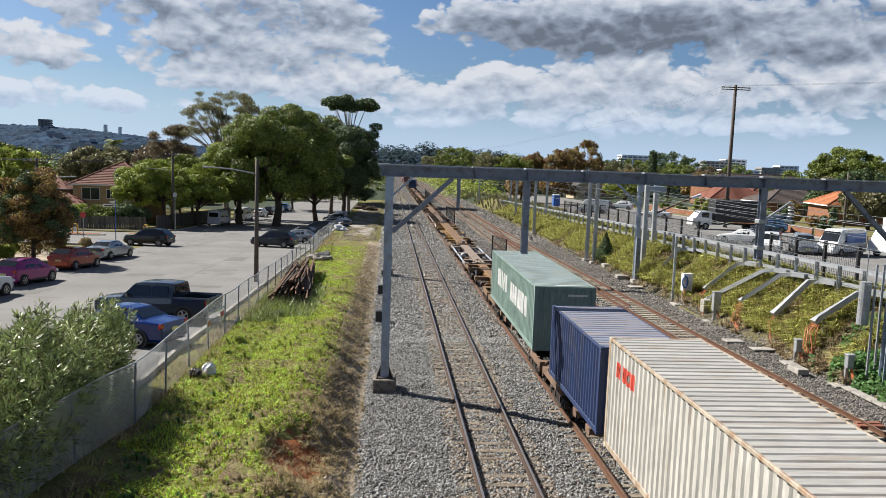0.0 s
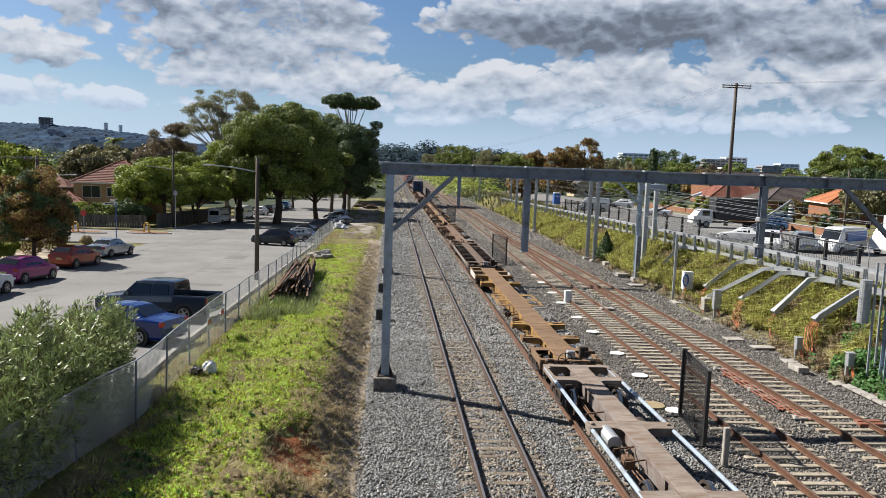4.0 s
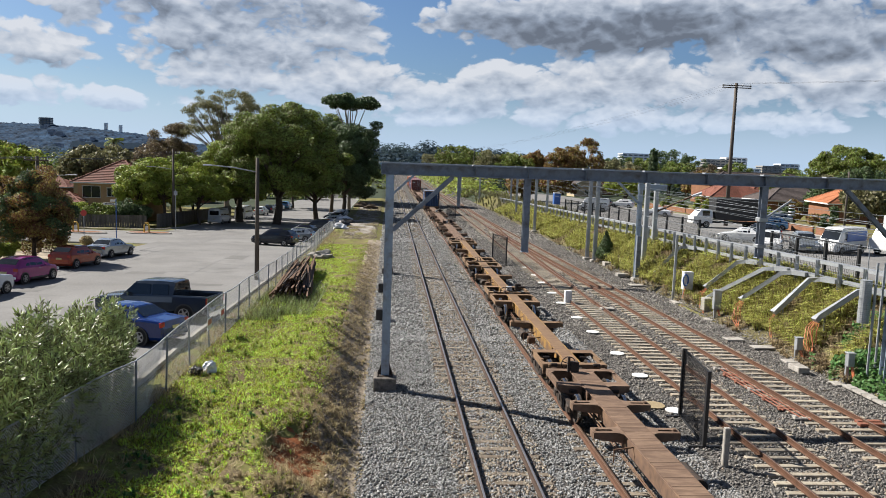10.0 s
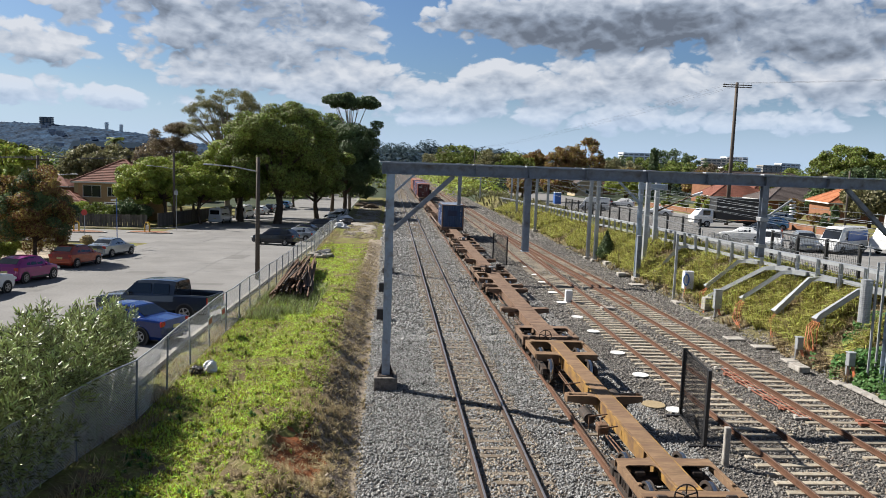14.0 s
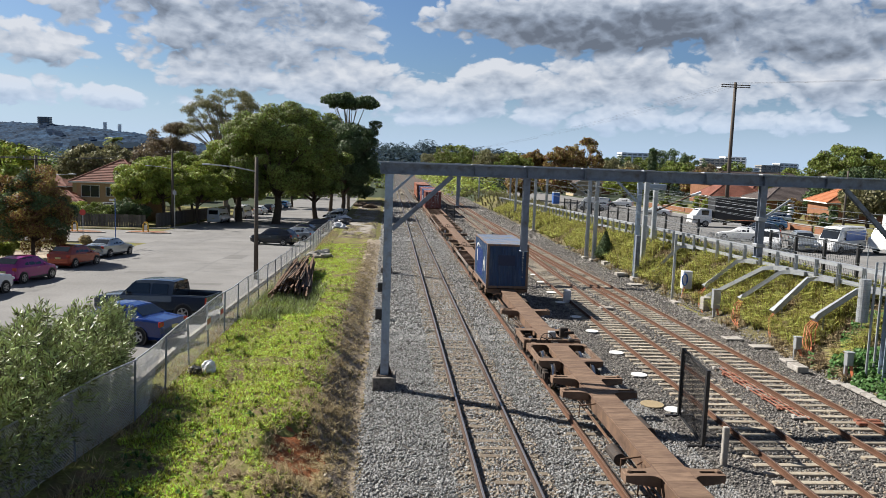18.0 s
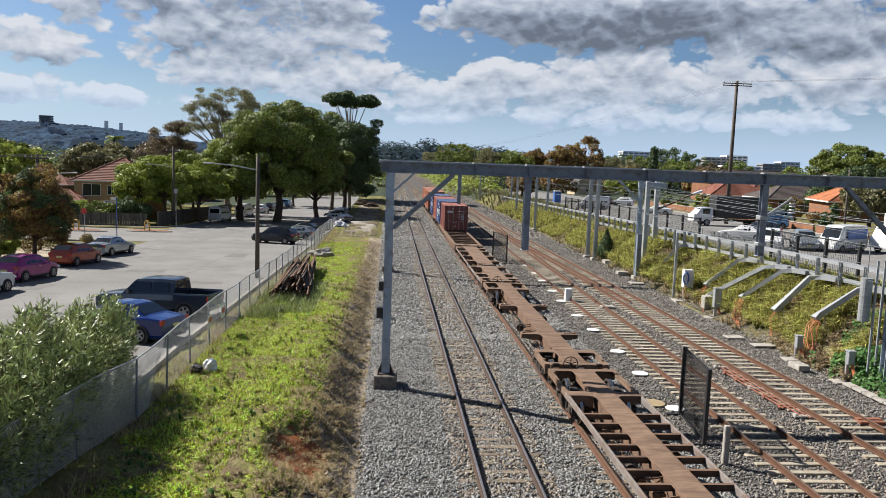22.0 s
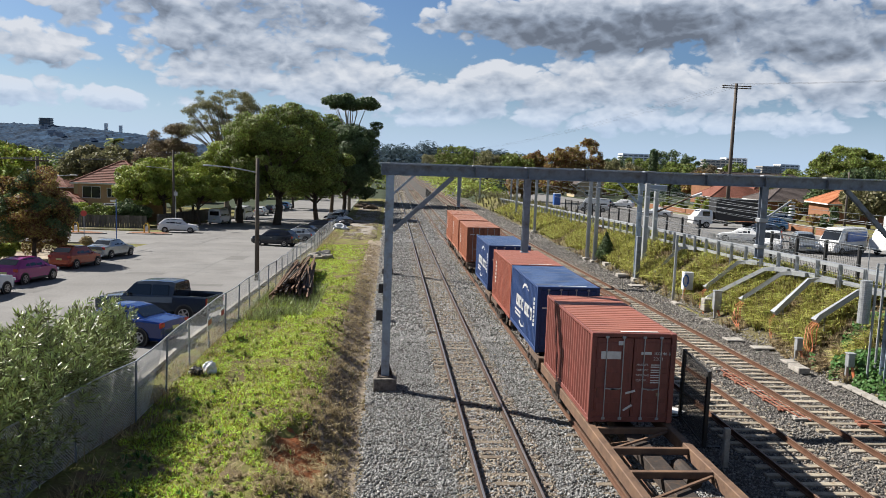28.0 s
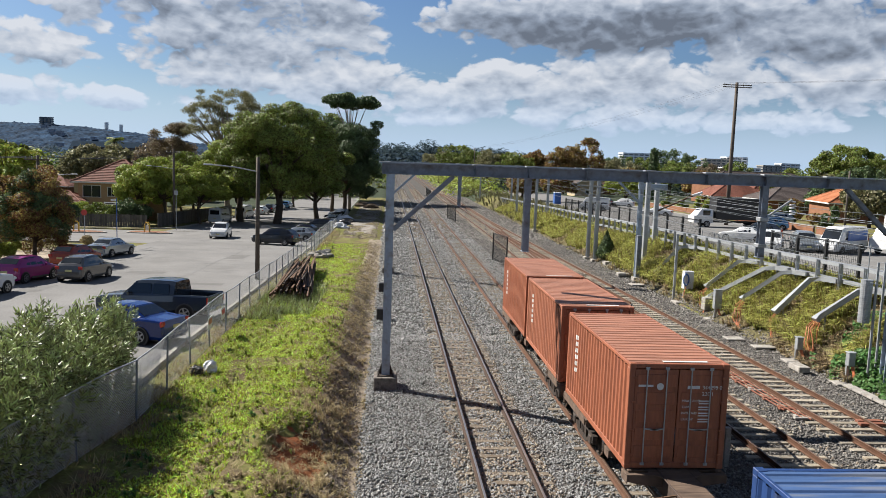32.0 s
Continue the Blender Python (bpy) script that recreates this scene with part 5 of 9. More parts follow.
# ---- vegetation ----


def cards(name, P, U, V, material, tri=False):
    """Mesh data of many small leaves: centre P, half sides U and V."""
    n = len(P)
    if tri:
        co = np.stack([P - U, P + U, P + V], 1).reshape(-1, 3)
        k = 3
    else:
        co = np.stack([P - U - V * 0.2, P + U * 0.25 - V, P + U + V * 0.2, P - U * 0.25 + V], 1).reshape(-1, 3)
        k = 4
    me = bpy.data.meshes.new(name)
    me.vertices.add(n * k); me.loops.add(n * k); me.polygons.add(n)
    me.vertices.foreach_set("co", co.astype(np.float32).ravel())
    me.loops.foreach_set("vertex_index", np.arange(n * k, dtype=np.int32))
    me.polygons.foreach_set("loop_start", np.arange(0, n * k, k, dtype=np.int32))
    me.materials.append(material)
    me.update(calc_edges=True)
    return me


def unit(a):
    return a / np.maximum(np.linalg.norm(a, axis=1, keepdims=True), 1e-6)


def crown_data(name, lobes, n, size, material, rng, shell=0.55, flat=0.0, aspect=0.55, loose=0.75):
    """Leaves over a heap of lobes (x, y, z, rx, ry, rz): dense skins with gaps, uneven outline."""
    n = n * 2
    L = np.array(lobes, float)
    vol = (L[:, 3] * L[:, 4] + L[:, 3] * L[:, 5] + L[:, 4] * L[:, 5])
    pick = rng.choice(len(L), n, p=vol / vol.sum())
    d = unit(rng.normal(size=(n, 3)))
    r = shell + (1 - shell) * rng.random(n) ** 0.6
    # clumps: pull points towards nearby clump centres
    lump = 1 + 0.16 * np.sin(7 * d[:, 0] + pick) * np.sin(6 * d[:, 1] + 2 * pick) * np.cos(5 * d[:, 2])
    P = L[pick, :3] + d * L[pick, 3:] * (r * lump)[:, None]
    nrm = unit(d + rng.normal(size=(n, 3)) * loose + np.array([0, 0, flat]))
    a = unit(np.cross(nrm, rng.normal(size=(n, 3))))
    b = np.cross(nrm, a)
    s = 0.86 * size * (0.6 + 0.8 * rng.random(n))[:, None]
    return cards(name, P, a * s * aspect * 1.2, b * s * 1.5, material, True)


def limbs(rng, base, top, lobes, r, material_ms):
    """Trunk and limbs up into the lobes."""
    ms = material_ms
    b, t = Vector(base), Vector(top)
    mid = b.lerp(t, 0.5) + Vector((rng.normal() * 0.2, rng.normal() * 0.2, 0))
    ms.tube([b - Vector((0, 0, 0.3)), b.lerp(mid, 0.12), mid, t], r * 1.25, 10, r * 0.65)
    for q in lobes:
        e = Vector(q[:3])
        s = b.lerp(t, 0.62 + 0.38 * rng.random())
        m = s.lerp(e, 0.5) + Vector((0, 0, 0.12 * (e - s).length))
        ms.tube([s, m, e], r * 0.45, 7, r * 0.1)
    return ms


TREES = {}


def tree(kind, name, at, lobes, n, size, leaf, label, category="tree", trunk=(0.35, 3.0), bark="bark", shell=0.55, seed=1, top=None, aspect=0.55, arms=14, loose=0.75):
    """A tree with its foot at the pose: trunk, limbs and a leafy crown."""
    rng = np.random.default_rng(seed)
    t = thing(name, label, category, at)
    c = np.mean([q[:3] for q in lobes], axis=0)
    ms = limbs(rng, (0, 0, 0), top or (c[0] * 0.4, c[1] * 0.4, trunk[1]), lobes[:arms], trunk[0], Mesh())
    part("trunk", ms, M[bark], t, smooth=True)
    part("crown", crown_data("crown", lobes, n, size, LEAF[leaf], rng, shell, aspect=aspect, loose=loose), None, t)
    return t


def heap(rng, rx, ry, z0, z1, k, lobe, spread=0.75):
    """Lobes heaped into a rounded crown."""
    out = []
    for i in range(k):
        a, u = rng.random() * 2 * math.pi, rng.random()
        h = rng.random()
        rad = spread * math.sqrt(u) * math.sqrt(max(0.05, 1 - (2 * h - 0.9) ** 2 * 0.8))
        s = lobe * (0.75 + 0.5 * rng.random())
        out.append((rx * rad * math.cos(a), ry * rad * math.sin(a), z0 + (z1 - z0) * h, s, s, s * 0.75))
    return out


def dome(seed, rx, ry, z0, z1, k, lobe, low=-0.45, fill=0.25, squash=0.75):
    """Clumps over an uneven dome, with some inside it."""
    rng = np.random.default_rng(seed)
    out, c, rz = [], (z0 + z1) / 2, (z1 - z0) / 2
    while len(out) < k:
        d = rng.normal(size=3); d /= np.linalg.norm(d)
        if d[2] < low:
            continue
        f = 1 + 0.30 * noise.noise(Vector((d[0] * 1.7 + seed, d[1] * 1.7, d[2] * 1.7)))
        if rng.random() < fill:
            f *= 0.3 + 0.5 * rng.random()
        s = lobe * (0.6 + 0.8 * rng.random())
        out.append((d[0] * (rx - s * 0.7) * f, d[1] * (ry - s * 0.7) * f, c + d[2] * (rz - s * 0.5) * f, s, s, s * squash))
    return out


def at_street(x, y, rz=0, dz=0.0):
    return pose(x, y, land(x, y) + dz, 0, 0, rz)


R = np.random.default_rng
# the dark fig over the street and its neighbours
tree("fig", "fig_tree", at_street(-20.4, 116), dome(3, 9.6, 8, 3.4, 17.8, 120, 1.75, -0.75, 0.2, 0.62), 62000, 0.17, "fig", "broad dark green fig tree over parked cars", trunk=(0.62, 5.5), seed=3, shell=0.72, loose=0.42)
# the paler leaves paint this crown as lit beside the darker fig
tree("fig", "fig_tree", at_street(-26.5, 119), dome(4, 5.6, 5.5, 2.6, 13.6, 56, 1.5, -0.8, 0.2, 0.62), 24000, 0.17, "fig_light", "broad fig tree with sunlight put into its yellow green leaf colour", trunk=(0.5, 5.5), seed=4, shell=0.7, loose=0.42)
tree("fig", "fig_tree", at_street(-15.4, 127), dome(5, 6.0, 5, 3.0, 15.8, 60, 1.6, -0.75, 0.2, 0.62), 28000, 0.18, "fig", "broad dark green fig tree over parked cars", trunk=(0.42, 5.0), seed=5, shell=0.72, loose=0.42)
tree("fig", "street_tree", at_street(-12.3, 150), dome(6, 7.4, 6, 3.0, 18.3, 95, 1.7, -0.8, 0.2, 0.7), 38000, 0.21, "dark", "tall dark evergreen street tree", trunk=(0.45, 6.0), seed=6, shell=0.65, loose=0.45)
tree("fig", "street_tree", at_street(-15.5, 160), dome(66, 6, 5, 5.0, 20.0, 50, 1.6), 12000, 0.26, "fig", "tall green street tree", trunk=(0.4, 6.0), seed=66)
tree("flat", "tall_pine", at_street(-11.6, 157), dome(7, 5.7, 4.5, 19.2, 24.9, 60, 1.1, 0.1, 0.2, 0.55) + [(4.6, 0, 17.0, 1.5, 1.5, 1.0), (5.3, 0.5, 18.6, 1.4, 1.4, 0.9), (4.9, 0, 15.2, 1.2, 1.2, 0.9), (-4.6, 0, 19.0, 1.3, 1.3, 0.9)], 12000, 0.22, "dark", "tall flat-topped dark pine above the street trees", trunk=(0.35, 15.0), seed=7, arms=13, bark="pale_bark")
tree("gum", "gum_tree", at_street(-33.3, 142), dome(8, 8.4, 6, 9.5, 23.0, 95, 1.2, -0.3, 0.30, 0.5), 16000, 0.16, "gum", "tall open gum tree with pale limbs and olive brown leaves", trunk=(0.45, 11.0), bark="pale_bark", shell=0.15, seed=8, arms=44, aspect=0.4)
tree("gum", "gum_tree", at_street(-43.2, 142), dome(9, 4.6, 4, 6.0, 17.3, 50, 1.2, -0.6, 0.3, 0.6), 13000, 0.17, "gum_brown", "brownish gum tree behind the houses", trunk=(0.3, 8.0), bark="pale_bark", shell=0.2, seed=9, arms=24, aspect=0.4)
for i, (x, y, w, h, leaf) in enumerate([(-37.4, 105, 3.2, 9.0, "fig_light"), (-34.0, 105, 4.2, 9.4, "fig_light"), (-30.2, 109, 4.4, 8.8, "fig_light"), (-33, 116, 4.6, 10.2, "fig"), (-28, 124, 4.8, 10.4, "fig_light"), (-39.5, 114, 4.0, 9.4, "fig"), (-36.5, 124, 4.5, 11.0, "fig")]):
    tree("row", "street_tree", at_street(x, y), dome(20 + i, w, w, h * 0.16, h, 54, 0.95, -0.6, 0.25, 0.6), 12000, 0.17, leaf, "spreading green street tree beside a timber fence", trunk=(0.22, h * 0.42), seed=20 + i, shell=0.65, loose=0.45)
# brown-flowered bottlebrush by the kerb
tree("brush", "bottlebrush_tree", at_street(-28.9, 56.0), dome(31, 2.8, 2.7, 0.1, 6.8, 84, 0.62, -0.9), 17000, 0.095, "autumn", "round bottlebrush tree with red brown flower spikes", trunk=(0.16, 2.2), seed=31)
part("young_leaves", crown_data("young_leaves", dome(34, 2.8, 2.7, 0.6, 6.3, 50, 0.6, -0.7), 12000, 0.095, LEAF["dark"], R(34)), None, [o for o in scene.objects if o.name == "bottlebrush_tree"][0], "dark green leaves")
# stands out of view, added to cast the dark patch on the street
tree("row", "street_tree", at_street(-31.5, 48.0), dome(35, 2.9, 2.9, 3.0, 8.0, 30, 0.8), 7000, 0.14, "fig", "unseen leafy tree added for its shadow by the kerb", trunk=(0.18, 3.5), seed=35)
tree("brush", "kerb_shrub", at_street(-31.5, 56), heap(R(32), 1.6, 1.6, 0.4, 1.5, 14, 0.5), 6000, 0.075, "fig_light", "yellow green kerbside shrub", "shrub", trunk=(0.06, 0.6), seed=32)
tree("brush", "round_shrub", at_street(-29.6, 67.5), heap(R(33), 0.7, 0.7, 0.3, 0.9, 6, 0.42), 1600, 0.08, "straw", "small round dry shrub on the verge", "shrub", trunk=(0.05, 0.4), seed=33)
# the oleander on the street side of the wire fence
def oleander(at, rx, ry, h, shoots, label):
    """A shrub of upright shoots, each with whorls of long pointed leaves."""
    rng = R(41)
    t = thing("oleander_shrub", label, "shrub", at)
    stems, P, A = Mesh(), [], []
    for k in range(shoots):
        a, u = rng.random() * 6.283, math.sqrt(rng.random())
        hump = 0.80 + 0.32 * noise.noise(Vector((u * math.cos(a) * 2.2, u * math.sin(a) * 3.0, 3.0)))
        top = np.array([rx * u * math.cos(a), ry * u * math.sin(a), h * hump * (1 - 0.32 * u ** 3) * (0.08 + 0.97 * rng.random() ** 0.6)])
        out = np.array([math.cos(a) * u * 0.6, math.sin(a) * u * 0.6, 0.9]) + rng.normal(size=3) * 0.22
        out /= np.linalg.norm(out)
        L_ = 0.35 + 0.4 * rng.random()
        if k % 5 == 0:
            foot = np.array([top[0] * 0.55, top[1] * 0.75, 0.0])
            stems.tube([Vector(foot), Vector(foot * 0.4 + (top - out * L_) * 0.6), Vector(top)], 0.016, 5, 0.004)
        for s in np.linspace(0.0, 1.0, 9):
            for w in range(3):
                side = np.cross(out, rng.normal(size=3)); side /= np.linalg.norm(side)
                P.append(top - out * L_ * s); A.append(out * (0.75 - 0.45 * s) + side * (0.55 + 0.3 * s) + np.array([0, 0, -0.15 * s]))
    P, A = np.array(P), unit(np.array(A))
    ln = (0.072 + 0.038 * rng.random(len(P)))[:, None]
    W = unit(np.cross(A, rng.normal(size=A.shape)))
    part("branchwork", stems, M["bark"], t, smooth=True)
    part("leaves", cards("leaves", P + A * ln, A * ln, W * ln * 0.19, LEAF["shrub"]), None, t)
    return t


oleander(pose(-11.95, 17.6, 1.05), 1.75, 6.8, 3.5, 2500, "large oleander shrub behind a wire fence")
# small conifer at the foot of the far bank
tree("cone", "young_conifer", pose(16.3, 66, 0.25), [(0, 0, 0.3 + 0.28 * k, 0.95 - 0.13 * k, 0.95 - 0.13 * k, 0.45) for k in range(7)], 4200, 0.09, "dark", "small dark green conifer on the bank", "shrub", trunk=(0.06, 1.6), seed=51)
# gardens of the houses on the low side
for i, (x, y, w, h, leaf) in enumerate([(-47.5, 98, 2.4, 2.9, "fig_light"), (-43.8, 100, 2.2, 3.0, "fig_light"), (-40.5, 99, 2.2, 3.0, "fig"), (-36.8, 100.5, 2.3, 3.6, "dark"), (-50.5, 97, 2.2, 3.0, "fig"), (-54, 99, 2.6, 4.4, "fig")]):
    tree("hedge", "garden_shrub", at_street(x, y), dome(60 + i, w, w * 0.8, 0.2, h, 24, 0.7, -0.7), 5000, 0.13, leaf, "leafy garden shrub behind a paling fence", "shrub", trunk=(0.1, h * 0.4), seed=60 + i)
for i, (x, y, w, h, leaf) in enumerate([(-62, 120, 6, 11, "fig_light"), (-70, 132, 6, 10.5, "fig_light"), (-58, 145, 6, 12, "gum"), (-76, 150, 7, 12, "fig"), (-50, 160, 7, 13, "gum_brown"), (-64, 170, 7, 13, "gum"), (-84, 118, 6, 10, "gum"), (-90, 170, 8, 13, "fig"), (-40, 175, 7, 13, "gum"), (-26, 180, 7, 14, "fig"), (-73, 108, 4, 10.5, "fig")]):
    tree("yard", "garden_tree", at_street(x, y), dome(80 + i, w, w, h * 0.28, h, 46, 1.3), 4200, 0.36, leaf, "leafy tree in the gardens beyond the street", trunk=(0.28, h * 0.4), seed=80 + i)
# trees beyond the right-hand street
for i, (x, y, w, h, leaf) in enumerate([(36, 235, 6, 13.5, "fig"), (43, 240, 5, 14, "autumn"), (50, 228, 6, 15, "autumn"), (58, 236, 7, 17, "autumn"), (29, 245, 6, 13, "gum"), (20, 260, 9, 14, "fig"), (27, 285, 9, 15, "fig"), (62, 205, 6, 8, "autumn"), (16, 300, 8, 13, "gum"), (74, 250, 9, 12, "gum"), (88, 240, 9, 12, "fig"), (104, 250, 8, 11, "gum_brown"), (125, 230, 8, 10, "fig"), (140, 215, 8, 9, "gum"), (84, 205, 6, 8, "autumn"), (26, 165, 3.5, 6.0, "autumn"), (33, 160, 4, 6.5, "autumn"), (101, 172, 5, 8.5, "gum"), (110, 300, 11, 19, "dark"), (97, 300, 9, 16, "fig"), (122, 310, 10, 17, "dark"), (133, 290, 8, 14, "fig"), (86, 290, 8, 15, "dark"), (78, 150, 5, 7.5, "fig"), (63.5, 100, 4.0, 6.2, "gum"), (74.5, 128, 3.6, 6.2, "dark"), (96, 150, 6, 9.5, "dark"), (50, 165, 5, 6.5, "fig_light")]):
    tree("park", "garden_tree", pose(x, y, land(x, y)), dome(120 + i, w * 0.95, w * 0.95, h * 0.15, h, 80, 1.2, -0.6, 0.35), 4600, 0.34, leaf, {"autumn": "red brown autumn tree among the houses", "gum": "olive green gum tree among the houses"}.get(leaf, "green tree among the houses"), trunk=(0.28, h * 0.4), seed=120 + i)
tree("park", "garden_tree", pose(106.5, 175, land(106.5, 175)), dome(119, 8.8, 8.8, 3.0, 15.2, 130, 1.25, -0.6, 0.4), 20000, 0.24, "fig", "broad green tree behind the houses", trunk=(0.4, 5.0), seed=119)
tree("cypress", "cypress_tree", pose(66, 195, 0), [(0, 0, 1 + 1.3 * k, 1.6 - 0.06 * k, 1.6 - 0.06 * k, 1.3) for k in range(10)], 4200, 0.3, "dark", "tall narrow dark cypress", trunk=(0.2, 8), seed=150)


def palm(at, h, label):
    t = thing("palm_tree", label, "tree", at)
    part("trunk", Mesh().tube([(0, 0, -0.3), (0.1, 0, h * 0.5), (0, 0, h)], 0.28, 9, 0.2), M["bark"], t, smooth=True)
    rng = R(5)
    P, U, V = [], [], []
    for k in range(34):
        a, e = rng.random() * 6.283, rng.uniform(-0.5, 1.2)
        for s in np.linspace(0.1, 1, 22):
            r = 2.4 * s
            p = np.array([math.cos(a) * r * math.cos(e * (1 - s)), math.sin(a) * r * math.cos(e * (1 - s)), h + r * math.sin(e) * 0.8 - 1.1 * s * s])
            for sd in (-1, 1):
                P.append(p + sd * np.array([-math.sin(a), math.cos(a), -0.3]) * 0.22)
                U.append(np.array([-math.sin(a), math.cos(a), -0.5]) * 0.25 * sd); V.append(np.array([math.cos(a), math.sin(a), 0]) * 0.06)
    part("crown", cards("crown", np.array(P), np.array(U), np.array(V), LEAF["fig"]), None, t)
    return t


palm(at_street(-76, 205), 15.0, "tall palm tree beyond the houses")
palm(at_street(-66, 112), 8.5, "palm tree in a garden")

# grass and weeds
rng = R(11)


def blades(name, n, fx, fy, hgt, wid, material, keep=None, lean=0.5):
    x, y = fx(n), fy(n)
    if keep is not None:
        ok = np.array([keep(a, b) for a, b in zip(x, y)])
        x, y = x[ok], y[ok]
        n = len(x)
    z = np.array([ground_z(a, b) for a, b in zip(x, y)])
    P = np.stack([x, y, z - 0.01], 1)
    a = rng.random(n) * 6.283
    w = wid * (0.6 + 0.8 * rng.random(n))
    h = hgt * (0.35 + 0.9 * rng.random(n) ** 1.5)
    U = np.stack([np.cos(a) * w, np.sin(a) * w, 0 * a], 1)
    V = np.stack([rng.normal(size=n) * lean * h, rng.normal(size=n) * lean * h, h], 1)
    return cards(name, P, U, V, material, True)


def stuff(name, data, label, category):
    return tagged(new(name, data), label, category, kind="stuff")


def patch(x, y, s, t):
    return noise.noise(Vector((x * s, y * s, t))) 


def near_y(a, b, p=1.7):
    return lambda n: a + (b - a) * rng.random(n) ** p


def cut(x, y):
    return ((x + 5.6) / 0.80) ** 2 + ((y - 19.1) / 1.7) ** 2 < 1


stuff("grass", blades("grass", 96000, lambda n: rng.uniform(-9.9, -5.2, n), near_y(9, 75), 0.11, 0.022, LEAF["grass"], lambda x, y: patch(x, y, 0.55, 3.0) > -0.16 - 0.25 * (x < -7) + 0.5 * smooth(24, 14, y) * smooth(-6.0, -9.0, x) + 0.34 * smooth(21, 13, y) and not cut(x, y), 0.7), "bright green weedy grass on the trackside strip", "grass")
stuff("dry_grass", blades("dry_grass", 46000, lambda n: rng.normal(-5.0, 0.6, n).clip(-8.5, -4.0), near_y(9, 75), 0.13, 0.012, LEAF["straw"], lambda x, y: patch(x, y, 0.8, 8.0) > -0.2, 1.3), "dry straw coloured grass at the edge of the ballast", "grass")
stuff("dry_grass", blades("dry_grass", 26000, lambda n: rng.uniform(-9.9, -5.6, n), near_y(9, 60, 2.2), 0.14, 0.011, LEAF["straw"], lambda x, y: patch(x, y, 0.55, 3.0) < 0.02, 1.3), "dry straw coloured grass among green weeds", "grass")
stuff("weeds", blades("weeds", 16000, lambda n: rng.normal(-9.9, 0.4, n).clip(-11, -9), near_y(9, 110), 0.30, 0.016, LEAF["straw"], lambda x, y: patch(x, y, 0.7, 5.0) > 0.0, 0.5), "tall dry weeds along the wire fence", "grass")
stuff("weeds", blades("weeds", 9000, lambda n: rng.normal(-8.6, 0.9, n).clip(-10, -7), lambda n: rng.uniform(34, 46, n), 0.42, 0.018, LEAF["shrub"], lambda x, y: patch(x, y, 0.5, 6.0) > -0.1, 0.5), "rank weeds round the scrap heap", "grass")


def tufts(name, n, fx, fy, hgt, material, label, keep=None, per=20, wide=0.028):
    x, y = fx(n), fy(n)
    if keep is not None:
        ok = np.array([keep(a, b) for a, b in zip(x, y)])
        x, y = x[ok], y[ok]
        n = len(x)
    z = np.array([ground_z(a, b) for a, b in zip(x, y)])
    P = np.repeat(np.stack([x, y, z - 0.03], 1), per, 0)
    m = n * per
    a = rng.random(m) * 6.283
    h = np.repeat(hgt * (0.5 + 0.8 * rng.random(n)), per) * (0.6 + 0.5 * rng.random(m))
    w = wide * (0.7 + 0.6 * rng.random(m))
    U = np.stack([-np.sin(a) * w, np.cos(a) * w, 0 * a], 1)
    o = 0.25 + 0.75 * rng.random(m)
    V1 = np.stack([np.cos(a) * h * 0.32 * o - 0.10 * h, np.sin(a) * h * 0.35 * o, h * 0.75], 1)
    d1 = cards(name, P, U, V1, material, True)
    P2 = P + V1 * 0.7
    V2 = np.stack([np.cos(a) * h * 0.5 * o - 0.22 * h, np.sin(a) * h * 0.5 * o, h * (0.28 - 0.38 * o)], 1)
    stuff(name, d1, label, "grass")
    return stuff(name, cards(name, P2, U * 0.9, V2, material, True), label, "grass")


tufts("bank_grass", 8200, lambda n: 16.0 + 4.2 * rng.random(n) ** 0.9, lambda n: 26 + 110 * rng.random(n) ** 1.5, 0.95, LEAF["reed"], "long tufted yellow green grass on the bank", lambda x, y: patch(x, y, 0.4, 1.0) > -0.26 and y > 29.5, 20, 0.028)
tufts("bank_grass", 3200, lambda n: rng.uniform(15.4, 19.8, n), lambda n: 25 + 60 * rng.random(n) ** 1.8, 0.6, LEAF["bank_brown"], "withered brown grass on the bank", lambda x, y: (patch(x, y, 0.4, 1.0) < 0.02 or y < 34) and y > 28.5)
tufts("bank_grass", 900, lambda n: rng.uniform(15.8, 27, n), lambda n: rng.uniform(115, 260, n), 1.2, LEAF["gum"], "coarse grass along the far boundary", None, 14, 0.09)
tufts("verge_grass", 1800, lambda n: rng.uniform(20, 27, n), lambda n: 30 + 110 * rng.random(n) ** 1.3, 0.45, LEAF["reed"], "rough grass along the railway boundary", lambda x, y: patch(x, y, 0.3, 2.0) > 0.05)
# ivy on the near end of the bank
x = rng.uniform(15.3, 19.4, 26000); y = 22.5 + 9.0 * rng.random(26000)
ok = (y < 30.8 + 1.2 * np.sin(x * 3) - 0.5 * (17 - x)) & (x > 15.6 + 0.3 * np.sin(y * 4))
x, y = x[ok], y[ok]
z = np.array([ground_z(a, b) for a, b in zip(x, y)]) + 0.75 * rng.random(len(x)) * (0.7 + 0.5 * np.sin(x * 2.2 + y))
nrm = unit(np.stack([-0.5 + 0 * x, -0.3 + 0 * x, 0.8 + 0 * x], 1) + rng.normal(size=(len(x), 3)) * 0.45)
a = unit(np.cross(nrm, rng.normal(size=(len(x), 3))))
stuff("ivy", cards("ivy", np.stack([x, y, z], 1), a * 0.075, np.cross(nrm, a) * 0.06, LEAF["ivy"]), "bright green ivy smothering the bank", "ivy")


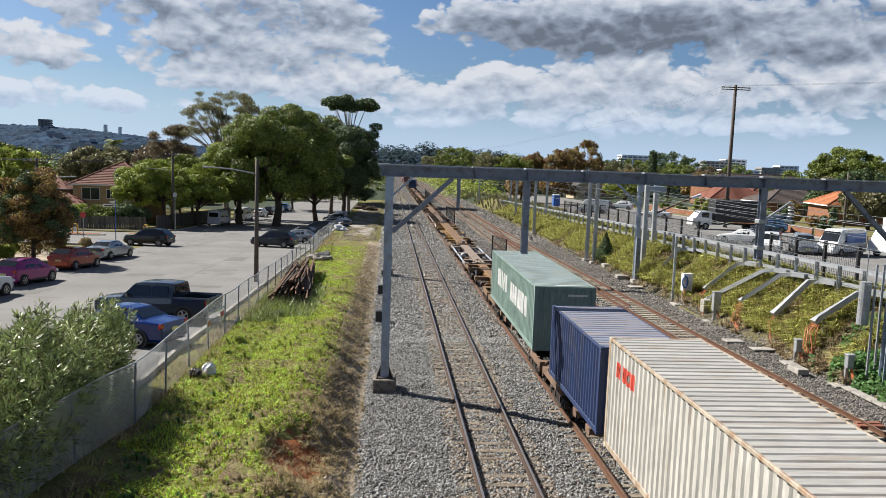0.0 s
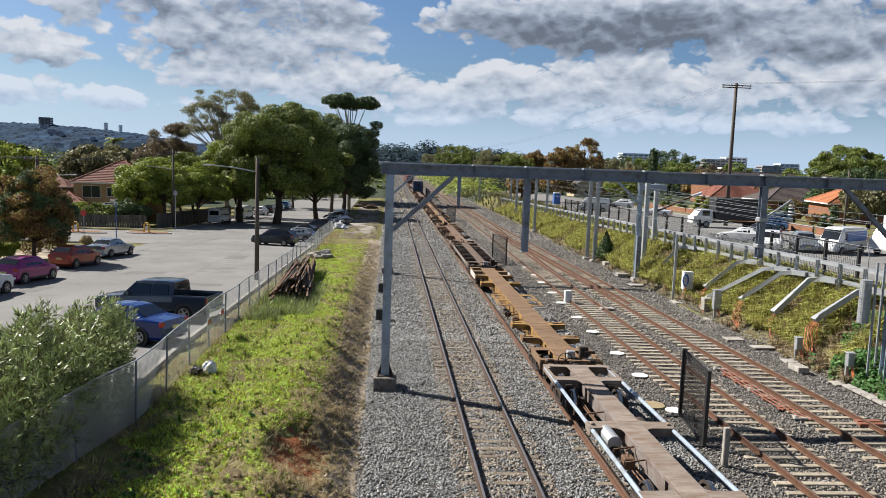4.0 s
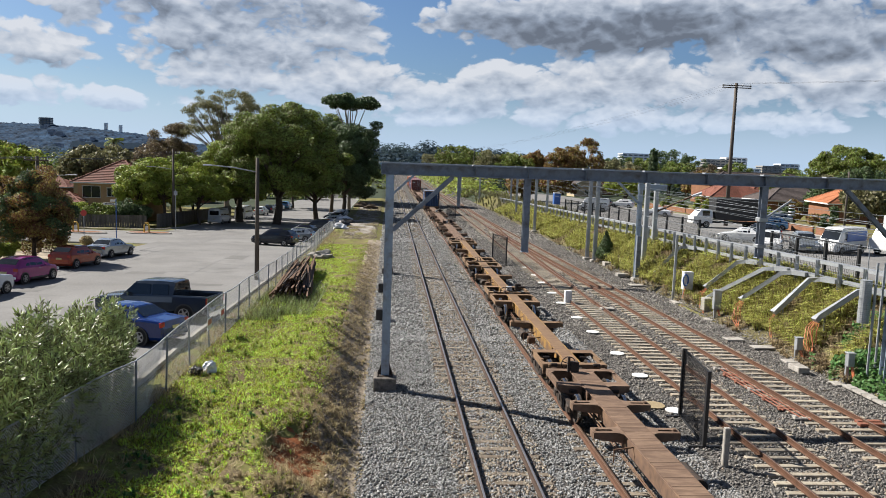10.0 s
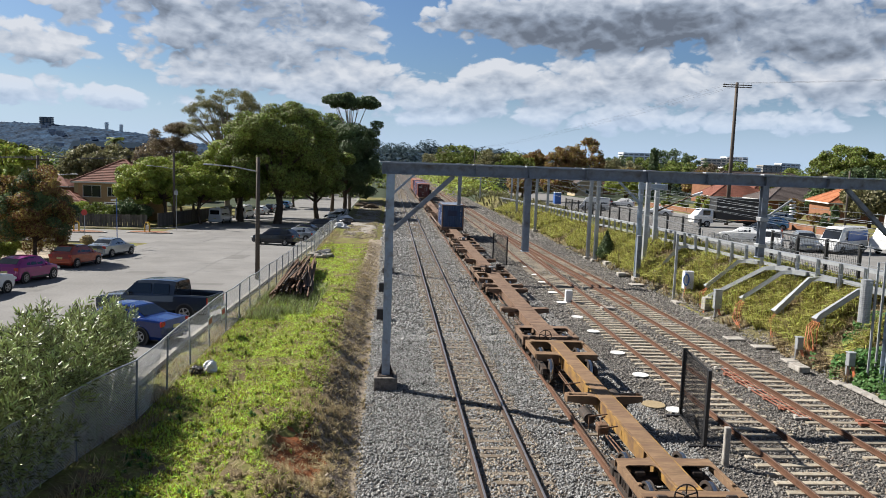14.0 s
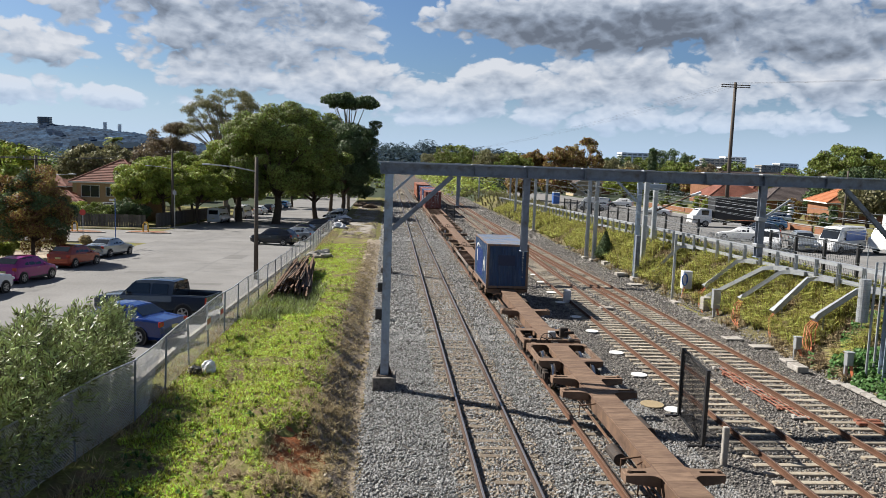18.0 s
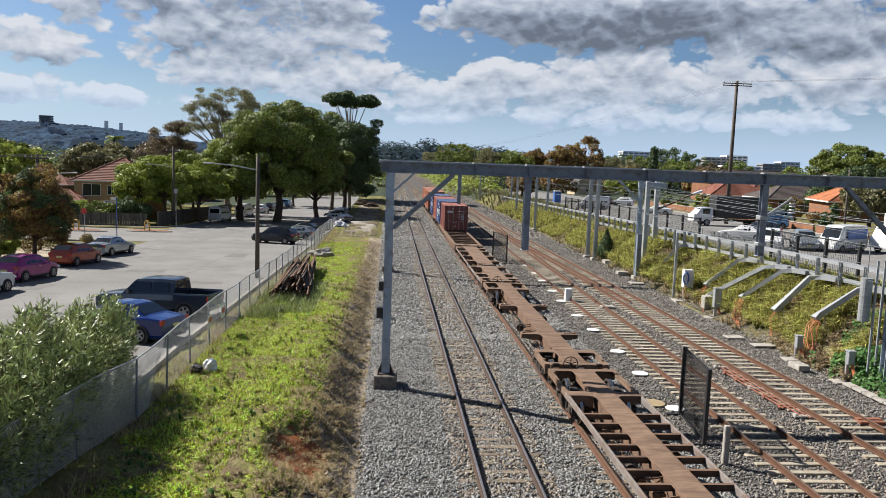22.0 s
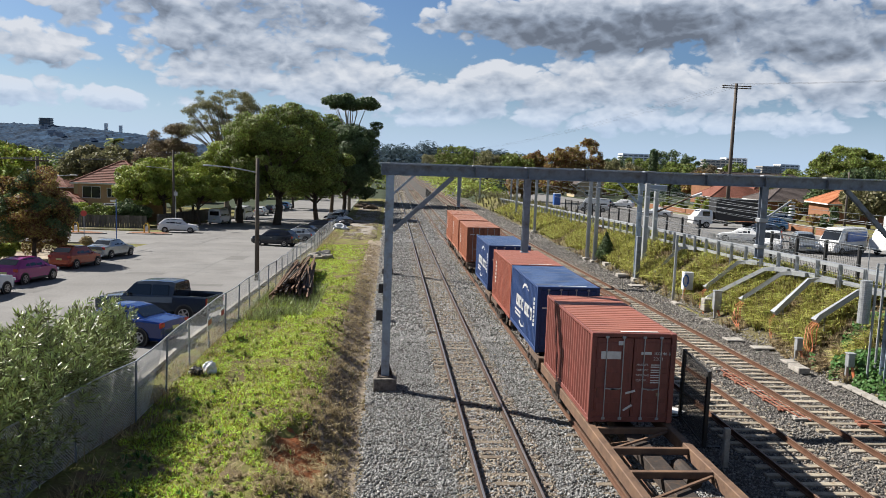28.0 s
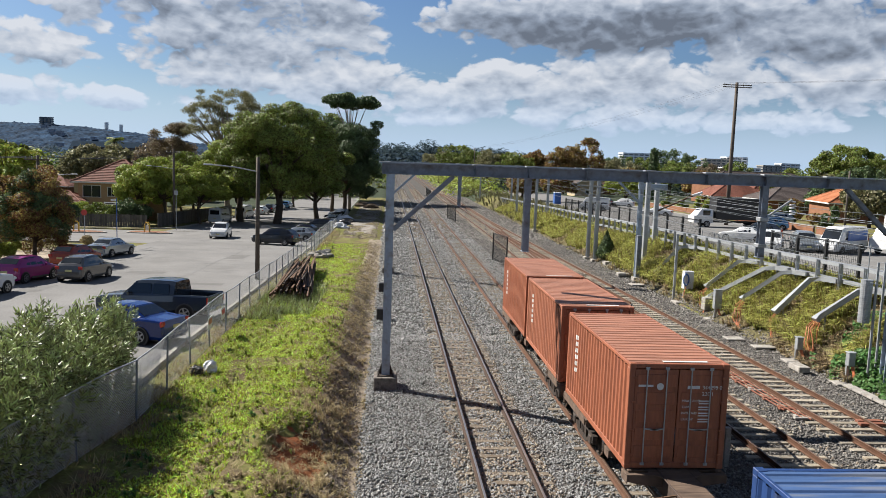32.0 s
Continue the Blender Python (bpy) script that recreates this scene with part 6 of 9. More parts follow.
def stones(name, n, fx, fy, fz, lo, hi, material, label):
    """Crushed stones: lumpy boxes, each turned its own way."""
    x, y = fx(n), fy(n)
    ok = np.ones(n, bool)
    for k in ("track_c", "track_d"):
        off = np.abs(x - np.array([TRACKS[k](v) for v in y]))
        ok &= ~((off < 1.27) & (np.abs((y - 8.0 + 0.305) % 0.61 - 0.305) < 0.14))
    x, y = x[ok], y[ok]
    n = len(x)
    c = np.array([[1.15, 0, 0.1], [-0.6, 1.0, 0], [-0.55, -1.0, -0.1], [0, 0, 1.0], [0, 0, -1.0]], float) * 1.45
    co = (c[None] + rng.normal(size=(n, 5, 3)) * 0.25) * (0.75 + 0.5 * rng.random((n, 5, 1))) * (lo + (hi - lo) * rng.random((n, 1, 1))) * (0.65 + 0.5 * rng.random((n, 1, 3)))
    q = rng.normal(size=(n, 4)); q /= np.linalg.norm(q, axis=1, keepdims=True)
    w, a, b, d = q.T
    rot = np.stack([1 - 2 * (b * b + d * d), 2 * (a * b - d * w), 2 * (a * d + b * w), 2 * (a * b + d * w), 1 - 2 * (a * a + d * d), 2 * (b * d - a * w), 2 * (a * d - b * w), 2 * (b * d + a * w), 1 - 2 * (a * a + b * b)], 1).reshape(n, 3, 3)
    co = np.einsum("nij,nkj->nki", rot, co)
    z = np.array([fz(i, j) for i, j in zip(x, y)])
    co += np.stack([x, y, z], 1)[:, None]
    f = np.array([[0, 1, 3], [1, 2, 3], [2, 0, 3], [1, 0, 4], [2, 1, 4], [0, 2, 4]])
    me = bpy.data.meshes.new(name)
    me.vertices.add(n * 5); me.loops.add(n * 18); me.polygons.add(n * 6)
    me.vertices.foreach_set("co", co.astype(np.float32).ravel())
    me.loops.foreach_set("vertex_index", (f[None] + 5 * np.arange(n)[:, None, None]).astype(np.int32).ravel())
    me.polygons.foreach_set("loop_start", np.arange(0, n * 18, 3, dtype=np.int32))
    me.materials.append(material)
    me.update(calc_edges=True)
    return stuff(name, me, label, "ballast")


def stone_mat(name, base):
    m = leaf_mat(name, base, 0.02, 0.45)
    nt = m.node_tree
    nt.nodes["Mix Shader"].inputs[0].default_value = 0.0
    nt.nodes["Principled BSDF"].inputs["Roughness"].default_value = 0.9
    return m


STONE = stone_mat("ballast_stones", (0.265, 0.265, 0.262))
DARK_STONE = stone_mat("dark_ballast_stones", (0.215, 0.20, 0.185))
BROWN_STONE = stone_mat("stained_ballast_stones", (0.26, 0.215, 0.17))


def bed_z(x, y):
    return -0.235 + wobble(x, y, 1.3, 0.05) - 0.06 * smooth(14.6, 15.7, x) - 0.15 * smooth(-3.7, -4.4, x)


def heaped(x, y):
    return bed_z(x, y) + 0.012 + 0.020 * noise.noise(Vector((x * 9.0, y * 9.0, 1.0)))


stones("ballast_stones", 76000, lambda n: rng.uniform(-4.3, 6.2, n), near_y(10.5, 36, 1.25), heaped, 0.016, 0.037, STONE, "grey crushed stone ballast between the tracks")
stones("ballast_stones", 26000, lambda n: rng.uniform(-4.3, 6.2, n), near_y(35, 82, 1.4), heaped, 0.03, 0.060, STONE, "grey crushed stone ballast between the tracks")
stones("ballast_stones", 46000, lambda n: rng.uniform(5.6, 15.5, n), near_y(12.5, 40, 1.2), heaped, 0.016, 0.038, DARK_STONE, "dark brown grey ballast under the far tracks")
stones("ballast_stones", 18000, lambda n: rng.uniform(5.6, 15.4, n), near_y(39, 88, 1.4), heaped, 0.03, 0.060, DARK_STONE, "dark brown grey ballast under the far tracks")
stones("ballast_stones", 12000, lambda n: rng.uniform(-1.35, 1.35, n), near_y(10.5, 60, 1.4), lambda x, y: heaped(x, y) + 0.012, 0.020, 0.045, BROWN_STONE, "rust stained ballast in the running track")
stones("ballast_stones", 13000, lambda n: rng.choice([XB, 9.0, 12.3], n) + rng.normal(size=n) * 0.8, near_y(10.5, 70, 1.4), lambda x, y: heaped(x, y) + 0.01, 0.020, 0.045, BROWN_STONE, "rust stained ballast between the rails")
stones("ballast_stones", 7000, lambda n: rng.uniform(5.6, 15.6, n), near_y(84, 190, 1.4), bed_z, 0.06, 0.13, DARK_STONE, "dark brown grey ballast under the far tracks")
stones("ballast_stones", 5000, lambda n: rng.uniform(-4.2, 6.0, n), near_y(79, 170, 1.4), bed_z, 0.06, 0.12, STONE, "grey crushed stone ballast between the tracks")
stones("gravel_stones", 6000, lambda n: rng.uniform(-8.6, -4.6, n), near_y(80, 148, 1.2), lambda x, y: land(x, y) + 0.02, 0.02, 0.055, BROWN_STONE, "loose grey gravel beside the line")
stones("rubble", 7000, lambda n: rng.uniform(14.9, 16.3, n), near_y(24, 80, 1.4), lambda x, y: ground_z(x, y) + 0.05, 0.015, 0.045, DARK_STONE, "loose stones at the foot of the far bank")
stones("rubble", 9000, lambda n: rng.normal(-4.75, 0.45, n).clip(-6.0, -3.9), near_y(10, 75, 1.3), lambda x, y: ground_z(x, y) + 0.03, 0.012, 0.04, BROWN_STONE, "loose brown rubble on the edge of the bank")
# small broad weeds among the grass
n = 70000
x, y = rng.uniform(-9.9, -5.4, n), 9 + 46 * rng.random(n) ** 1.5
ok = np.array([patch(a, b, 1.1, 12.0) > -0.12 + 0.4 * smooth(23, 13, b) and not cut(a, b) for a, b in zip(x, y)])
x, y = x[ok], y[ok]
z = np.array([ground_z(a, b) for a, b in zip(x, y)]) + 0.02 + 0.10 * rng.random(len(x))
nrm = unit(np.array([0, 0, 0.9]) + rng.normal(size=(len(x), 3)) * 0.5)
a = unit(np.cross(nrm, rng.normal(size=(len(x), 3))))
w = (0.013 + 0.017 * rng.random(len(x)))[:, None]
stuff("weeds", cards("weeds", np.stack([x, y, z], 1), a * w, np.cross(nrm, a) * w * 0.6, LEAF["grass"]), "small broad leaved green weeds", "weeds")
tufts("weeds", 700, lambda n: rng.uniform(-9.7, -5.7, n), near_y(9.5, 50, 1.5), 0.20, LEAF["grass"], "bright green tussocks in the grass", lambda x, y: not cut(x, y), 16, 0.016)
tufts("weeds", 240, lambda n: rng.uniform(-9.4, -6.6, n), near_y(9.5, 24, 1.2), 0.24, LEAF["ivy"], "deep green leafy weeds near the fence", lambda x, y: patch(x, y, 0.7, 9.0) > 0.08, 26, 0.018)
tufts("weeds", 260, lambda n: rng.uniform(-9.8, -5.6, n), near_y(10, 50, 1.4), 0.30, LEAF["fig_light"], "darker green tussocks in the grass")
tufts("dry_weeds", 800, lambda n: rng.normal(-5.15, 0.30, n).clip(-5.9, -4.4), near_y(10, 75, 1.5), 0.22, LEAF["bank_brown"], "withered brown weeds hanging on the bank's edge", None, 16, 0.012)
tufts("dry_weeds", 420, lambda n: rng.uniform(-7.6, -5.9, n), near_y(13, 18.6, 1.0), 0.20, LEAF["bank_brown"], "withered brown grass beside the clay cut", lambda x, y: patch(x, y, 0.9, 14.0) > -0.1, 26, 0.009)
tufts("dry_weeds", 420, lambda n: rng.normal(-5.2, 0.5, n).clip(-6.2, -4.3), near_y(10, 24, 1.2), 0.42, LEAF["straw"], "long dry grass stalks beside the clay cut", None, 22, 0.009)
tufts("dry_weeds", 1800, lambda n: rng.normal(-4.95, 0.5, n).clip(-6.3, -4.0), near_y(10, 60, 1.4), 0.20, LEAF["straw"], "dry brown tussocks at the edge of the ballast")

# ---- vehicles ----


def car_paint(name, base, metal=0.25, rough=0.16):
    return mat(name, base, rough, metal, vary=0.06, scale=1, fine=8, bump=0, coat=0.2)


TYRE = Mesh().loft([[(d, r * math.cos(a), r * math.sin(a)) for a in (2 * math.pi * j / 22 for j in range(22))] for r, d in ((0.20, -0.09), (0.29, -0.10), (0.325, -0.07), (0.325, 0.07), (0.29, 0.10), (0.20, 0.09))]).data("tyre", M["rubber"], False)


def rim_mesh():
    ms = Mesh()
    ms.loft([[(d, r * math.cos(a), r * math.sin(a)) for a in (2 * math.pi * j / 20 for j in range(20))] for r, d in ((0.205, -0.085), (0.21, -0.104), (0.185, -0.104), (0.18, -0.06))], caps=False)
    for k in range(5):
        a = 2 * math.pi * k / 5
        ms.beam((-0.095, 0, 0), (-0.098, 0.19 * math.cos(a), 0.19 * math.sin(a)), 0.055, 0.03, (1, 0, 0))
    ms.tube([(-0.06, 0, 0), (-0.108, 0, 0)], 0.045, 10)
    return ms.data("rim", M["alloy"])


RIM = rim_mesh()
# stations from tail to nose: (place, belt height, top height, half width at belt, half width at top)
SHAPES = {
    "hatch": (4.0, 1.72, 0.21, 0.80, [(0.0, 0.62, 0.64, 0.66, 0.60), (0.02, 0.95, 0.97, 0.80, 0.70), (0.05, 0.98, 1.10, 0.83, 0.66), (0.17, 0.98, 1.44, 0.85, 0.58), (0.30, 0.97, 1.51, 0.86, 0.60), (0.50, 0.95, 1.50, 0.86, 0.60), (0.58, 0.94, 1.46, 0.86, 0.60), (0.76, 0.93, 0.97, 0.85, 0.76), (0.92, 0.82, 0.84, 0.80, 0.68), (0.985, 0.66, 0.68, 0.70, 0.58), (1.0, 0.5, 0.52, 0.62, 0.5)], (0.17, 0.81), (0.19, 0.58)),
    "sedan": (4.75, 1.82, 0.20, 0.80, [(0.0, 0.66, 0.68, 0.70, 0.62), (0.015, 0.92, 0.94, 0.82, 0.72), (0.17, 0.97, 1.0, 0.88, 0.76), (0.19, 0.97, 1.03, 0.88, 0.72), (0.31, 0.96, 1.38, 0.90, 0.60), (0.40, 0.96, 1.44, 0.91, 0.62), (0.52, 0.95, 1.44, 0.91, 0.62), (0.57, 0.94, 1.40, 0.91, 0.62), (0.71, 0.93, 0.98, 0.90, 0.78), (0.92, 0.80, 0.82, 0.85, 0.72), (0.985, 0.64, 0.66, 0.74, 0.62), (1.0, 0.48, 0.50, 0.66, 0.54)], (0.20, 0.81), (0.31, 0.57)),
    "suv": (4.6, 1.86, 0.26, 0.86, [(0.0, 0.70, 0.72, 0.74, 0.66), (0.02, 1.05, 1.07, 0.86, 0.76), (0.05, 1.08, 1.22, 0.89, 0.72), (0.15, 1.08, 1.60, 0.91, 0.64), (0.30, 1.06, 1.70, 0.92, 0.66), (0.52, 1.04, 1.68, 0.92, 0.66), (0.58, 1.03, 1.63, 0.92, 0.66), (0.74, 1.02, 1.07, 0.91, 0.80), (0.93, 0.93, 0.95, 0.87, 0.74), (0.985, 0.74, 0.76, 0.76, 0.64), (1.0, 0.55, 0.57, 0.68, 0.56)], (0.18, 0.81), (0.18, 0.58)),
    "van": (5.3, 1.95, 0.24, 1.0, [(0.0, 0.55, 1.2, 0.88, 0.86), (0.008, 1.15, 2.15, 0.95, 0.84), (0.03, 1.15, 2.28, 0.97, 0.82), (0.35, 1.15, 2.30, 0.97, 0.82), (0.70, 1.12, 2.28, 0.97, 0.82), (0.76, 1.10, 2.20, 0.97, 0.80), (0.89, 1.08, 1.16, 0.94, 0.84), (0.975, 0.92, 0.95, 0.88, 0.78), (1.0, 0.6, 0.62, 0.78, 0.7)], (0.18, 0.80), (0.05, 0.74)),
}


def station(tab, s):
    for (a, *p), (b, *q) in zip(tab, tab[1:]):
        if s <= b:
            t = (s - a) / (b - a)
            return [u + (v - u) * t for u, v in zip(p, q)]
    return list(tab[-1][1:])


def car(shape, paint_m, label, at, name="car", category="car", roof=None):
    """A road car built tail first along +y, wheels on z = 0."""
    L, W, clear, _, tab, axles, cabin = SHAPES[shape]
    c = thing(name, label, category, at, group="cars in the streets")
    k = W / 2 / max(p[3] for p in tab)
    rings = []
    for s, zb, zt, wb, wt in tab:
        y, wb, wt = s * L, wb * k, wt * k
        lo = clear + (0.12 if s in (0.0, 1.0) else 0)
        mid = (lo + zb) * 0.5
        half = [(wb * 0.88, lo), (wb * 0.99, lo + 0.14), (wb * 1.0, mid), (wb * 0.985, zb - 0.06), (wb * 0.95, zb), (wt + (wb * 0.95 - wt) * 0.25, zb + (zt - zb) * 0.72), (wt * 0.92, zt - 0.012), (wt * 0.5, zt + 0.012)]
        rings.append([(x, y, z) for x, z in half] + [(-x, y, z) for x, z in reversed(half)])
    part("body", Mesh().loft(rings), paint_m, c, smooth=False)
    part("underside", Mesh().cbox(0, L / 2, clear + 0.06, W * 0.84, L * 0.9, 0.22, 0.05), M["black"], c)

    def pane(nm, s0, s1, side, z0=0.10, z1=0.90):
        """A side window between two stations, just proud of the body."""
        ms, pts = Mesh(), []
        for s, f in ((s0, z0), (s1, z0), (s1, z1), (s0, z1)):
            zb, zt, wb, wt = station(tab, s)
            wb, wt = wb * k * 0.95, wt * k
            g = min(f, 0.95)
            z = zb + (zt - zb) * g
            u = wt + (wb - wt) * (1 - g / 0.72 * 0.75) if g < 0.72 else wt * 0.92 + (wt * 0.08 + (wb - wt) * 0.25) * (1 - (g - 0.72) / 0.28)
            pts.append((side * (u + 0.010), s * L, z))
        ms.add(pts + [(x - side * 0.02, y, z) for x, y, z in pts], [(0, 1, 2, 3), (7, 6, 5, 4), (0, 4, 5, 1), (1, 5, 6, 2), (2, 6, 7, 3), (3, 7, 4, 0)])
        part(nm, ms, M["car_glass"], c)

    def screen(nm, s0, s1, up):
        """A front or rear screen across the body between two stations."""
        a, b = station(tab, s0), station(tab, s1)
        off = Vector((0, L * (s1 - s0), b[1] - a[1])).normalized()
        nrm = Vector((0, -off.z, off.y))
        if nrm.z < 0:
            nrm = -nrm
        q = []
        for s, st, f in ((s0, a, 0.10), (s1, b, 0.88)):
            y = L * (s0 + (s1 - s0) * f)
            z = a[1] + (b[1] - a[1]) * f
            w = (a[3] + (b[3] - a[3]) * f) * k * 0.90
            q.append((w, y, z))
        (w0, y0, z0), (w1, y1, z1) = q
        d = nrm * 0.016
        pts = [Vector(p) + d for p in ((-w0, y0, z0), (w0, y0, z0), (w1, y1, z1), (-w1, y1, z1))]
        low = [p - nrm * 0.03 for p in pts]
        part(nm, Mesh().add(pts + low, [(0, 1, 2, 3), (7, 6, 5, 4), (0, 4, 5, 1), (1, 5, 6, 2), (2, 6, 7, 3), (3, 7, 4, 0)]), M["car_glass"], c)

    c0, c1 = cabin
    tops = [p[0] for p in tab]
    hi = [p for p in tab if p[2] - p[1] > 0.3]
    screen("windscreen", [p for p in tab if p[0] > hi[-1][0]][0][0], hi[-1][0], 1)
    if shape == "van":
        part("rear_window", Mesh().cbox(0, -0.0, 1.62, 1.35, 0.03, 0.62, 0.03), M["car_glass"], c)
    else:
        screen("rear_window", [p for p in tab if p[0] < hi[0][0]][-1][0], hi[0][0], 1)
    cuts = (c0 + 0.02, c0 + (c1 - c0) * 0.30, c0 + (c1 - c0) * 0.66, c1 + 0.015) if shape != "van" else (0.06, 0.28, 0.52, 0.75)
    for sd in (-1, 1):
        for a, b in zip(cuts, cuts[1:]):
            pane("side_window", a + 0.008, b - 0.008, sd)
        part("door_handle", Mesh().cbox(sd * (W / 2 * 0.99), L * 0.50, clear + 0.62, 0.02, 0.18, 0.03, 0.006), M["chrome"], c)
        part("mirror", Mesh().cbox(sd * (W / 2 + 0.07), L * (c1 + 0.03), station(tab, c1)[0] + 0.05, 0.16, 0.10, 0.13, 0.03), paint_m, c)
        part("tail_light", Mesh().cbox(sd * (W / 2 - 0.17), 0.02 + L * 0.012, station(tab, 0.02)[0] - 0.10, 0.26, 0.10, 0.20 if shape != "van" else 0.4, 0.03), M["red_lens"], c)
        part("headlight", Mesh().cbox(sd * (W / 2 - 0.25), L * 0.972, station(tab, 0.97)[0] - 0.08, 0.36, 0.22, 0.14, 0.04), M["clear_lens"], c)
        part("sill_trim", Mesh().cbox(sd * (W / 2 - 0.02), L / 2, clear + 0.08, 0.04, L * 0.40, 0.10, 0.01), M["black"], c)
        for ax in axles:
            y = ax * L
            # black disc stands in for the shaded hollow round the wheel
            part("wheel_arch", Mesh().loft([[(sd * (W / 2 - 0.10), y + 0.37 * math.cos(t), 0.325 + 0.37 * math.sin(t)) for t in (2 * math.pi * j / 18 for j in range(18))], [(sd * (W / 2 + 0.004), y + 0.37 * math.cos(t), 0.325 + 0.37 * math.sin(t)) for t in (2 * math.pi * j / 18 for j in range(18))]]), M["black"], c)
            m = pose(sd * (W / 2 - 0.075), y, 0.325, 0, 0, 0 if sd < 0 else 180)
            w = part("wheel", TYRE, None, c, at=m)
            part("rim", RIM, None, w, "spoked alloy rim")
    part("rear_plate", Mesh().cbox(0, -0.012 + L * 0.004, clear + 0.48, 0.40, 0.02, 0.12, 0.004), M["plate"], c)
    part("front_plate", Mesh().cbox(0, L + 0.005, clear + 0.26, 0.40, 0.02, 0.12, 0.004), M["plate"], c)
    part("rear_bumper", Mesh().cbox(0, 0.05, clear + 0.20, W * 0.86, 0.14, 0.20, 0.05), paint_m, c)
    part("grille", Mesh().cbox(0, L * 0.992, clear + 0.34, W * 0.42, 0.05, 0.14, 0.02), M["black"], c)
    return c


def ute(paint_m, label, at):
    """A double-cab pick-up with an open tray, tail first along +y."""
    L, W = 5.25, 1.94
    c = thing("pickup_truck", label, "pickup", at, group="cars in the streets")
    tab = [(1.55, 1.10, 1.70, 0.95, 0.70), (1.72, 1.10, 1.74, 0.96, 0.70), (2.4, 1.08, 1.76, 0.97, 0.72), (3.05, 1.07, 1.74, 0.97, 0.72), (3.30, 1.06, 1.70, 0.97, 0.72), (3.95, 1.05, 1.10, 0.96, 0.84), (4.95, 0.98, 1.00, 0.92, 0.80), (5.18, 0.86, 0.88, 0.85, 0.72), (5.25, 0.55, 0.57, 0.76, 0.66)]
    rings = []
    for y, zb, zt, wb, wt in tab:
        half = [(wb * 0.88, 0.34), (wb, 0.48), (wb, 0.85), (wb * 0.97, zb), (wt + (wb * 0.95 - wt) * 0.25, zb + (zt - zb) * 0.72), (wt * 0.92, zt - 0.012), (wt * 0.5, zt + 0.012)]
        rings.append([(x, y, z) for x, z in half] + [(-x, y, z) for x, z in reversed(half)])
    part("cab", Mesh().loft(rings), paint_m, c)
    part("tray_floor", Mesh().cbox(0, 0.80, 0.72, 1.75, 1.5, 0.10, 0.02), M["black"], c)
    for s in (-1, 1):
        part("tray_side", Mesh().loft([[(s * x, y, z) for x, z in ((0.84, 0.45), (0.97, 0.50), (0.97, 1.10), (0.93, 1.17), (0.86, 1.17), (0.84, 1.08))] for y in (0.04, 1.56)]), paint_m, c)
        for a, b in ((1.75, 2.5), (2.58, 3.5)):
            part("side_window", Mesh().add([(s * 0.925, a, 1.17), (s * 0.925, b + (0.25 if b > 3 else 0), 1.17), (s * 0.80, b - (0.1 if b > 3 else 0), 1.62), (s * 0.80, a + 0.05, 1.62), (s * 0.90, a, 1.17), (s * 0.90, b + (0.25 if b > 3 else 0), 1.17), (s * 0.77, b - (0.1 if b > 3 else 0), 1.62), (s * 0.77, a + 0.05, 1.62)], [(0, 1, 2, 3), (7, 6, 5, 4), (0, 4, 5, 1), (1, 5, 6, 2), (2, 6, 7, 3), (3, 7, 4, 0)]), M["car_glass"], c)
        part("mirror", Mesh().cbox(s * 1.06, 3.55, 1.18, 0.18, 0.10, 0.20, 0.04), paint_m, c)
        part("tail_light", Mesh().cbox(s * 0.90, 0.03, 0.92, 0.12, 0.06, 0.34, 0.02), M["red_lens"], c)
        part("headlight", Mesh().cbox(s * 0.68, 5.14, 0.86, 0.34, 0.16, 0.16, 0.04), M["clear_lens"], c)
        for y in (1.02, 4.15):
            # no hollow is cut: the well's shade is this black disc
            part("wheel_arch", Mesh().tube([(s * 0.82, y, 0.38), (s * 0.978, y, 0.38)], 0.44, 20), M["black"], c)
            m = Matrix.LocRotScale((s * 0.89, y, 0.38), Euler((0, 0, 0 if s < 0 else math.pi)), (1.15, 1.17, 1.17))
            w = part("wheel", TYRE, None, c, at=m)
            part("rim", RIM, None, w, "spoked alloy rim")
    part("tailgate", Mesh().cbox(0, 0.05, 0.83, 1.76, 0.09, 0.62, 0.03), paint_m, c)
    part("rear_bumper", Mesh().cbox(0, -0.04, 0.52, 1.7, 0.16, 0.16, 0.03), M["chrome"], c)
    part("windscreen", Mesh().add([(-0.86, 3.86, 1.16), (0.86, 3.86, 1.16), (0.68, 3.34, 1.69), (-0.68, 3.34, 1.69), (-0.86, 3.82, 1.13), (0.86, 3.82, 1.13), (0.68, 3.30, 1.66), (-0.68, 3.30, 1.66)], [(0, 1, 2, 3), (7, 6, 5, 4), (0, 4, 5, 1), (1, 5, 6, 2), (2, 6, 7, 3), (3, 7, 4, 0)]), M["car_glass"], c)
    part("rear_window", Mesh().cbox(0, 1.55, 1.48, 1.25, 0.03, 0.44, 0.01), M["car_glass"], c)
    part("underside", Mesh().cbox(0, 2.6, 0.44, 1.6, 4.9, 0.22, 0.04), M["black"], c)
    part("rear_plate", Mesh().cbox(0, -0.13, 0.56, 0.40, 0.02, 0.12, 0.004), M["plate"], c)
    return c


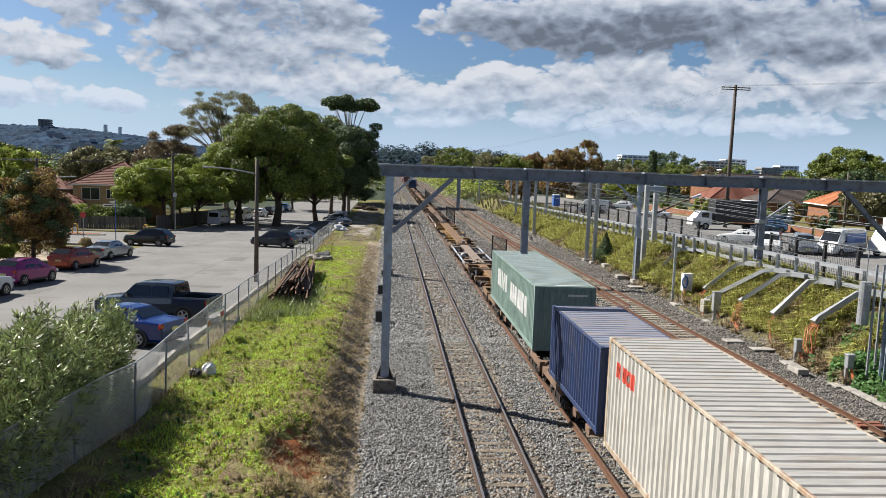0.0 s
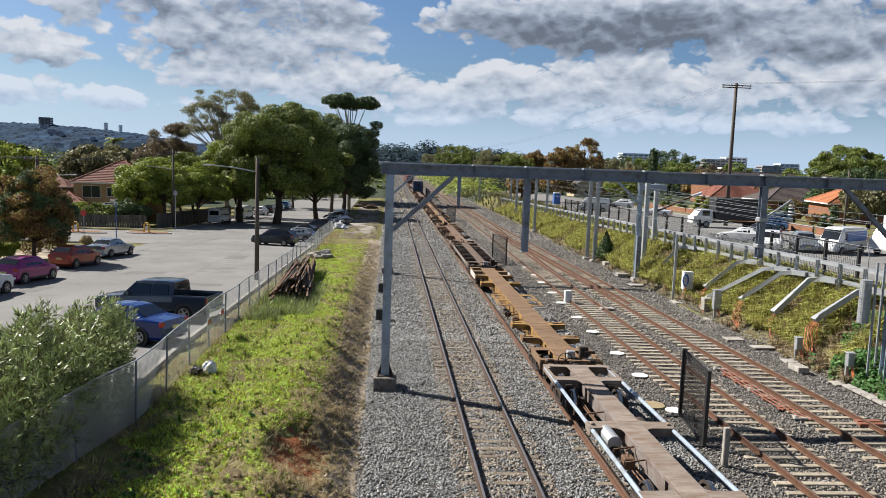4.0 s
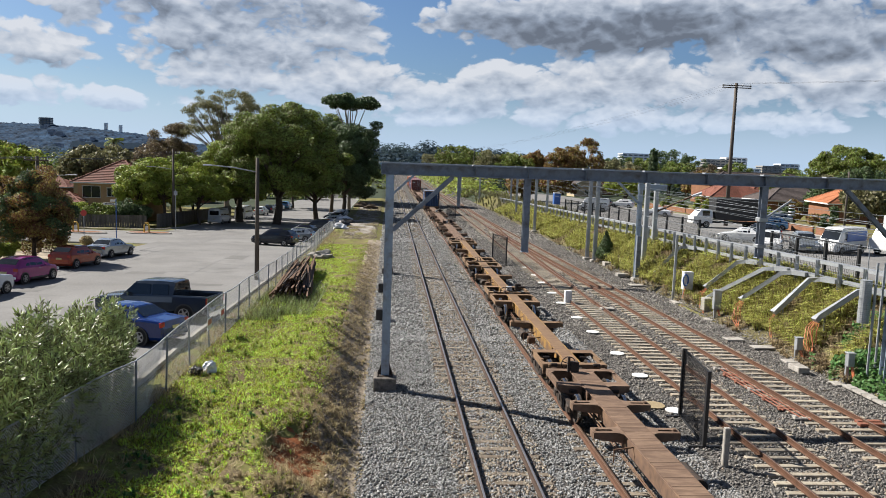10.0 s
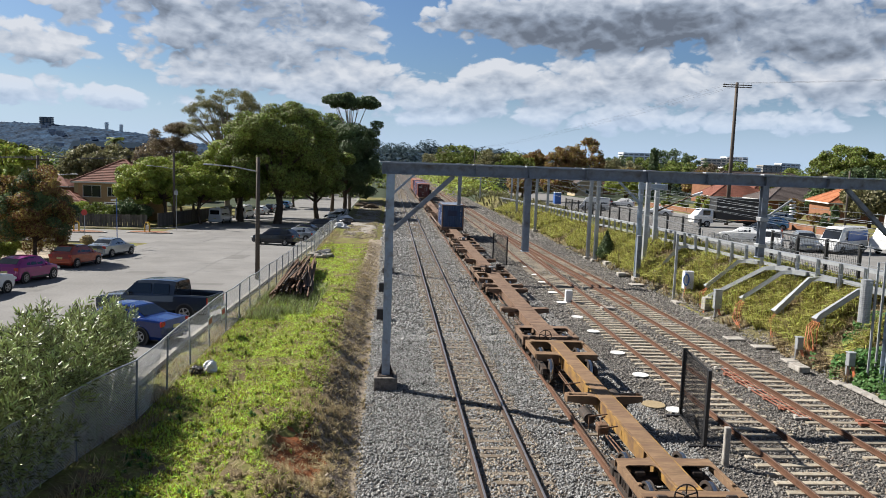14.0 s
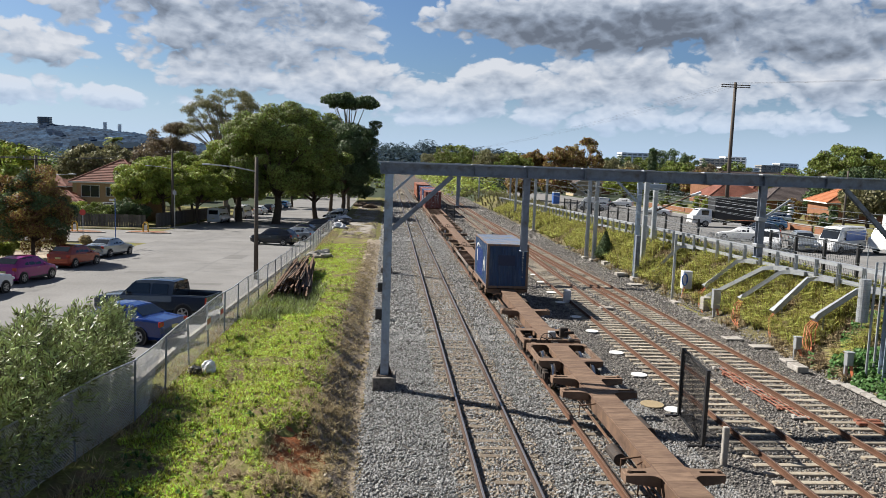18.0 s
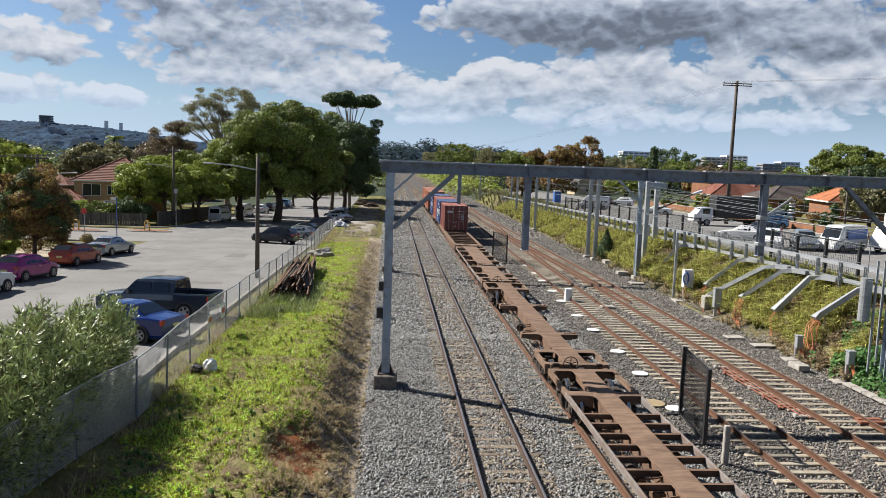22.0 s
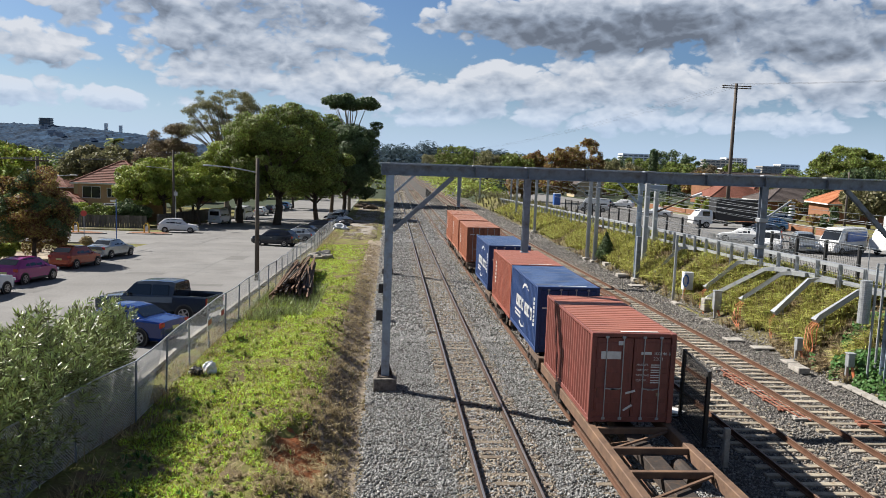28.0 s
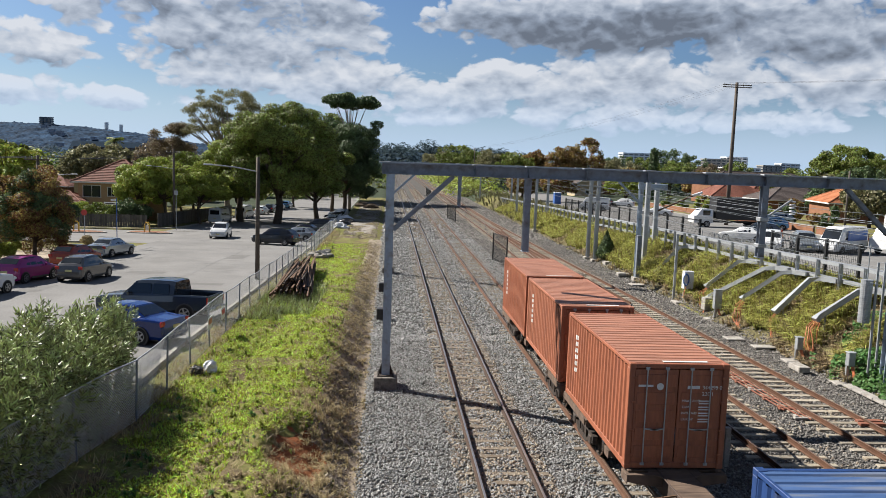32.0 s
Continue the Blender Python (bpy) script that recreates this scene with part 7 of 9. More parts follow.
PC = {k: car_paint(k + "_car_paint", *v) for k, v in {
    "slate": ((0.075, 0.095, 0.125), 0.6), "cobalt": ((0.002, 0.022, 0.14), 0.0), "charcoal": ((0.022, 0.026, 0.036), 0.4), "silver": ((0.42, 0.46, 0.49), 0.6),
    "pink": ((0.30, 0.020, 0.17), 0.2), "red": ((0.34, 0.055, 0.025), 0.3), "white": ((0.74, 0.75, 0.76), 0.0), "black": ((0.012, 0.014, 0.020), 0.3), "grey": ((0.16, 0.155, 0.15), 0.6),
    "sky": ((0.15, 0.33, 0.55), 0.4), "bright_red": ((0.42, 0.02, 0.02), 0.2)}.items()}


def road_pose(x, y, rz):
    """A pose on the sloping street: +y of the car turned rz degrees to the left."""
    slope = Matrix.Rotation(math.atan(-0.036 if 14 < y < 130 and x < -8 else 0), 4, "X")
    return Matrix.Translation((x, y, land(x, y) + 0.032)) @ slope @ Matrix.Rotation(radians(rz), 4, "Z")


def parked(shape, col, label, x, y, rz, name="car", category="car"):
    """x, y: the middle of the car."""
    L = SHAPES[shape][0]
    m = road_pose(x, y, rz)
    return car(shape, PC[col], label, m @ Matrix.Translation((0, -L / 2, 0)), name, category)


ute(PC["slate"], "slate grey double-cab pickup parked by the fence", road_pose(-13.55, 34.2, 80) @ Matrix.Translation((0, -2.62, 0)))
parked("sedan", "cobalt", "glossy blue sedan parked behind a shrub", -13.5, 29.4, 70)
parked("suv", "charcoal", "dark charcoal hatchback parked across the kerb", -14.7, 76.3, 72)
parked("hatch", "silver", "silver hatchback parked by the fence", -13.2, 82.5, 72)
parked("sedan", "charcoal", "dark sedan parked by the fence", -13.4, 90.5, 72)
parked("suv", "black", "black car parked under a tree", -12.6, 100, 72)
parked("sedan", "bright_red", "red car parked under a tree", -12.3, 107, 72)
parked("hatch", "white", "white car parked further along the street", -12.3, 120, 72)
parked("sedan", "charcoal", "dark car parked further along the street", -12.5, 135, 72)
parked("suv", "silver", "silver car parked further along the street", -12.5, 143, 72)
parked("hatch", "pink", "magenta hatchback parked at the kerb", -24.55, 45.4, -10)
parked("hatch", "red", "burnt red hatchback parked at the kerb", -25.0, 53.6, -10)
parked("sedan", "silver", "pale silver sedan parked at the kerb", -25.4, 61.2, -10)
parked("suv", "white", "white car parked at the kerb", -24.3, 39.0, -10)
parked("van", "white", "white passenger van parked under trees", -28.5, 114.2, -6, "van", "van")
parked("van", "white", "white delivery van parked under trees", -28.1, 131, -6, "van", "van")
parked("suv", "white", "white car parked under trees", -27.7, 146, -6)
parked("suv", "charcoal", "dark car parked under trees", -27.4, 155, -6)
parked("hatch", "white", "white hatchback parked under trees", -27.2, 166, -6)
parked("suv", "sky", "blue car parked under trees", -27.0, 176, -6)

# cars that drive by
dark_car = parked("suv", "black", "black car driving round the corner", -26.4, 74.2, 90)
white_car = parked("suv", "white", "white car waiting and turning at the corner", -28.4, 92.4, -85)
grey_car = parked("hatch", "grey", "grey hatchback driving up the street", -21.7, 46.6, -5)


def drive(ob, L, rows):
    """Rows: seconds, middle x and y, heading turned left from +y in degrees."""
    walk(ob, [(t, road_pose(x, y, rz) @ Matrix.Translation((0, -L / 2, 0))) for t, x, y, rz in rows])


# ---- street furniture on the low side ----


def kerb_strip(name, pts, w, h, label, fill=None):
    """A raised kerb along points on the street."""
    ms = Mesh()
    P = [Vector((x, y, land(x, y) + 0.03)) for x, y in pts]
    for a, b in zip(P, P[1:]):
        ms.beam(a + Vector((0, 0, h / 2 - 0.05)), b + Vector((0, 0, h / 2 - 0.05)), w, h + 0.1)
    return setting(name, ms, M["concrete"], label, "kerb")


SY = steps(14, 118, 52)
kerb_strip("kerb", [(-10.95, y) for y in SY], 0.16, 0.12, "pale concrete kerb along the wire fence")
kerb_strip("kerb", [(-26.4, y) for y in steps(8, 67, 24)], 0.18, 0.13, "concrete kerb beside parked cars")
kerb_strip("kerb", [(-26.4, 67), (-26.9, 70), (-28.5, 72), (-32, 73), (-60, 74)], 0.18, 0.13, "concrete kerb round the corner")
kerb_strip("kerb", [(-60, 92.5), (-34, 94.5), (-31.5, 96.5), (-30.6, 100), (-30.2, 118), (-29.6, 180)], 0.18, 0.13, "concrete kerb under the street trees")
side_road = setting("side_road", sheet(steps(-90, -26.3, 40), steps(74.2, 92.4, 12), lambda x, y: land(x, y) + 0.022), M["asphalt"], "asphalt side street at the corner", "road", True)
verge = setting("verge", sheet(steps(-33, -26.5, 8), steps(10, 66, 30), lambda x, y: land(x, y) + 0.10), M["dirt"], "bare earth verge with leaf litter", "verge", True)


def island(x, y, rx, ry):
    n = 24
    z = land(x, y)
    ms = Mesh().loft([[(x + rx * f * math.cos(a), y + ry * f * math.sin(a), z + h + 0.02) for a in (2 * math.pi * j / n for j in range(n))] for f, h in ((1.0, -0.05), (1.0, 0.12), (0.96, 0.15))])
    ob = thing("traffic_island", "raised concrete traffic island with red paving", "traffic island", kind="structure")
    part("kerb_ring", ms, M["concrete"], ob)
    part("paving", Mesh().loft([[(x + rx * f * math.cos(a), y + ry * f * math.sin(a), z + 0.02 + h) for a in (2 * math.pi * j / n for j in range(n))] for f, h in ((0.88, 0.14), (0.88, 0.16))]), M["brick"], ob)


island(-30.8, 88.2, 2.6, 1.0)
island(-38.5, 86.5, 3.6, 1.0)


def bollard(x, y):
    z = land(x, y) + 0.15
    t = thing("yellow_bollard", "yellow hooped traffic bollard on a raised island", "bollard", pose(x, y, z))
    part("hoop", Mesh().tube([(-0.28, 0, 0), (-0.28, 0, 0.85), (-0.15, 0, 1.08), (0.15, 0, 1.08), (0.28, 0, 0.85), (0.28, 0, 0)], 0.08, 8), M["yellow"], t)
    part("panel", Mesh().cbox(0, 0, 0.5, 0.34, 0.04, 0.5, 0.02), M["white_paint"], t)


bollard(-31.0, 88.0)
bollard(-38.2, 86.3)


def sign_post(x, y, h, kind, label, rz=0, pm="galv"):
    t = thing(kind, label, "sign", pose(x, y, land(x, y) + 0.05, 0, 0, rz))
    part("pole", Mesh().tube([(0, 0, 0), (0, 0, h)], 0.04, 8), M[pm], t)
    return t


s = sign_post(-35.8, 82.5, 2.6, "stop_sign", "red octagonal sign on a grey pole", 0)
part("face", Mesh().prism([(0.34 * math.cos(radians(22.5 + 45 * k)), 2.4 + 0.34 * math.sin(radians(22.5 + 45 * k))) for k in range(8)], "y", -0.06, -0.04), M["red_paint"], s)
s = sign_post(-43.5, 94.5, 2.9, "stop_sign", "red round sign on a grey pole", 0)
part("face", Mesh().prism([(0.34 * math.cos(radians(22.5 + 45 * k)), 2.8 + 0.34 * math.sin(radians(22.5 + 45 * k))) for k in range(8)], "y", -0.06, -0.04), M["red_paint"], s)
s = sign_post(-27.6, 68.8, 4.4, "street_name_sign", "white street name blades on a blue pole", 0, "blue_paint")
part("blade", Mesh().cbox(-0.55, 0, 3.9, 1.05, 0.04, 0.20, 0.01), M["white_paint"], s)
part("blade", Mesh().cbox(-0.25, 0.02, 4.2, 0.5, 0.04, 0.18, 0.01), M["white_paint"], s)
part("lettering", Mesh().box(-0.55, -0.024, 3.9, 0.8, 0.006, 0.09), M["black"], s, "unreadable dark lettering")
s = sign_post(-29.6, 94.8, 5.0, "street_sign", "grey metal parking sign on a pole", 0)
part("face", Mesh().cbox(0, -0.05, 4.6, 0.45, 0.02, 0.5, 0.01), M["galv"], s)


def power_pole(x, y, z, h, label, r=0.17, arms=((0.3, 2.2),), lamp=None, mat_name="timber_pole", turn=0):
    t = thing("power_pole", label, "pole", pose(x, y, z, 0, 0, turn))
    part("shaft", Mesh().tube([(0, 0, -0.3), (0, 0, h * 0.5), (0, 0, h)], r, 12, r * 0.72), M[mat_name], t, smooth=True)
    for d, w in arms:
        part("crossarm", Mesh().cbox(0, -0.16, h - d, w, 0.10, 0.12, 0.01), M[mat_name], t)
        for k in (-0.46, -0.2, 0.2, 0.46):
            part("insulator", Mesh().tube([(w * k, -0.16, h - d + 0.06), (w * k, -0.16, h - d + 0.26)], 0.05, 8, 0.03), M["plastic_white"], t)
    if lamp:
        lx, ly, lz, dz = lamp
        part("lamp_arm", Mesh().tube([(0, 0, lz), (lx * 0.5, ly * 0.5, lz + dz * 0.7), (lx, ly, lz + dz)], 0.035, 8), M["galv"], t)
        part("lamp_head", Mesh().cbox(lx * 1.06, ly * 1.06, lz + dz, 0.55, 0.22, 0.10, 0.03), M["galv"], t, "grey street lamp head")
    return t


power_pole(-11.65, 48.3, 0.5, 7.65, "weathered timber pole with a street lamp arm", 0.15, (), (-2.9, 0.0, 6.75, 0.35))
power_pole(-31.6, 101.0, -1.4, 10.2, "weathered timber power pole under street trees", 0.18, ((0.5, 1.8),), (-3.0, 0.0, 7.6, 0.3))
power_pole(-31.5, 62.6, 0.0, 7.7, "timber power pole with a crossarm and street lamp", 0.17, ((0.35, 1.9), (1.3, 1.5)), (2.4, 0.6, 5.9, 0.35))
power_pole(41.4, 96.6, 1.2, 18.7, "tall dark timber power pole with a crossarm", 0.27, ((0.35, 3.9), (0.62, 3.9)))
power_pole(24.5, 250, -1, 14.5, "distant timber power pole", 0.16, ((0.4, 2.6),))
power_pole(50.5, 85.0, 1.3, 7.6, "brown timber pole in front of houses", 0.15, ())


def wire(pts, r, sag, label, m="wire"):
    ms = Mesh()
    for a, b in zip(pts, pts[1:]):
        a, b = Vector(a), Vector(b)
        ms.tube([a.lerp(b, i / 12) - Vector((0, 0, sag * 4 * (i / 12) * (1 - i / 12))) for i in range(13)], r, 5)
    return tagged(new("overhead_wire", ms.data("overhead_wire", M[m])), label, "wire", group="overhead wires")


for dx in (-1.1, -0.5, 0.5, 1.1):
    wire([(-31.5 + dx, 62.6, 7.6), (-31.6 + dx, 101, 8.6)], 0.012, 0.5, "thin dark power line between poles")
    wire([(-31.5 + dx, 62.6, 7.6), (-31.5 + dx, 15, 8.6)], 0.012, 0.5, "thin dark power line between poles")
for dx in (-1.2, -0.55, 0.55, 1.2):
    wire([(41.4 + dx, 96.4, 19.8), (100 + dx, 60, 22.5)], 0.005, 0.8, "thin power line to the tall pole")
    wire([(41.4 + dx, 96.4, 19.8), (24.5 + dx, 250, 13.4)], 0.007, 1.2, "thin power line to the tall pole")

# ---- wire fence along the strip ----
fence = thing("chain_link_fence", "sagging galvanised chain link fence on steel posts", "fence")


def fence_at(y):
    x = -9.95 - 0.16 * max(0.0, 20 - y) - 0.35 * smooth(60, 100, y) + 0.12 * math.sin(y * 0.31) * smooth(40, 60, y)
    return x, land(x, y)


FH = 1.72
y = 9.0
while y < 128:
    x, z = fence_at(y)
    tilt = 0.05 * math.sin(y * 1.7)
    # greyer than the galvanised rail, to paint in the posts' shaded side
    part("post", Mesh().tube([(x, y, z - 0.2), (x + tilt, y + tilt, z + FH)], 0.03, 8), M["grey_steel"], fence, "post in grey darkened for its shaded side")
    y += 2.75
top = Mesh()
ys = steps(9, 127, 118)
top.tube([(fence_at(v)[0], v, fence_at(v)[1] + FH - 0.02 + 0.03 * math.sin(v * 1.1)) for v in ys], 0.022, 6)
part("top_rail", top, M["galv"], fence)
part("bottom_wire", Mesh().tube([(fence_at(v)[0], v, fence_at(v)[1] + 0.06) for v in ys], 0.008, 4), M["galv"], fence)
ms = Mesh()
v = 9.0
while v < 127:
    step = 0.075 if v < 34 else 0.12
    # near wires are drawn thicker so the mesh reads brighter there
    gauge = 0.0070 if v < 21 else 0.0024 if v < 34 else 0.0034
    for s in (-1, 1):
        a, b = v, v + s * (FH - 0.1)
        if 9 <= b <= 127:
            pts = []
            for i in range(3):
                q = a + (b - a) * i / 2
                x, z = fence_at(q)
                pts.append((x, q, z + 0.06 + (FH - 0.1) * i / 2))
            ms.beam(pts[0], pts[1], gauge); ms.beam(pts[1], pts[2], gauge)
    v += step
part("wire_mesh", ms, M["fence_wire"], fence, "galvanised diamond wire mesh")
for yy, c in ((30.4, "red_paint"), (28.2, "orange_pipe")):
    sg = thing("fence_sign", "small red and white sign tied to a wire fence", "sign", pose(fence_at(yy)[0] + 0.03, yy, street_z(yy) + 0.9))
    part("face", Mesh().cbox(0, 0, 0, 0.02, 0.62, 0.45, 0.004), M["white_paint"], sg)
    part("lettering", Mesh().box(0.014, 0, 0.06, 0.006, 0.5, 0.2), M[c], sg, "unreadable red lettering")

# scrap heap, bag and litter
rngp = random.Random(8)
heap_ob = thing("scrap_heap", "heap of rusty rails and timbers among weeds", "scrap heap")
for i in range(95):
    x0 = -9.6 + rngp.random() * 2.2
    y0 = 39.2 + rngp.random() * 3.0
    L = rngp.uniform(7, 14)
    z0 = land(x0, y0) + 0.06 + rngp.random() * 1.25 * (1 - abs(x0 + 8.5) / 1.35)
    x1 = -9.0 + (x0 + 8.5) * 0.5 + rngp.uniform(-0.3, 0.3)
    part("rusty_rail", Mesh().beam((x0, y0, z0), (x1, y0 + L, land(x1, y0 + L) + 0.15 + rngp.random() * 0.9), rngp.uniform(0.05, 0.10), rngp.uniform(0.06, 0.13)), M["rust_steel"] if i % 3 else M["dark_steel"], heap_ob)


def lump(name, x, y, z, rx, ry, rz, material, label, category, seed=1, k=0.25):
    bm = bmesh.new()
    bmesh.ops.create_icosphere(bm, subdivisions=3, radius=1)
    for q in bm.verts:
        f = 1 + k * noise.noise(q.co * 1.7 + Vector((seed * 3.1, 0, 0))) + 0.4 * k * noise.noise(q.co * 5 + Vector((0, seed, 0)))
        q.co = Vector((q.co.x * rx * f, q.co.y * ry * f, max(-0.6, q.co.z) * rz * f))
    me = bpy.data.meshes.new(name)
    bm.to_mesh(me); bm.free()
    me.materials.append(material)
    ob = new(name, me)
    ob.matrix_basis = pose(x, y, z)
    return tagged(ob, label, category)


lump("rubbish_bag", -9.15, 24.9, ground_z(-9.15, 24.9) + 0.16, 0.24, 0.22, 0.24, M["plastic_white"], "knotted white plastic rubbish bag on the grass", "rubbish bag", 2, 0.4)
lump("rubbish_bag", -9.55, 24.7, ground_z(-9.55, 24.7) + 0.10, 0.24, 0.18, 0.16, M["black"], "torn black rubbish bag on the grass", "rubbish bag", 5, 0.5)
for i, (x, y, mm, lab) in enumerate([(-9.2, 92, "plastic_white", "pile of white rubbish by the fence"), (-9.0, 97, "black", "pile of dark rubbish by the fence"), (-8.6, 101, "old_timber", "pile of brown rubbish by the fence"), (-9.4, 105, "plastic_white", "pile of pale rubbish by the fence"), (-8.9, 64, "concrete", "broken grey concrete lump on the grass"), (-6.6, 132, "bark", "mound of dark earth by the gravel"), (-8.2, 136, "bark", "mound of dark earth by the gravel")]):
    lump("rubbish" if i < 4 else "earth_mound", x, y, ground_z(x, y) + 0.15, 0.9 + 0.3 * (i > 4), 0.7, 0.45 + 0.25 * (i > 4), M[mm], lab, "rubbish" if i < 4 else "mound", 11 + i, 0.6)
gravel = setting("gravel_yard", sheet(steps(-8.9, -4.7, 40), steps(80, 150, 160), lambda x, y: land(x, y) + 0.01 + wobble(x, y, 0.45, 0.16) - 0.10 * smooth(1.2, 2.1, abs(x + 6.8)) - 0.10 * smooth(90, 80, y)), M["gravel"], "patch of grey gravel beside the line", "ground", True)
setting("clay_cut", sheet(steps(-6.5, -4.6, 28), steps(16.8, 21.6, 46), lambda x, y: ground_z(x, y) + 0.03 + wobble(x, y, 3, 0.04) - 0.14 * (1 - math.exp(-((x + 5.5) / 0.78) ** 4 - ((y - 19.1) / 1.6) ** 4) * 1.6)), M["clay"], "raw orange clay where the bank has slipped", "ground", True)
setting("dirt_edge", sheet(steps(-5.35, -4.0, 18), steps(8, 80, 240), lambda x, y: ground_z(x, y) + 0.025 + wobble(x, y, 2.0, 0.05)), M["dirt"], "strip of dry earth at the foot of the bank", "ground", True)

# tar seams and repairs in the asphalt
rg = random.Random(31)


def road_top(x, y):
    return land(x, y) + 0.035


for k in range(8):
    x, y = rg.uniform(-25, -12.5), rg.uniform(30, 90)
    along = k < 4
    pts = []
    for i in range(14):
        pts.append((x + (0.10 * math.sin(i * 1.3 + k) if along else i * 0.55 * (1 if x < -18 else -1)), y + (i * 2.6 if along else 0.25 * math.sin(i * 0.9 + k))))
    ms = Mesh()
    w = 0.035 + 0.03 * rg.random()
    dx, dy = (w, 0) if along else (0, w * 1.6)
    pts = [p for p in pts if -26.2 < p[0] < -11.2]
    n = len(pts)
    ms.add([(px + s * dx, py + s * dy, road_top(px, py)) for px, py in pts for s in (-1, 1)], [(2 * i, 2 * i + 1, 2 * i + 3, 2 * i + 2) for i in range(n - 1)])
    setting("tar_seam", ms, M["tar"], "dark tar sealed crack in the asphalt", "road", True)
for x, y, w, d in ((-20.5, 50, 2.4, 1.3), (-16.5, 61, 1.5, 3.2), (-23.2, 41, 1.2, 2.6), (-15.2, 45, 2.0, 0.9)):
    setting("road_patch", sheet(steps(x, x + w, 4), steps(y, y + d, 4), lambda a, b: land(a, b) + 0.036), M["patch"], "darker rectangular repair in the asphalt", "road", True)

# ---- the bank and its cable route ----
setting("bank", sheet(steps(15.3, 21.0, 40), [y for y in YS if 8 < y < 150], lambda x, y: ground_z(x, y) + 0.02 + wobble(x, y, 2.4, 0.05)), M["bank"], "brown earth bank under rough grass", "bank", True)
TX = 19.0


def tray_z(y):
    return 4.02 - 0.0195 * (y - 32)


route = thing("cable_route", "galvanised elevated cable trough on steel posts along the bank", "cable trough", kind="")
y = 27.0
while y < 150:
    z = tray_z(y)
    g = land(TX, y) - 0.3
    part("post", rolled((TX - 0.27, y, g), (TX - 0.27, y, z + 0.02), 0.15, 0.15, 0.016, (0, 1, 0)), M["galv"], route)
    y += 1.95
y = 25.0
while y < 150:
    a, b = y, min(y + 5.85, 150)
    for dz, w in ((0.0, 0.36), (-0.78, 0.26)):
        za, zb = tray_z(a) + dz, tray_z(b) + dz
        ms = Mesh().beam((TX - 0.05, a + 0.01, za), (TX - 0.05, b - 0.01, zb), w, 0.03)
        for s in (-1, 1):
            ms.beam((TX - 0.05 + s * w / 2, a + 0.01, za - 0.07), (TX - 0.05 + s * w / 2, b - 0.01, zb - 0.07), 0.02, 0.17)
        part("tray" if dz == 0 else "lower_tray", ms, M["galv"], route)
    y += 5.85


def duct(y0, foot_x, foot_y, foot_z, cables=5, sweep=-1.3):
    """A curved steel duct from the trough down the bank, with orange conduits from its mouth."""
    t = thing("cable_duct", "curved galvanised duct running down the grassy bank", "cable duct", group="cable ducts")
    z0 = tray_z(y0) - 0.86
    pts = [Vector((TX - 0.2, y0 + sweep, z0 + 0.02)), Vector((TX - 0.5, y0 + 0.35 * sweep, z0)), Vector((TX - 0.9, y0, z0 - 0.1)), Vector((foot_x + 0.25, foot_y, foot_z + 0.30)), Vector((foot_x, foot_y, foot_z + 0.08))]
    ms = Mesh()
    rings = []
    for i, p in enumerate(pts):
        d = (pts[min(i + 1, 4)] - pts[max(i - 1, 0)]).normalized()
        s = d.cross(Vector((0, 0, 1))).normalized()
        u = s.cross(d)
        rings.append([p + s * i_ * 0.21 + u * j_ * 0.11 for i_, j_ in ((-1, -1), (1, -1), (1, 1), (-1, 1))])
    ms.loft(rings)
    part("duct", ms, M["galv"], t)
    part("support", Mesh().beam((foot_x + 0.5, foot_y, foot_z - 0.6), (foot_x + 0.5, foot_y, foot_z + 0.28), 0.06), M["galv"], t)
    rg = random.Random(y0)
    for k in range(cables):
        d = (k - cables / 2) * 0.11
        part("conduit", Mesh().tube([(foot_x + 0.05, foot_y + d, foot_z), (foot_x - 0.25 - 0.15 * rg.random(), foot_y - 0.2 + d * 1.5, foot_z - 0.25), (foot_x - 0.5 - d, foot_y - 0.5 - rg.random() * 0.3, max(foot_z - 0.9, -0.1)), (foot_x - 0.7, foot_y - 1.0 - rg.random() * 0.6, -0.12)], 0.022, 7), M["orange_pipe"], t)
    return t


duct(53.5, 16.5, 54.3, 0.45, 2)
duct(44.2, 16.5, 45.0, 1.0, 3)
duct(40.8, 16.2, 44.0, 0.40, 2)
duct(39.0, 16.5, 40.2, 1.10, 5)
duct(36.3, 16.5, 36.6, 1.10, 2)
duct(32.3, 16.5, 32.9, 1.48, 6)


def mast(x, y, z, h, label, w=0.26, box=False, mm="galv"):
    t = thing("overhead_mast", label, "mast", pose(x, y, z), group="overhead line masts")
    part("footing", Mesh().cbox(0, 0, 0.02, 0.7, 0.7, 0.30, 0.03), M["concrete"], t)
    part("shaft", rolled((0, 0, 0.15), (0, 0, h), w, w, 0.022, (0, 1, 0)) if not box else Mesh().cbox(0, 0, h / 2, w, w, h, 0.02), M[mm], t)
    return t


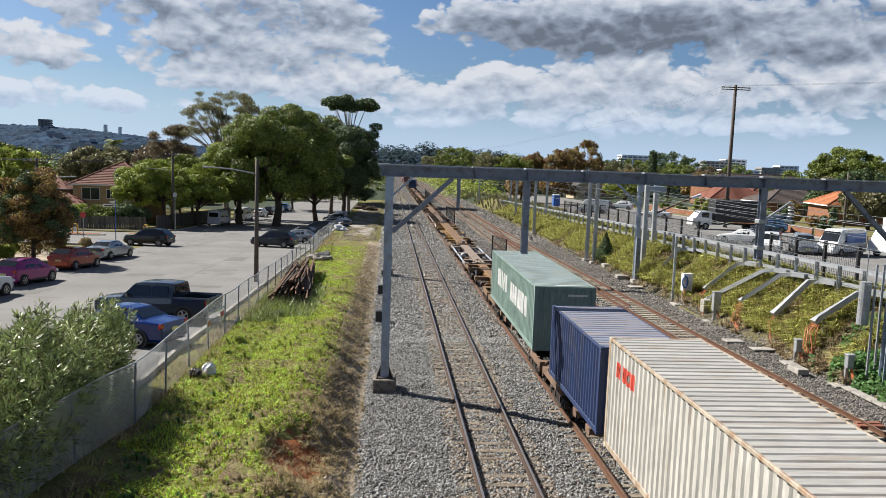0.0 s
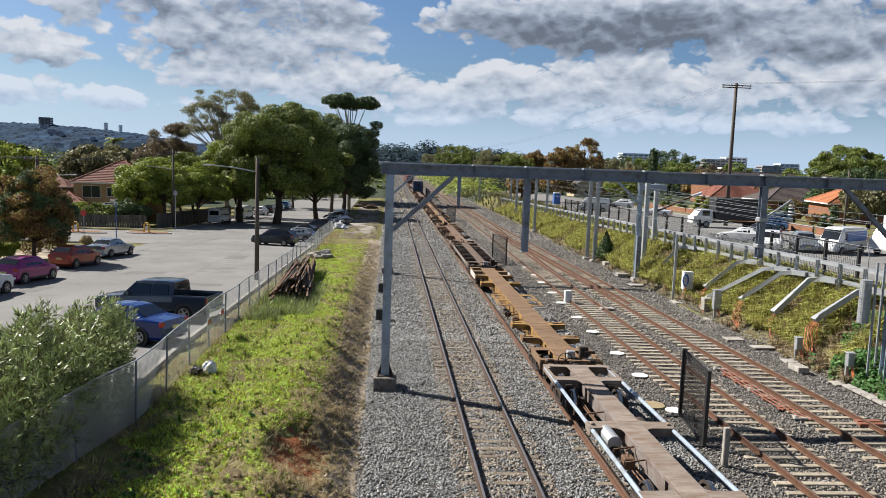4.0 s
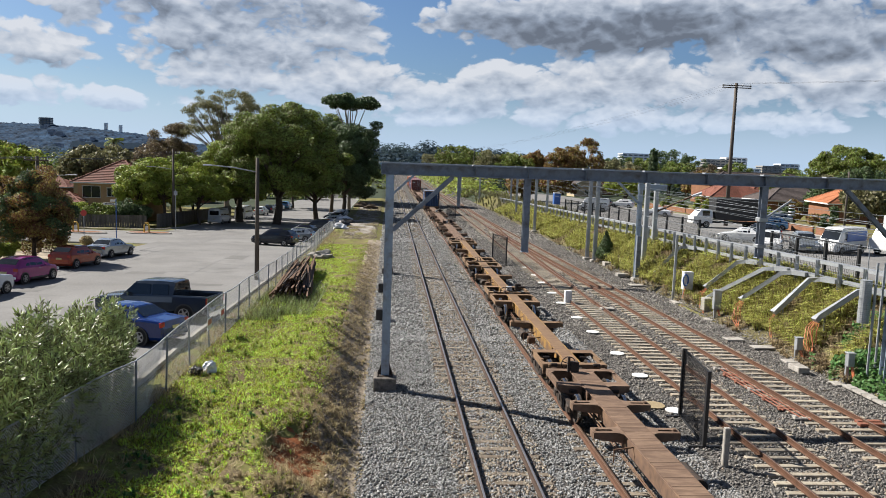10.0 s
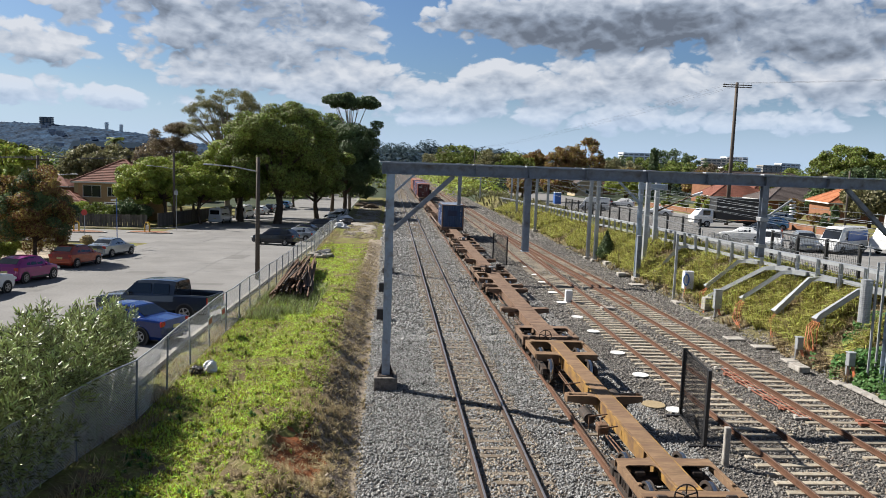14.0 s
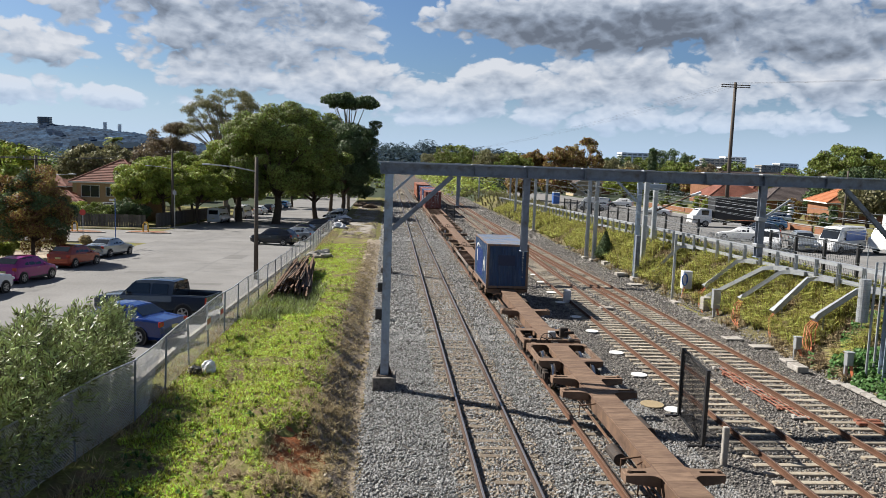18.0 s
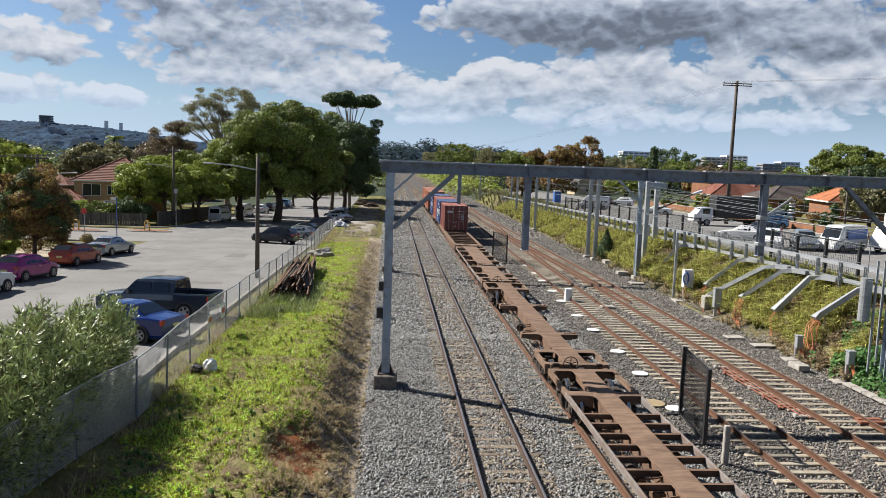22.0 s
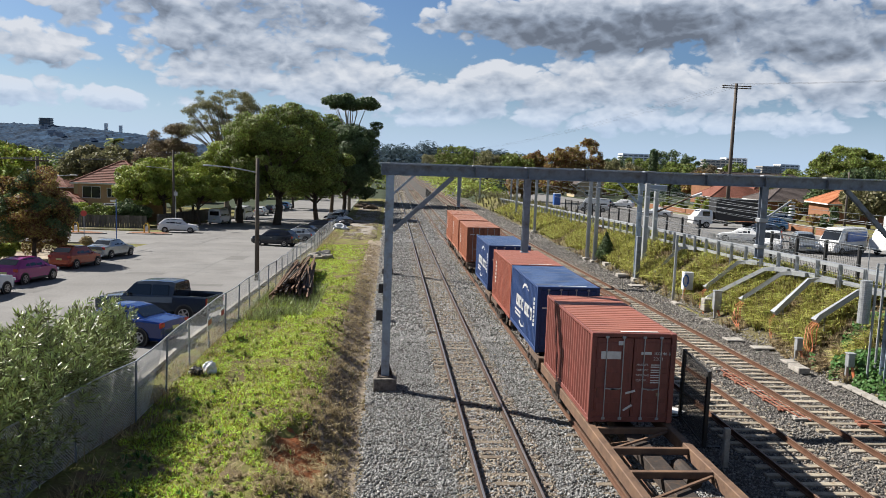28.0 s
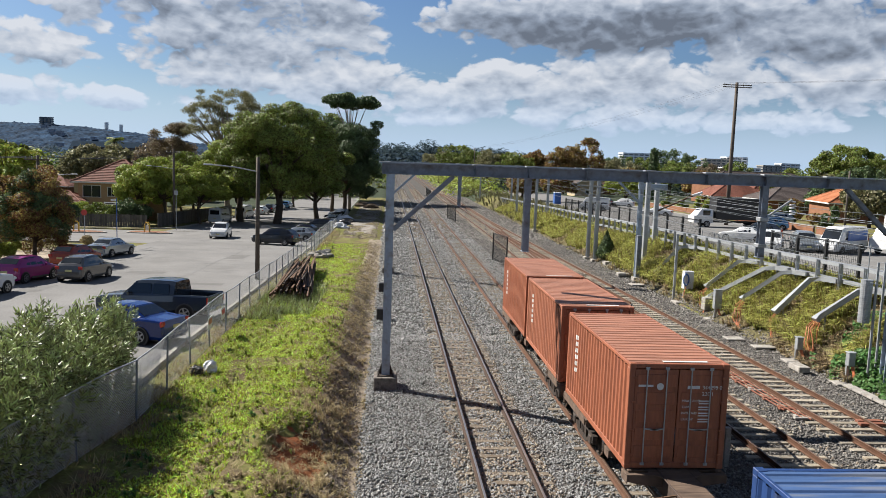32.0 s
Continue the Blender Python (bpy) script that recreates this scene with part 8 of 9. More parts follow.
for x, y, z, h, b in ((15.25, 68.4, -0.2, 7.4, False), (15.45, 66.6, -0.2, 7.4, False), (17.1, 58.3, 0.6, 6.6, True), (18.6, 60.4, 1.0, 6.3, True), (16.7, 166, -0.2, 7.6, False), (19.5, 140, 0.3, 7.2, False), (17.2, 120, -0.2, 7.8, False), (15.6, 96, -0.2, 7.6, False), (18.8, 104, 0.6, 7.2, False), (16.2, 205, -0.2, 7.6, False)):
    m = mast(x, y, z, h, "galvanised steel overhead line mast on a concrete footing", 0.30 if not b else 0.34, b)
    if y < 70 and not b:
        part("bracket", Mesh().tube([(0, 0, h - 1.6), (-1.9, -0.2, h - 0.5)], 0.04, 6), M["galv"], m)
lower = mast(15.85, 56.0, -0.2, 3.4, "dark steel cable cabinet post beside a mast", 0.34, True, "grey_steel")
portal = thing("portal_head", "white steel portal head joining two masts", "gantry")
part("beam", Mesh().cbox(17.85, 59.35, 6.85, 2.3, 0.45, 0.5, 0.04), M["pale_steel"], portal)
part("arm", Mesh().beam((18.7, 60.2, 4.9), (21.8, 60.4, 6.3), 0.12), M["rust_steel"], portal)
part("insulator", Mesh().tube([(21.6, 60.4, 6.2), (22.4, 60.4, 6.5)], 0.12, 10), M["plastic_white"], portal)
arm = thing("cantilever_arm", "pale steel cantilever arm with white insulators on a drop post", "bracket")
part("tube", Mesh().tube([(10.9, GY, 6.55), (12.1, GY + 0.4, 7.25)], 0.045, 8), M["galv"], arm)
for k in range(5):
    part("insulator_disc", Mesh().tube([(12.15 + 0.0 * k, GY + 0.4, 7.2 - 0.12 * k), (12.15, GY + 0.4, 7.16 - 0.12 * k)], 0.11, 12), M["plastic_white"], arm)
part("clamp", Mesh().cbox(10.78, GY, 6.5, 0.34, 0.34, 0.16, 0.02), M["galv"], arm)
part("clamp", Mesh().cbox(10.78, GY, 5.5, 0.34, 0.34, 0.14, 0.02), M["galv"], arm)
for (x0, z0), (x1, z1), sg in (((16.3, 6.1), (16.6, 6.2), 0.5), ((16.5, 5.4), (17.0, 5.6), 0.6), ((16.0, 6.9), (16.2, 7.0), 0.5), ((15.2, 5.0), (15.4, 5.3), 0.8), ((17.6, 5.9), (18.4, 6.0), 0.7), ((15.5, 4.2), (15.3, 5.4), 0.9)):
    wire([(x0, 20, z0), (x1, 60, z1), (x1 + 0.3, 120, z1), (x1, 205, z1)], 0.009, sg * 0.5, "grey overhead line wire beside the tracks", "copper_wire")
for p, q, sg in (((18.6, 60, 6.2), (18.9, 24, 6.0), 0.25), ((18.6, 60, 5.4), (18.9, 24, 5.2), 0.3), ((17.2, 58, 6.6), (17.6, 24, 6.4), 0.2), ((21.8, 60, 6.3), (21.5, 24, 6.0), 0.3), ((21.8, 60.4, 6.3), (22, 120, 6.4), 0.4), ((18.6, 60.4, 5.0), (18.8, 104, 5.6), 0.4), ((12.1, GY, 6.7), (12.2, 56.3, 6.9), 0.15), ((12.1, GY, 5.5), (12.2, 56.3, 5.6), 0.1)):
    wire([p, q], 0.010, sg, "grey overhead line wire beside the tracks", "copper_wire")
wts = thing("balance_weights", "stack of round grey balance weights on a mast", "weights")
for k in range(22):
    part("weight_disc", Mesh().tube([(15.55, 28.0, 2.5 + 0.078 * k), (15.55, 28.0, 2.57 + 0.078 * k)], 0.22, 16), M["galv"], wts)
part("rod", Mesh().tube([(15.55, 28, 2.3), (15.55, 28, 5.6)], 0.02, 6), M["galv"], wts)
part("guide_frame", Mesh().tube([(15.95, 28, 0.3), (15.95, 28, 4.9), (16.25, 28, 4.9), (16.25, 28, 0.3)], 0.05, 6), M["galv"], wts)


def post_box(x, y, h, label, sz=(0.28, 0.25, 0.55), plinth=True):
    t = thing("trackside_box", label, "junction box", pose(x, y, -0.25), group="trackside boxes")
    part("post", Mesh().cbox(0, 0, h / 2, 0.14, 0.10, h, 0.01), M["galv"], t)
    part("box", Mesh().cbox(0.04, -0.08, h - sz[2] / 2, *sz, 0.015), M["galv"], t)
    part("lid", Mesh().cbox(0.04, -0.08, h + 0.01, sz[0] + 0.06, sz[1] + 0.06, 0.04, 0.008), M["galv"], t)
    if plinth:
        part("plinth", Mesh().cbox(-0.1, 0, 0.02, 0.95, 0.62, 0.12, 0.02), M["concrete"], t)
    rg = random.Random(x + y)
    for k in range(4):
        part("conduit", Mesh().tube([(0.1, -0.1 - 0.05 * k, h - sz[2]), (0.15, -0.2 - 0.05 * k, 0.35), (0.55 + rg.random() * 0.4, -0.3 + rg.random() * 0.5, 0.12), (1.3, 0.2 * k, 0.10)], 0.026, 6), M["orange_pipe"], t)
    return t


post_box(15.6, 41.4, 1.75, "grey trackside junction box with orange conduits", (0.42, 0.3, 1.1))
post_box(15.35, 32.2, 1.15, "small grey trackside junction box with orange conduits")
post_box(15.55, 28.7, 1.35, "small grey trackside junction box with orange conduits")
t = thing("control_cabinet", "white steel cabinet with a coiled blue hose", "cabinet", pose(15.9, 46.6, -0.2))
part("cabinet", Mesh().cbox(0.1, 0, 1.45, 0.62, 0.42, 1.15, 0.02), M["plastic_white"], t)
for s in (-1, 1):
    part("leg", Mesh().beam((0.1 + s * 0.24, 0, 0), (0.1 + s * 0.24, 0, 0.9), 0.07), M["galv"], t)
part("blue_hose", Mesh().tube([(-0.12 + 0.17 * math.cos(a), -0.28, 1.5 + 0.36 * math.sin(a)) for a in (2 * math.pi * k / 20 for k in range(21))], 0.05, 8, caps=False), M["blue_paint"], t)
part("plinth", Mesh().cbox(-0.1, -0.1, 0.0, 1.4, 0.9, 0.14, 0.02), M["concrete"], t)
part("conduit", Mesh().tube([(-0.1, -0.25, 1.0), (-0.3, -0.35, 0.4), (0.3, -0.4, 0.25), (0.6, -0.3, 0.1)], 0.03, 7), M["orange_pipe"], t)
t = thing("marker_pole", "thin grey pole with a bracket beside the cabinet", "pole", pose(15.6, 47.8, -0.2))
part("shaft", Mesh().cbox(0, 0, 2.15, 0.16, 0.10, 4.3, 0.01), M["galv"], t)
t = thing("square_pit_box", "pale concrete box beside the bank", "box", pose(15.9, 43.2, -0.1))
part("body", Mesh().cbox(0, 0, 0.45, 0.55, 0.55, 0.75, 0.03), M["concrete"], t)
for x, y, sx, sy, h, lab in ((14.55, 30.5, 0.5, 0.9, 0.24, "grey concrete pit lid beside the rails"), (15.0, 34.5, 1.1, 0.6, 0.08, "flat concrete slab on the ballast"), (14.3, 36.2, 0.9, 0.7, 0.07, "flat concrete slab on the ballast"), (15.2, 57.5, 0.9, 0.7, 0.25, "grey concrete pit lid beside the rails"), (15.0, 53.0, 1.3, 0.8, 0.08, "flat concrete slab on the ballast"), (9.9, 43.5, 0.8, 0.5, 0.12, "pale equipment plate between the rails"), (15.9, 64.0, 0.7, 0.9, 0.3, "flat brown stone by the conifer")):
    tagged(new("concrete_slab", Mesh().cbox(x, y, -0.18 + h / 2, sx, sy, h, 0.02).data("concrete_slab", M["concrete"], mend=True)), lab, "slab", group="concrete slabs")
t = thing("cable_trough", "line of pale concrete trough lids at the foot of the bank", "cable trough")
for k in range(14):
    part("lid", Mesh().cbox(15.25 + 0.012 * k, 27.9 - 0.62 * k, -0.12, 0.36, 0.6, 0.10, 0.012), M["concrete"], t)
# point rodding and rail joint gear beside the far track
M["red_rod"] = mat("red_rust_rod", (0.24, 0.095, 0.06), 0.8, vary=0.35, scale=4, fine=20, bump=0.2, dirt=(0.30, 0.22, 0.17), dirt_at=(0.55, 0.75))
rod = thing("point_rodding", "rusty point rodding and cranks beside the rails", "rodding")
for dx, a, b in ((-1.00, 30.6, 24.0), (-1.22, 30.4, 24.2), (-1.42, 29.4, 25.0)):
    part("rod", Mesh().tube([(TRACKS["track_d"](a) + dx, a, -0.13), (TRACKS["track_d"](b) + dx, b, -0.13)], 0.028, 6), M["red_rod"], rod)
for k, yy in enumerate((24.2, 25.2, 26.3, 27.4, 28.5, 29.5, 30.4)):
    x = TRACKS["track_d"](yy) - 1.2
    part("crank", Mesh().cbox(x, yy, -0.15, 0.62, 0.14, 0.07, 0.015).cbox(x - 0.2, yy + 0.1, -0.12, 0.12, 0.2, 0.10, 0.02), M["red_rod"] if k % 3 else M["concrete"], rod)
for yy, s in ((23.6, 0.9), (23.9, 1.0)):
    part("plate", Mesh().cbox(TRACKS["track_d"](yy) + s, yy, -0.13, 0.9, 0.2, 0.10, 0.015), M["red_rod"], rod)
# guard and closure rails of the turnout further on
turn = thing("turnout", "rusty turnout rails where two tracks join", "railway track", kind="structure")
for xa, ya, xb, yb in ((9.6, 45, 11.0, 95), (11.25, 48, 9.9, 98), (11.8, 45, 10.4, 96), (11.2, 95, 10.9, 200)):
    part("rail", rail_mesh([(xa, ya), (xb, yb)], FOOT), M["rail_rust"], turn)
for i, yy in enumerate(range(25, 62, 4)):
    xx = 7.0 + 0.035 * (yy - 27)
    c = thing("white_disc", "round white marker disc lying on the ballast", "disc", pose(xx + 0.1 * math.sin(i), yy + 0.4 * (i % 2), -0.185), group="marker discs")
    part("disc", Mesh().tube([(0, 0, 0), (0, 0, 0.03)], 0.33, 18), M["white_paint"], c)
c = thing("white_disc", "round ochre marker disc lying on the ballast", "disc", pose(6.35, 25.6, -0.19), group="marker discs")
part("disc", Mesh().tube([(0, 0, 0), (0, 0, 0.03)], 0.42, 18), M["ochre"], c)
t = thing("marker_post", "weathered white timber marker post", "post", pose(6.55, 20.2, -0.3))
part("shaft", Mesh().cbox(0, 0, 0.62, 0.17, 0.15, 1.25, 0.02), M["concrete"], t)
t = thing("track_box", "small white equipment box on the ballast", "box", pose(8.0, 45.6, -0.22))
part("body", Mesh().cbox(0, 0, 0.4, 0.42, 0.36, 0.8, 0.02), M["plastic_white"], t)
t = thing("marker_post", "short white post at the edge of the ballast", "post", pose(-2.75, 13.9, -0.25))
part("shaft", Mesh().tube([(0, 0, 0), (0, 0, 0.62)], 0.07, 10), M["white_paint"], t)
for yy in (39.5, 48.0):
    t = thing("post_collar", "dark equipment box fixed behind the gantry post", "box", pose(-3.6, yy, -0.2))
    part("body", Mesh().cbox(0, 0, 0.3, 0.5, 0.5, 0.6, 0.03), M["black"], t)
screen_panel("safety_screen", (5.5, 113.5, -0.25), (6.35, 108.8, -0.25), 0.1, 2.3, "black steel mesh safety screen standing between the tracks")
screen_panel("safety_screen", (5.9, 190, -0.25), (5.7, 165, -0.25), 0.1, 2.3, "distant black safety screen between the tracks")

# black mesh fence on top of the bank
def black_fence(y0, y1, step, x0, x1, label):
    t = thing("mesh_fence", label, "fence")
    n = int((y1 - y0) / step)
    for i in range(n + 1):
        y = y0 + (y1 - y0) * i / n
        x = x0 + (x1 - x0) * i / n
        z = land(x, y)
        part("post", Mesh().beam((x, y, z - 0.2), (x, y, z + 2.35), 0.15), M["black"], t)
    inf = Mesh()
    za, zb = land(x0, y0), land(x1, y1)
    for k in (0.15, 2.25):
        part("rail", Mesh().beam((x0, y0, za + k), (x1, y1, zb + k), 0.07), M["black"], t)
    m = int((y1 - y0) / 0.16)
    for i in range(m):
        f = i / m
        x, y, z = x0 + (x1 - x0) * f, y0 + (y1 - y0) * f, za + (zb - za) * f
        inf.beam((x, y, z + 0.15), (x, y, z + 2.25), 0.012)
    for k in range(12):
        inf.beam((x0, y0, za + 0.2 + k * 0.18), (x1, y1, zb + 0.2 + k * 0.18), 0.012)
    part("mesh_infill", inf, M["black"], t)


black_fence(37.5, 46.6, 3.0, 21.4, 21.4, "black mesh fence on top of the bank")
black_fence(58.0, 104.0, 3.3, 21.4, 21.4, "black mesh fence on top of the bank")
t = thing("wire_fence", "low galvanised wire fence along the street", "fence")
for yy in steps(46, 60, 6):
    part("post", Mesh().tube([(22.5, yy, land(22.5, yy) - 0.1), (22.5, yy, land(22.5, yy) + 1.5)], 0.035, 7), M["galv"], t)
inf = Mesh()
for i in range(110):
    yy = 46 + 14 * i / 110
    for s in (-1, 1):
        if 46 <= yy + s * 1.4 <= 60:
            inf.beam((22.5, yy, land(22.5, yy) + 0.1), (22.5, yy + s * 1.4, land(22.5, yy) + 1.45), 0.01)
part("wire_mesh", inf, M["galv"], t)

# the street beyond
right_road = setting("far_road", sheet(steps(27.2, 45.5, 12), steps(20, 330, 80), lambda x, y: land(x, y) + 0.03), M["asphalt"], "asphalt street beyond the railway bank", "road", True)
parked("sedan", "white", "white sedan parked beside the railway fence", 31.6, 71.5, 55)
parked("suv", "white", "white utility wagon parked beside the railway fence", 30.6, 64.0, 150)
parked("suv", "silver", "silver four wheel drive facing the railway", 33.4, 63.6, 160)
parked("suv", "slate", "blue grey car parked in a row", 35.2, 75.5, 60)
parked("hatch", "sky", "bright blue car parked by a lawn", 45.0, 91.5, 60)
parked("suv", "silver", "silver car parked by a driveway", 51.5, 103, 80)
parked("suv", "white", "white car parked in the street", 42.5, 145, 60)
parked("suv", "charcoal", "dark car parked in the street", 38.5, 146, 60)
parked("sedan", "white", "white sedan parked in the street", 39.0, 116, 60)
parked("van", "white", "white van parked in the street", 31.5, 126, 70, "van", "van")
v = parked("van", "white", "white van with blue panels facing the railway", 36.2, 62.6, 120, "van", "van")
part("blue_panel", Mesh().cbox(0.99, 2.0, 1.55, 0.02, 3.2, 0.85, 0.01), M["blue_paint"], v, "dark blue side panel")
part("blue_panel", Mesh().cbox(-0.99, 2.0, 1.55, 0.02, 3.2, 0.85, 0.01), M["blue_paint"], v, "dark blue side panel")


def truck(at, label, box_mat, L=7.2, bh=2.6):
    t = thing("box_truck", label, "truck", at, group="cars in the streets")
    part("cargo_box", Mesh().cbox(0, L * 0.36, 1.0 + bh / 2, 2.4, L * 0.70, bh, 0.04), box_mat, t)
    part("cab", Mesh().loft([[(x, y, z) for x, z in ((-1.0, 0.55), (1.0, 0.55), (1.05, 1.4), (0.92, zt), (-0.92, zt), (-1.05, 1.4))] for y, zt in ((L * 0.74, 2.25), (L * 0.90, 2.25), (L * 0.97, 1.5), (L, 1.35))]), PC["white"], t)
    part("windscreen", Mesh().add([(-0.9, L * 0.962, 1.52), (0.9, L * 0.962, 1.52), (0.82, L * 0.908, 2.18), (-0.82, L * 0.908, 2.18), (-0.9, L * 0.95, 1.48), (0.9, L * 0.95, 1.48), (0.82, L * 0.895, 2.15), (-0.82, L * 0.895, 2.15)], [(0, 1, 2, 3), (7, 6, 5, 4), (0, 4, 5, 1), (1, 5, 6, 2), (2, 6, 7, 3), (3, 7, 4, 0)]), M["car_glass"], t)
    for s in (-1, 1):
        part("side_window", Mesh().cbox(s * 1.0, L * 0.83, 1.8, 0.10, 0.9, 0.6, 0.02), M["car_glass"], t)
        part("headlight", Mesh().cbox(s * 0.75, L * 0.995, 0.85, 0.36, 0.06, 0.2, 0.02), M["clear_lens"], t)
        for y in (L * 0.18, L * 0.82):
            w = part("wheel", TYRE, None, t, at=Matrix.LocRotScale((s * 0.95, y, 0.42), Euler((0, 0, 0 if s < 0 else math.pi)), (1.3, 1.3, 1.3)))
            part("rim", RIM, None, w)
    part("chassis", Mesh().cbox(0, L / 2, 0.72, 1.0, L * 0.94, 0.24, 0.03), M["black"], t)
    part("bumper", Mesh().cbox(0, L, 0.6, 2.0, 0.14, 0.25, 0.03), M["white_paint"], t)
    return t


truck(road_pose(44.0, 92.0, 88), "white truck with a dark cargo box parked across the street", M["black"], 9.2, 2.7)
truck(road_pose(44.9, 63.5, 110), "white box truck parked facing the railway", M["white_paint"], 6.5, 2.4)
t = thing("portable_toilet", "bright blue portable toilet beside a fence", "toilet cabin", pose(30.5, 150, land(30.5, 150)))
part("body", Mesh().cbox(0, 0, 1.15, 1.3, 1.3, 2.2, 0.05), M["blue_paint"], t)
part("roof", Mesh().cbox(0, 0, 2.32, 1.36, 1.36, 0.14, 0.05), M["plastic_white"], t)
part("door", Mesh().cbox(0, -0.66, 1.1, 0.8, 0.03, 1.9, 0.01), M["blue_paint"], t)

# ---- houses ----


def course_roof(ms, a, b, c, d, n):
    """Tiles in n overlapping courses on the plane with eave a-b and ridge d-c."""
    a, b, c, d = (Vector(p) for p in (a, b, c, d))
    nr = (b - a).cross(d - a).normalized()
    if nr.z < 0:
        nr = -nr
    pts = [a, b]
    for k in range(n):
        f0, f1 = k / n, (k + 1) / n
        pts += [a.lerp(d, f0) + nr * 0.07, b.lerp(c, f0) + nr * 0.07, a.lerp(d, f1) + nr * 0.01, b.lerp(c, f1) + nr * 0.01]
    return ms.add(pts, [(2 * i, 2 * i + 1, 2 * i + 3, 2 * i + 2) for i in range(2 * n)])


def house(at, w, d, h, rise, wall_m, roof_m, label, gable=False, windows=(), over=0.5, doors=()):
    """A house with its front along x at y = 0, walls of height h and a tiled roof."""
    t = thing("house", label, "house", at)
    ms = Mesh()
    for x, y, sx, sy in ((w / 2, 0.12, w, 0.24), (w / 2, d - 0.12, w, 0.24), (0.12, d / 2, 0.24, d - 0.48), (w - 0.12, d / 2, 0.24, d - 0.48)):
        part("wall", Mesh().box(x, y, h / 2 - 0.4, sx, sy, h + 0.8), wall_m, t)
    o = over
    e = [(-o, -o, h), (w + o, -o, h), (w + o, d + o, h), (-o, d + o, h)]
    n = max(8, int(d / 0.62))
    if gable:
        r0, r1 = (w / 2, -o, h + rise), (w / 2, d + o, h + rise)
        planes = [(e[3], e[0], r0, r1), (e[1], e[2], r1, r0)]
        part("gable", Mesh().prism([(0, h), (w, h), (w / 2, h + rise * 0.94)], "y", 0.0, 0.24), wall_m, t)
        part("gable", Mesh().prism([(0, h), (w, h), (w / 2, h + rise * 0.94)], "y", d - 0.24, d), wall_m, t)
        part("barge_board", Mesh().beam(e[0], r0, 0.06, 0.22).beam(e[1], r0, 0.06, 0.22), M["white_paint"], t)
        hips = [(r0, r1)]
    else:
        k = min(w, d) / 2
        r0, r1 = ((k, d / 2, h + rise), (w - k, d / 2, h + rise)) if w >= d else ((w / 2, k, h + rise), (w / 2, d - k, h + rise))
        if w >= d:
            planes = [(e[0], e[1], r1, r0), (e[2], e[3], r0, r1), (e[1], e[2], r1, r1), (e[3], e[0], r0, r0)]
            hips = [(r0, r1), (e[0], r0), (e[3], r0), (e[1], r1), (e[2], r1)]
        else:
            planes = [(e[0], e[1], r0, r0), (e[2], e[3], r1, r1), (e[1], e[2], r1, r0), (e[3], e[0], r0, r1)]
            hips = [(r0, r1), (e[0], r0), (e[1], r0), (e[2], r1), (e[3], r1)]
    for p in planes:
        part("roof_plane", course_roof(Mesh(), *p, n), roof_m, t)
    cap = Mesh()
    for a, b in hips:
        cap.tube([Vector(a) + Vector((0, 0, 0.03)), Vector(b) + Vector((0, 0, 0.03))], 0.13, 7)
    part("ridge_caps", cap, roof_m, t)
    part("fascia", Mesh().box(w / 2, -o, h - 0.05, w + 2 * o, 0.04, 0.2).box(-o, d / 2, h - 0.05, 0.04, d + 2 * o, 0.2).box(w + o, d / 2, h - 0.05, 0.04, d + 2 * o, 0.2), M["white_paint"], t)
    part("soffit", Mesh().box(w / 2, d / 2, h - 0.06, w + 2 * o - 0.1, d + 2 * o - 0.1, 0.03), M["white_paint"], t)
    for x, z, sx, sz in windows:
        win = part("window", Mesh().box(x, 0.0, z + sz / 2, sx, 0.05, sz), M["glass"], t)
        fr = Mesh()
        for q, zz, a, b in ((x, z, sx + 0.16, 0.08), (x, z + sz, sx + 0.16, 0.08), (x - sx / 2, z + sz / 2, 0.08, sz), (x + sx / 2, z + sz / 2, 0.08, sz), (x, z + sz / 2, 0.05, sz)):
            fr.box(q, -0.03, zz, a, 0.07, b)
        part("window_frame", fr, M["white_paint"], win)
    for x, sx, sz in doors:
        part("door", Mesh().cbox(x, -0.01, sz / 2, sx, 0.05, sz, 0.01), M["old_timber"], t)
    return t


house(pose(-48.6, 113, -1.7, 0, 0, -4), 9.6, 9.0, 5.4, 3.2, M["tan"], M["tile"], "two storey tan house with a terracotta hipped roof", False, ((2.0, 3.2, 2.6, 1.7), (4.9, 3.4, 1.2, 1.3), (7.8, 3.4, 1.4, 1.3), (2.4, 0.6, 2.2, 1.5), (7.2, 0.6, 1.8, 1.5)), 0.7, ((5.0, 1.0, 2.1),))
house(pose(-52.2, 110.5, -1.7), 4.6, 4.0, 2.6, 1.3, M["tan"], M["tile"], "low terracotta roofed porch beside a house", False, ((2.3, 0.7, 1.6, 1.4),))
house(pose(-58.5, 136, -2.3), 13, 9, 5.0, 2.8, M["cream"], M["tile"], "terracotta roofed house behind trees", False, ((3, 0.8, 1.8, 1.5),))
house(pose(61.5, 147, 0.7, 0, 0, -8), 11, 12, 2.7, 3.6, M["cream"], M["tile"], "cream weatherboard house with a red tiled hipped roof", False, ((2.6, 0.8, 2.0, 1.5), (7.6, 0.8, 2.2, 1.5)), 0.5, ((5.2, 1.0, 2.1),))
house(pose(72.0, 153, 0.6), 13, 9, 3.0, 2.9, M["brick"], M["tile"], "brick house with a weathered red hipped roof", False, ((3.0, 0.8, 2.0, 1.4), (9, 0.8, 2.0, 1.4)))
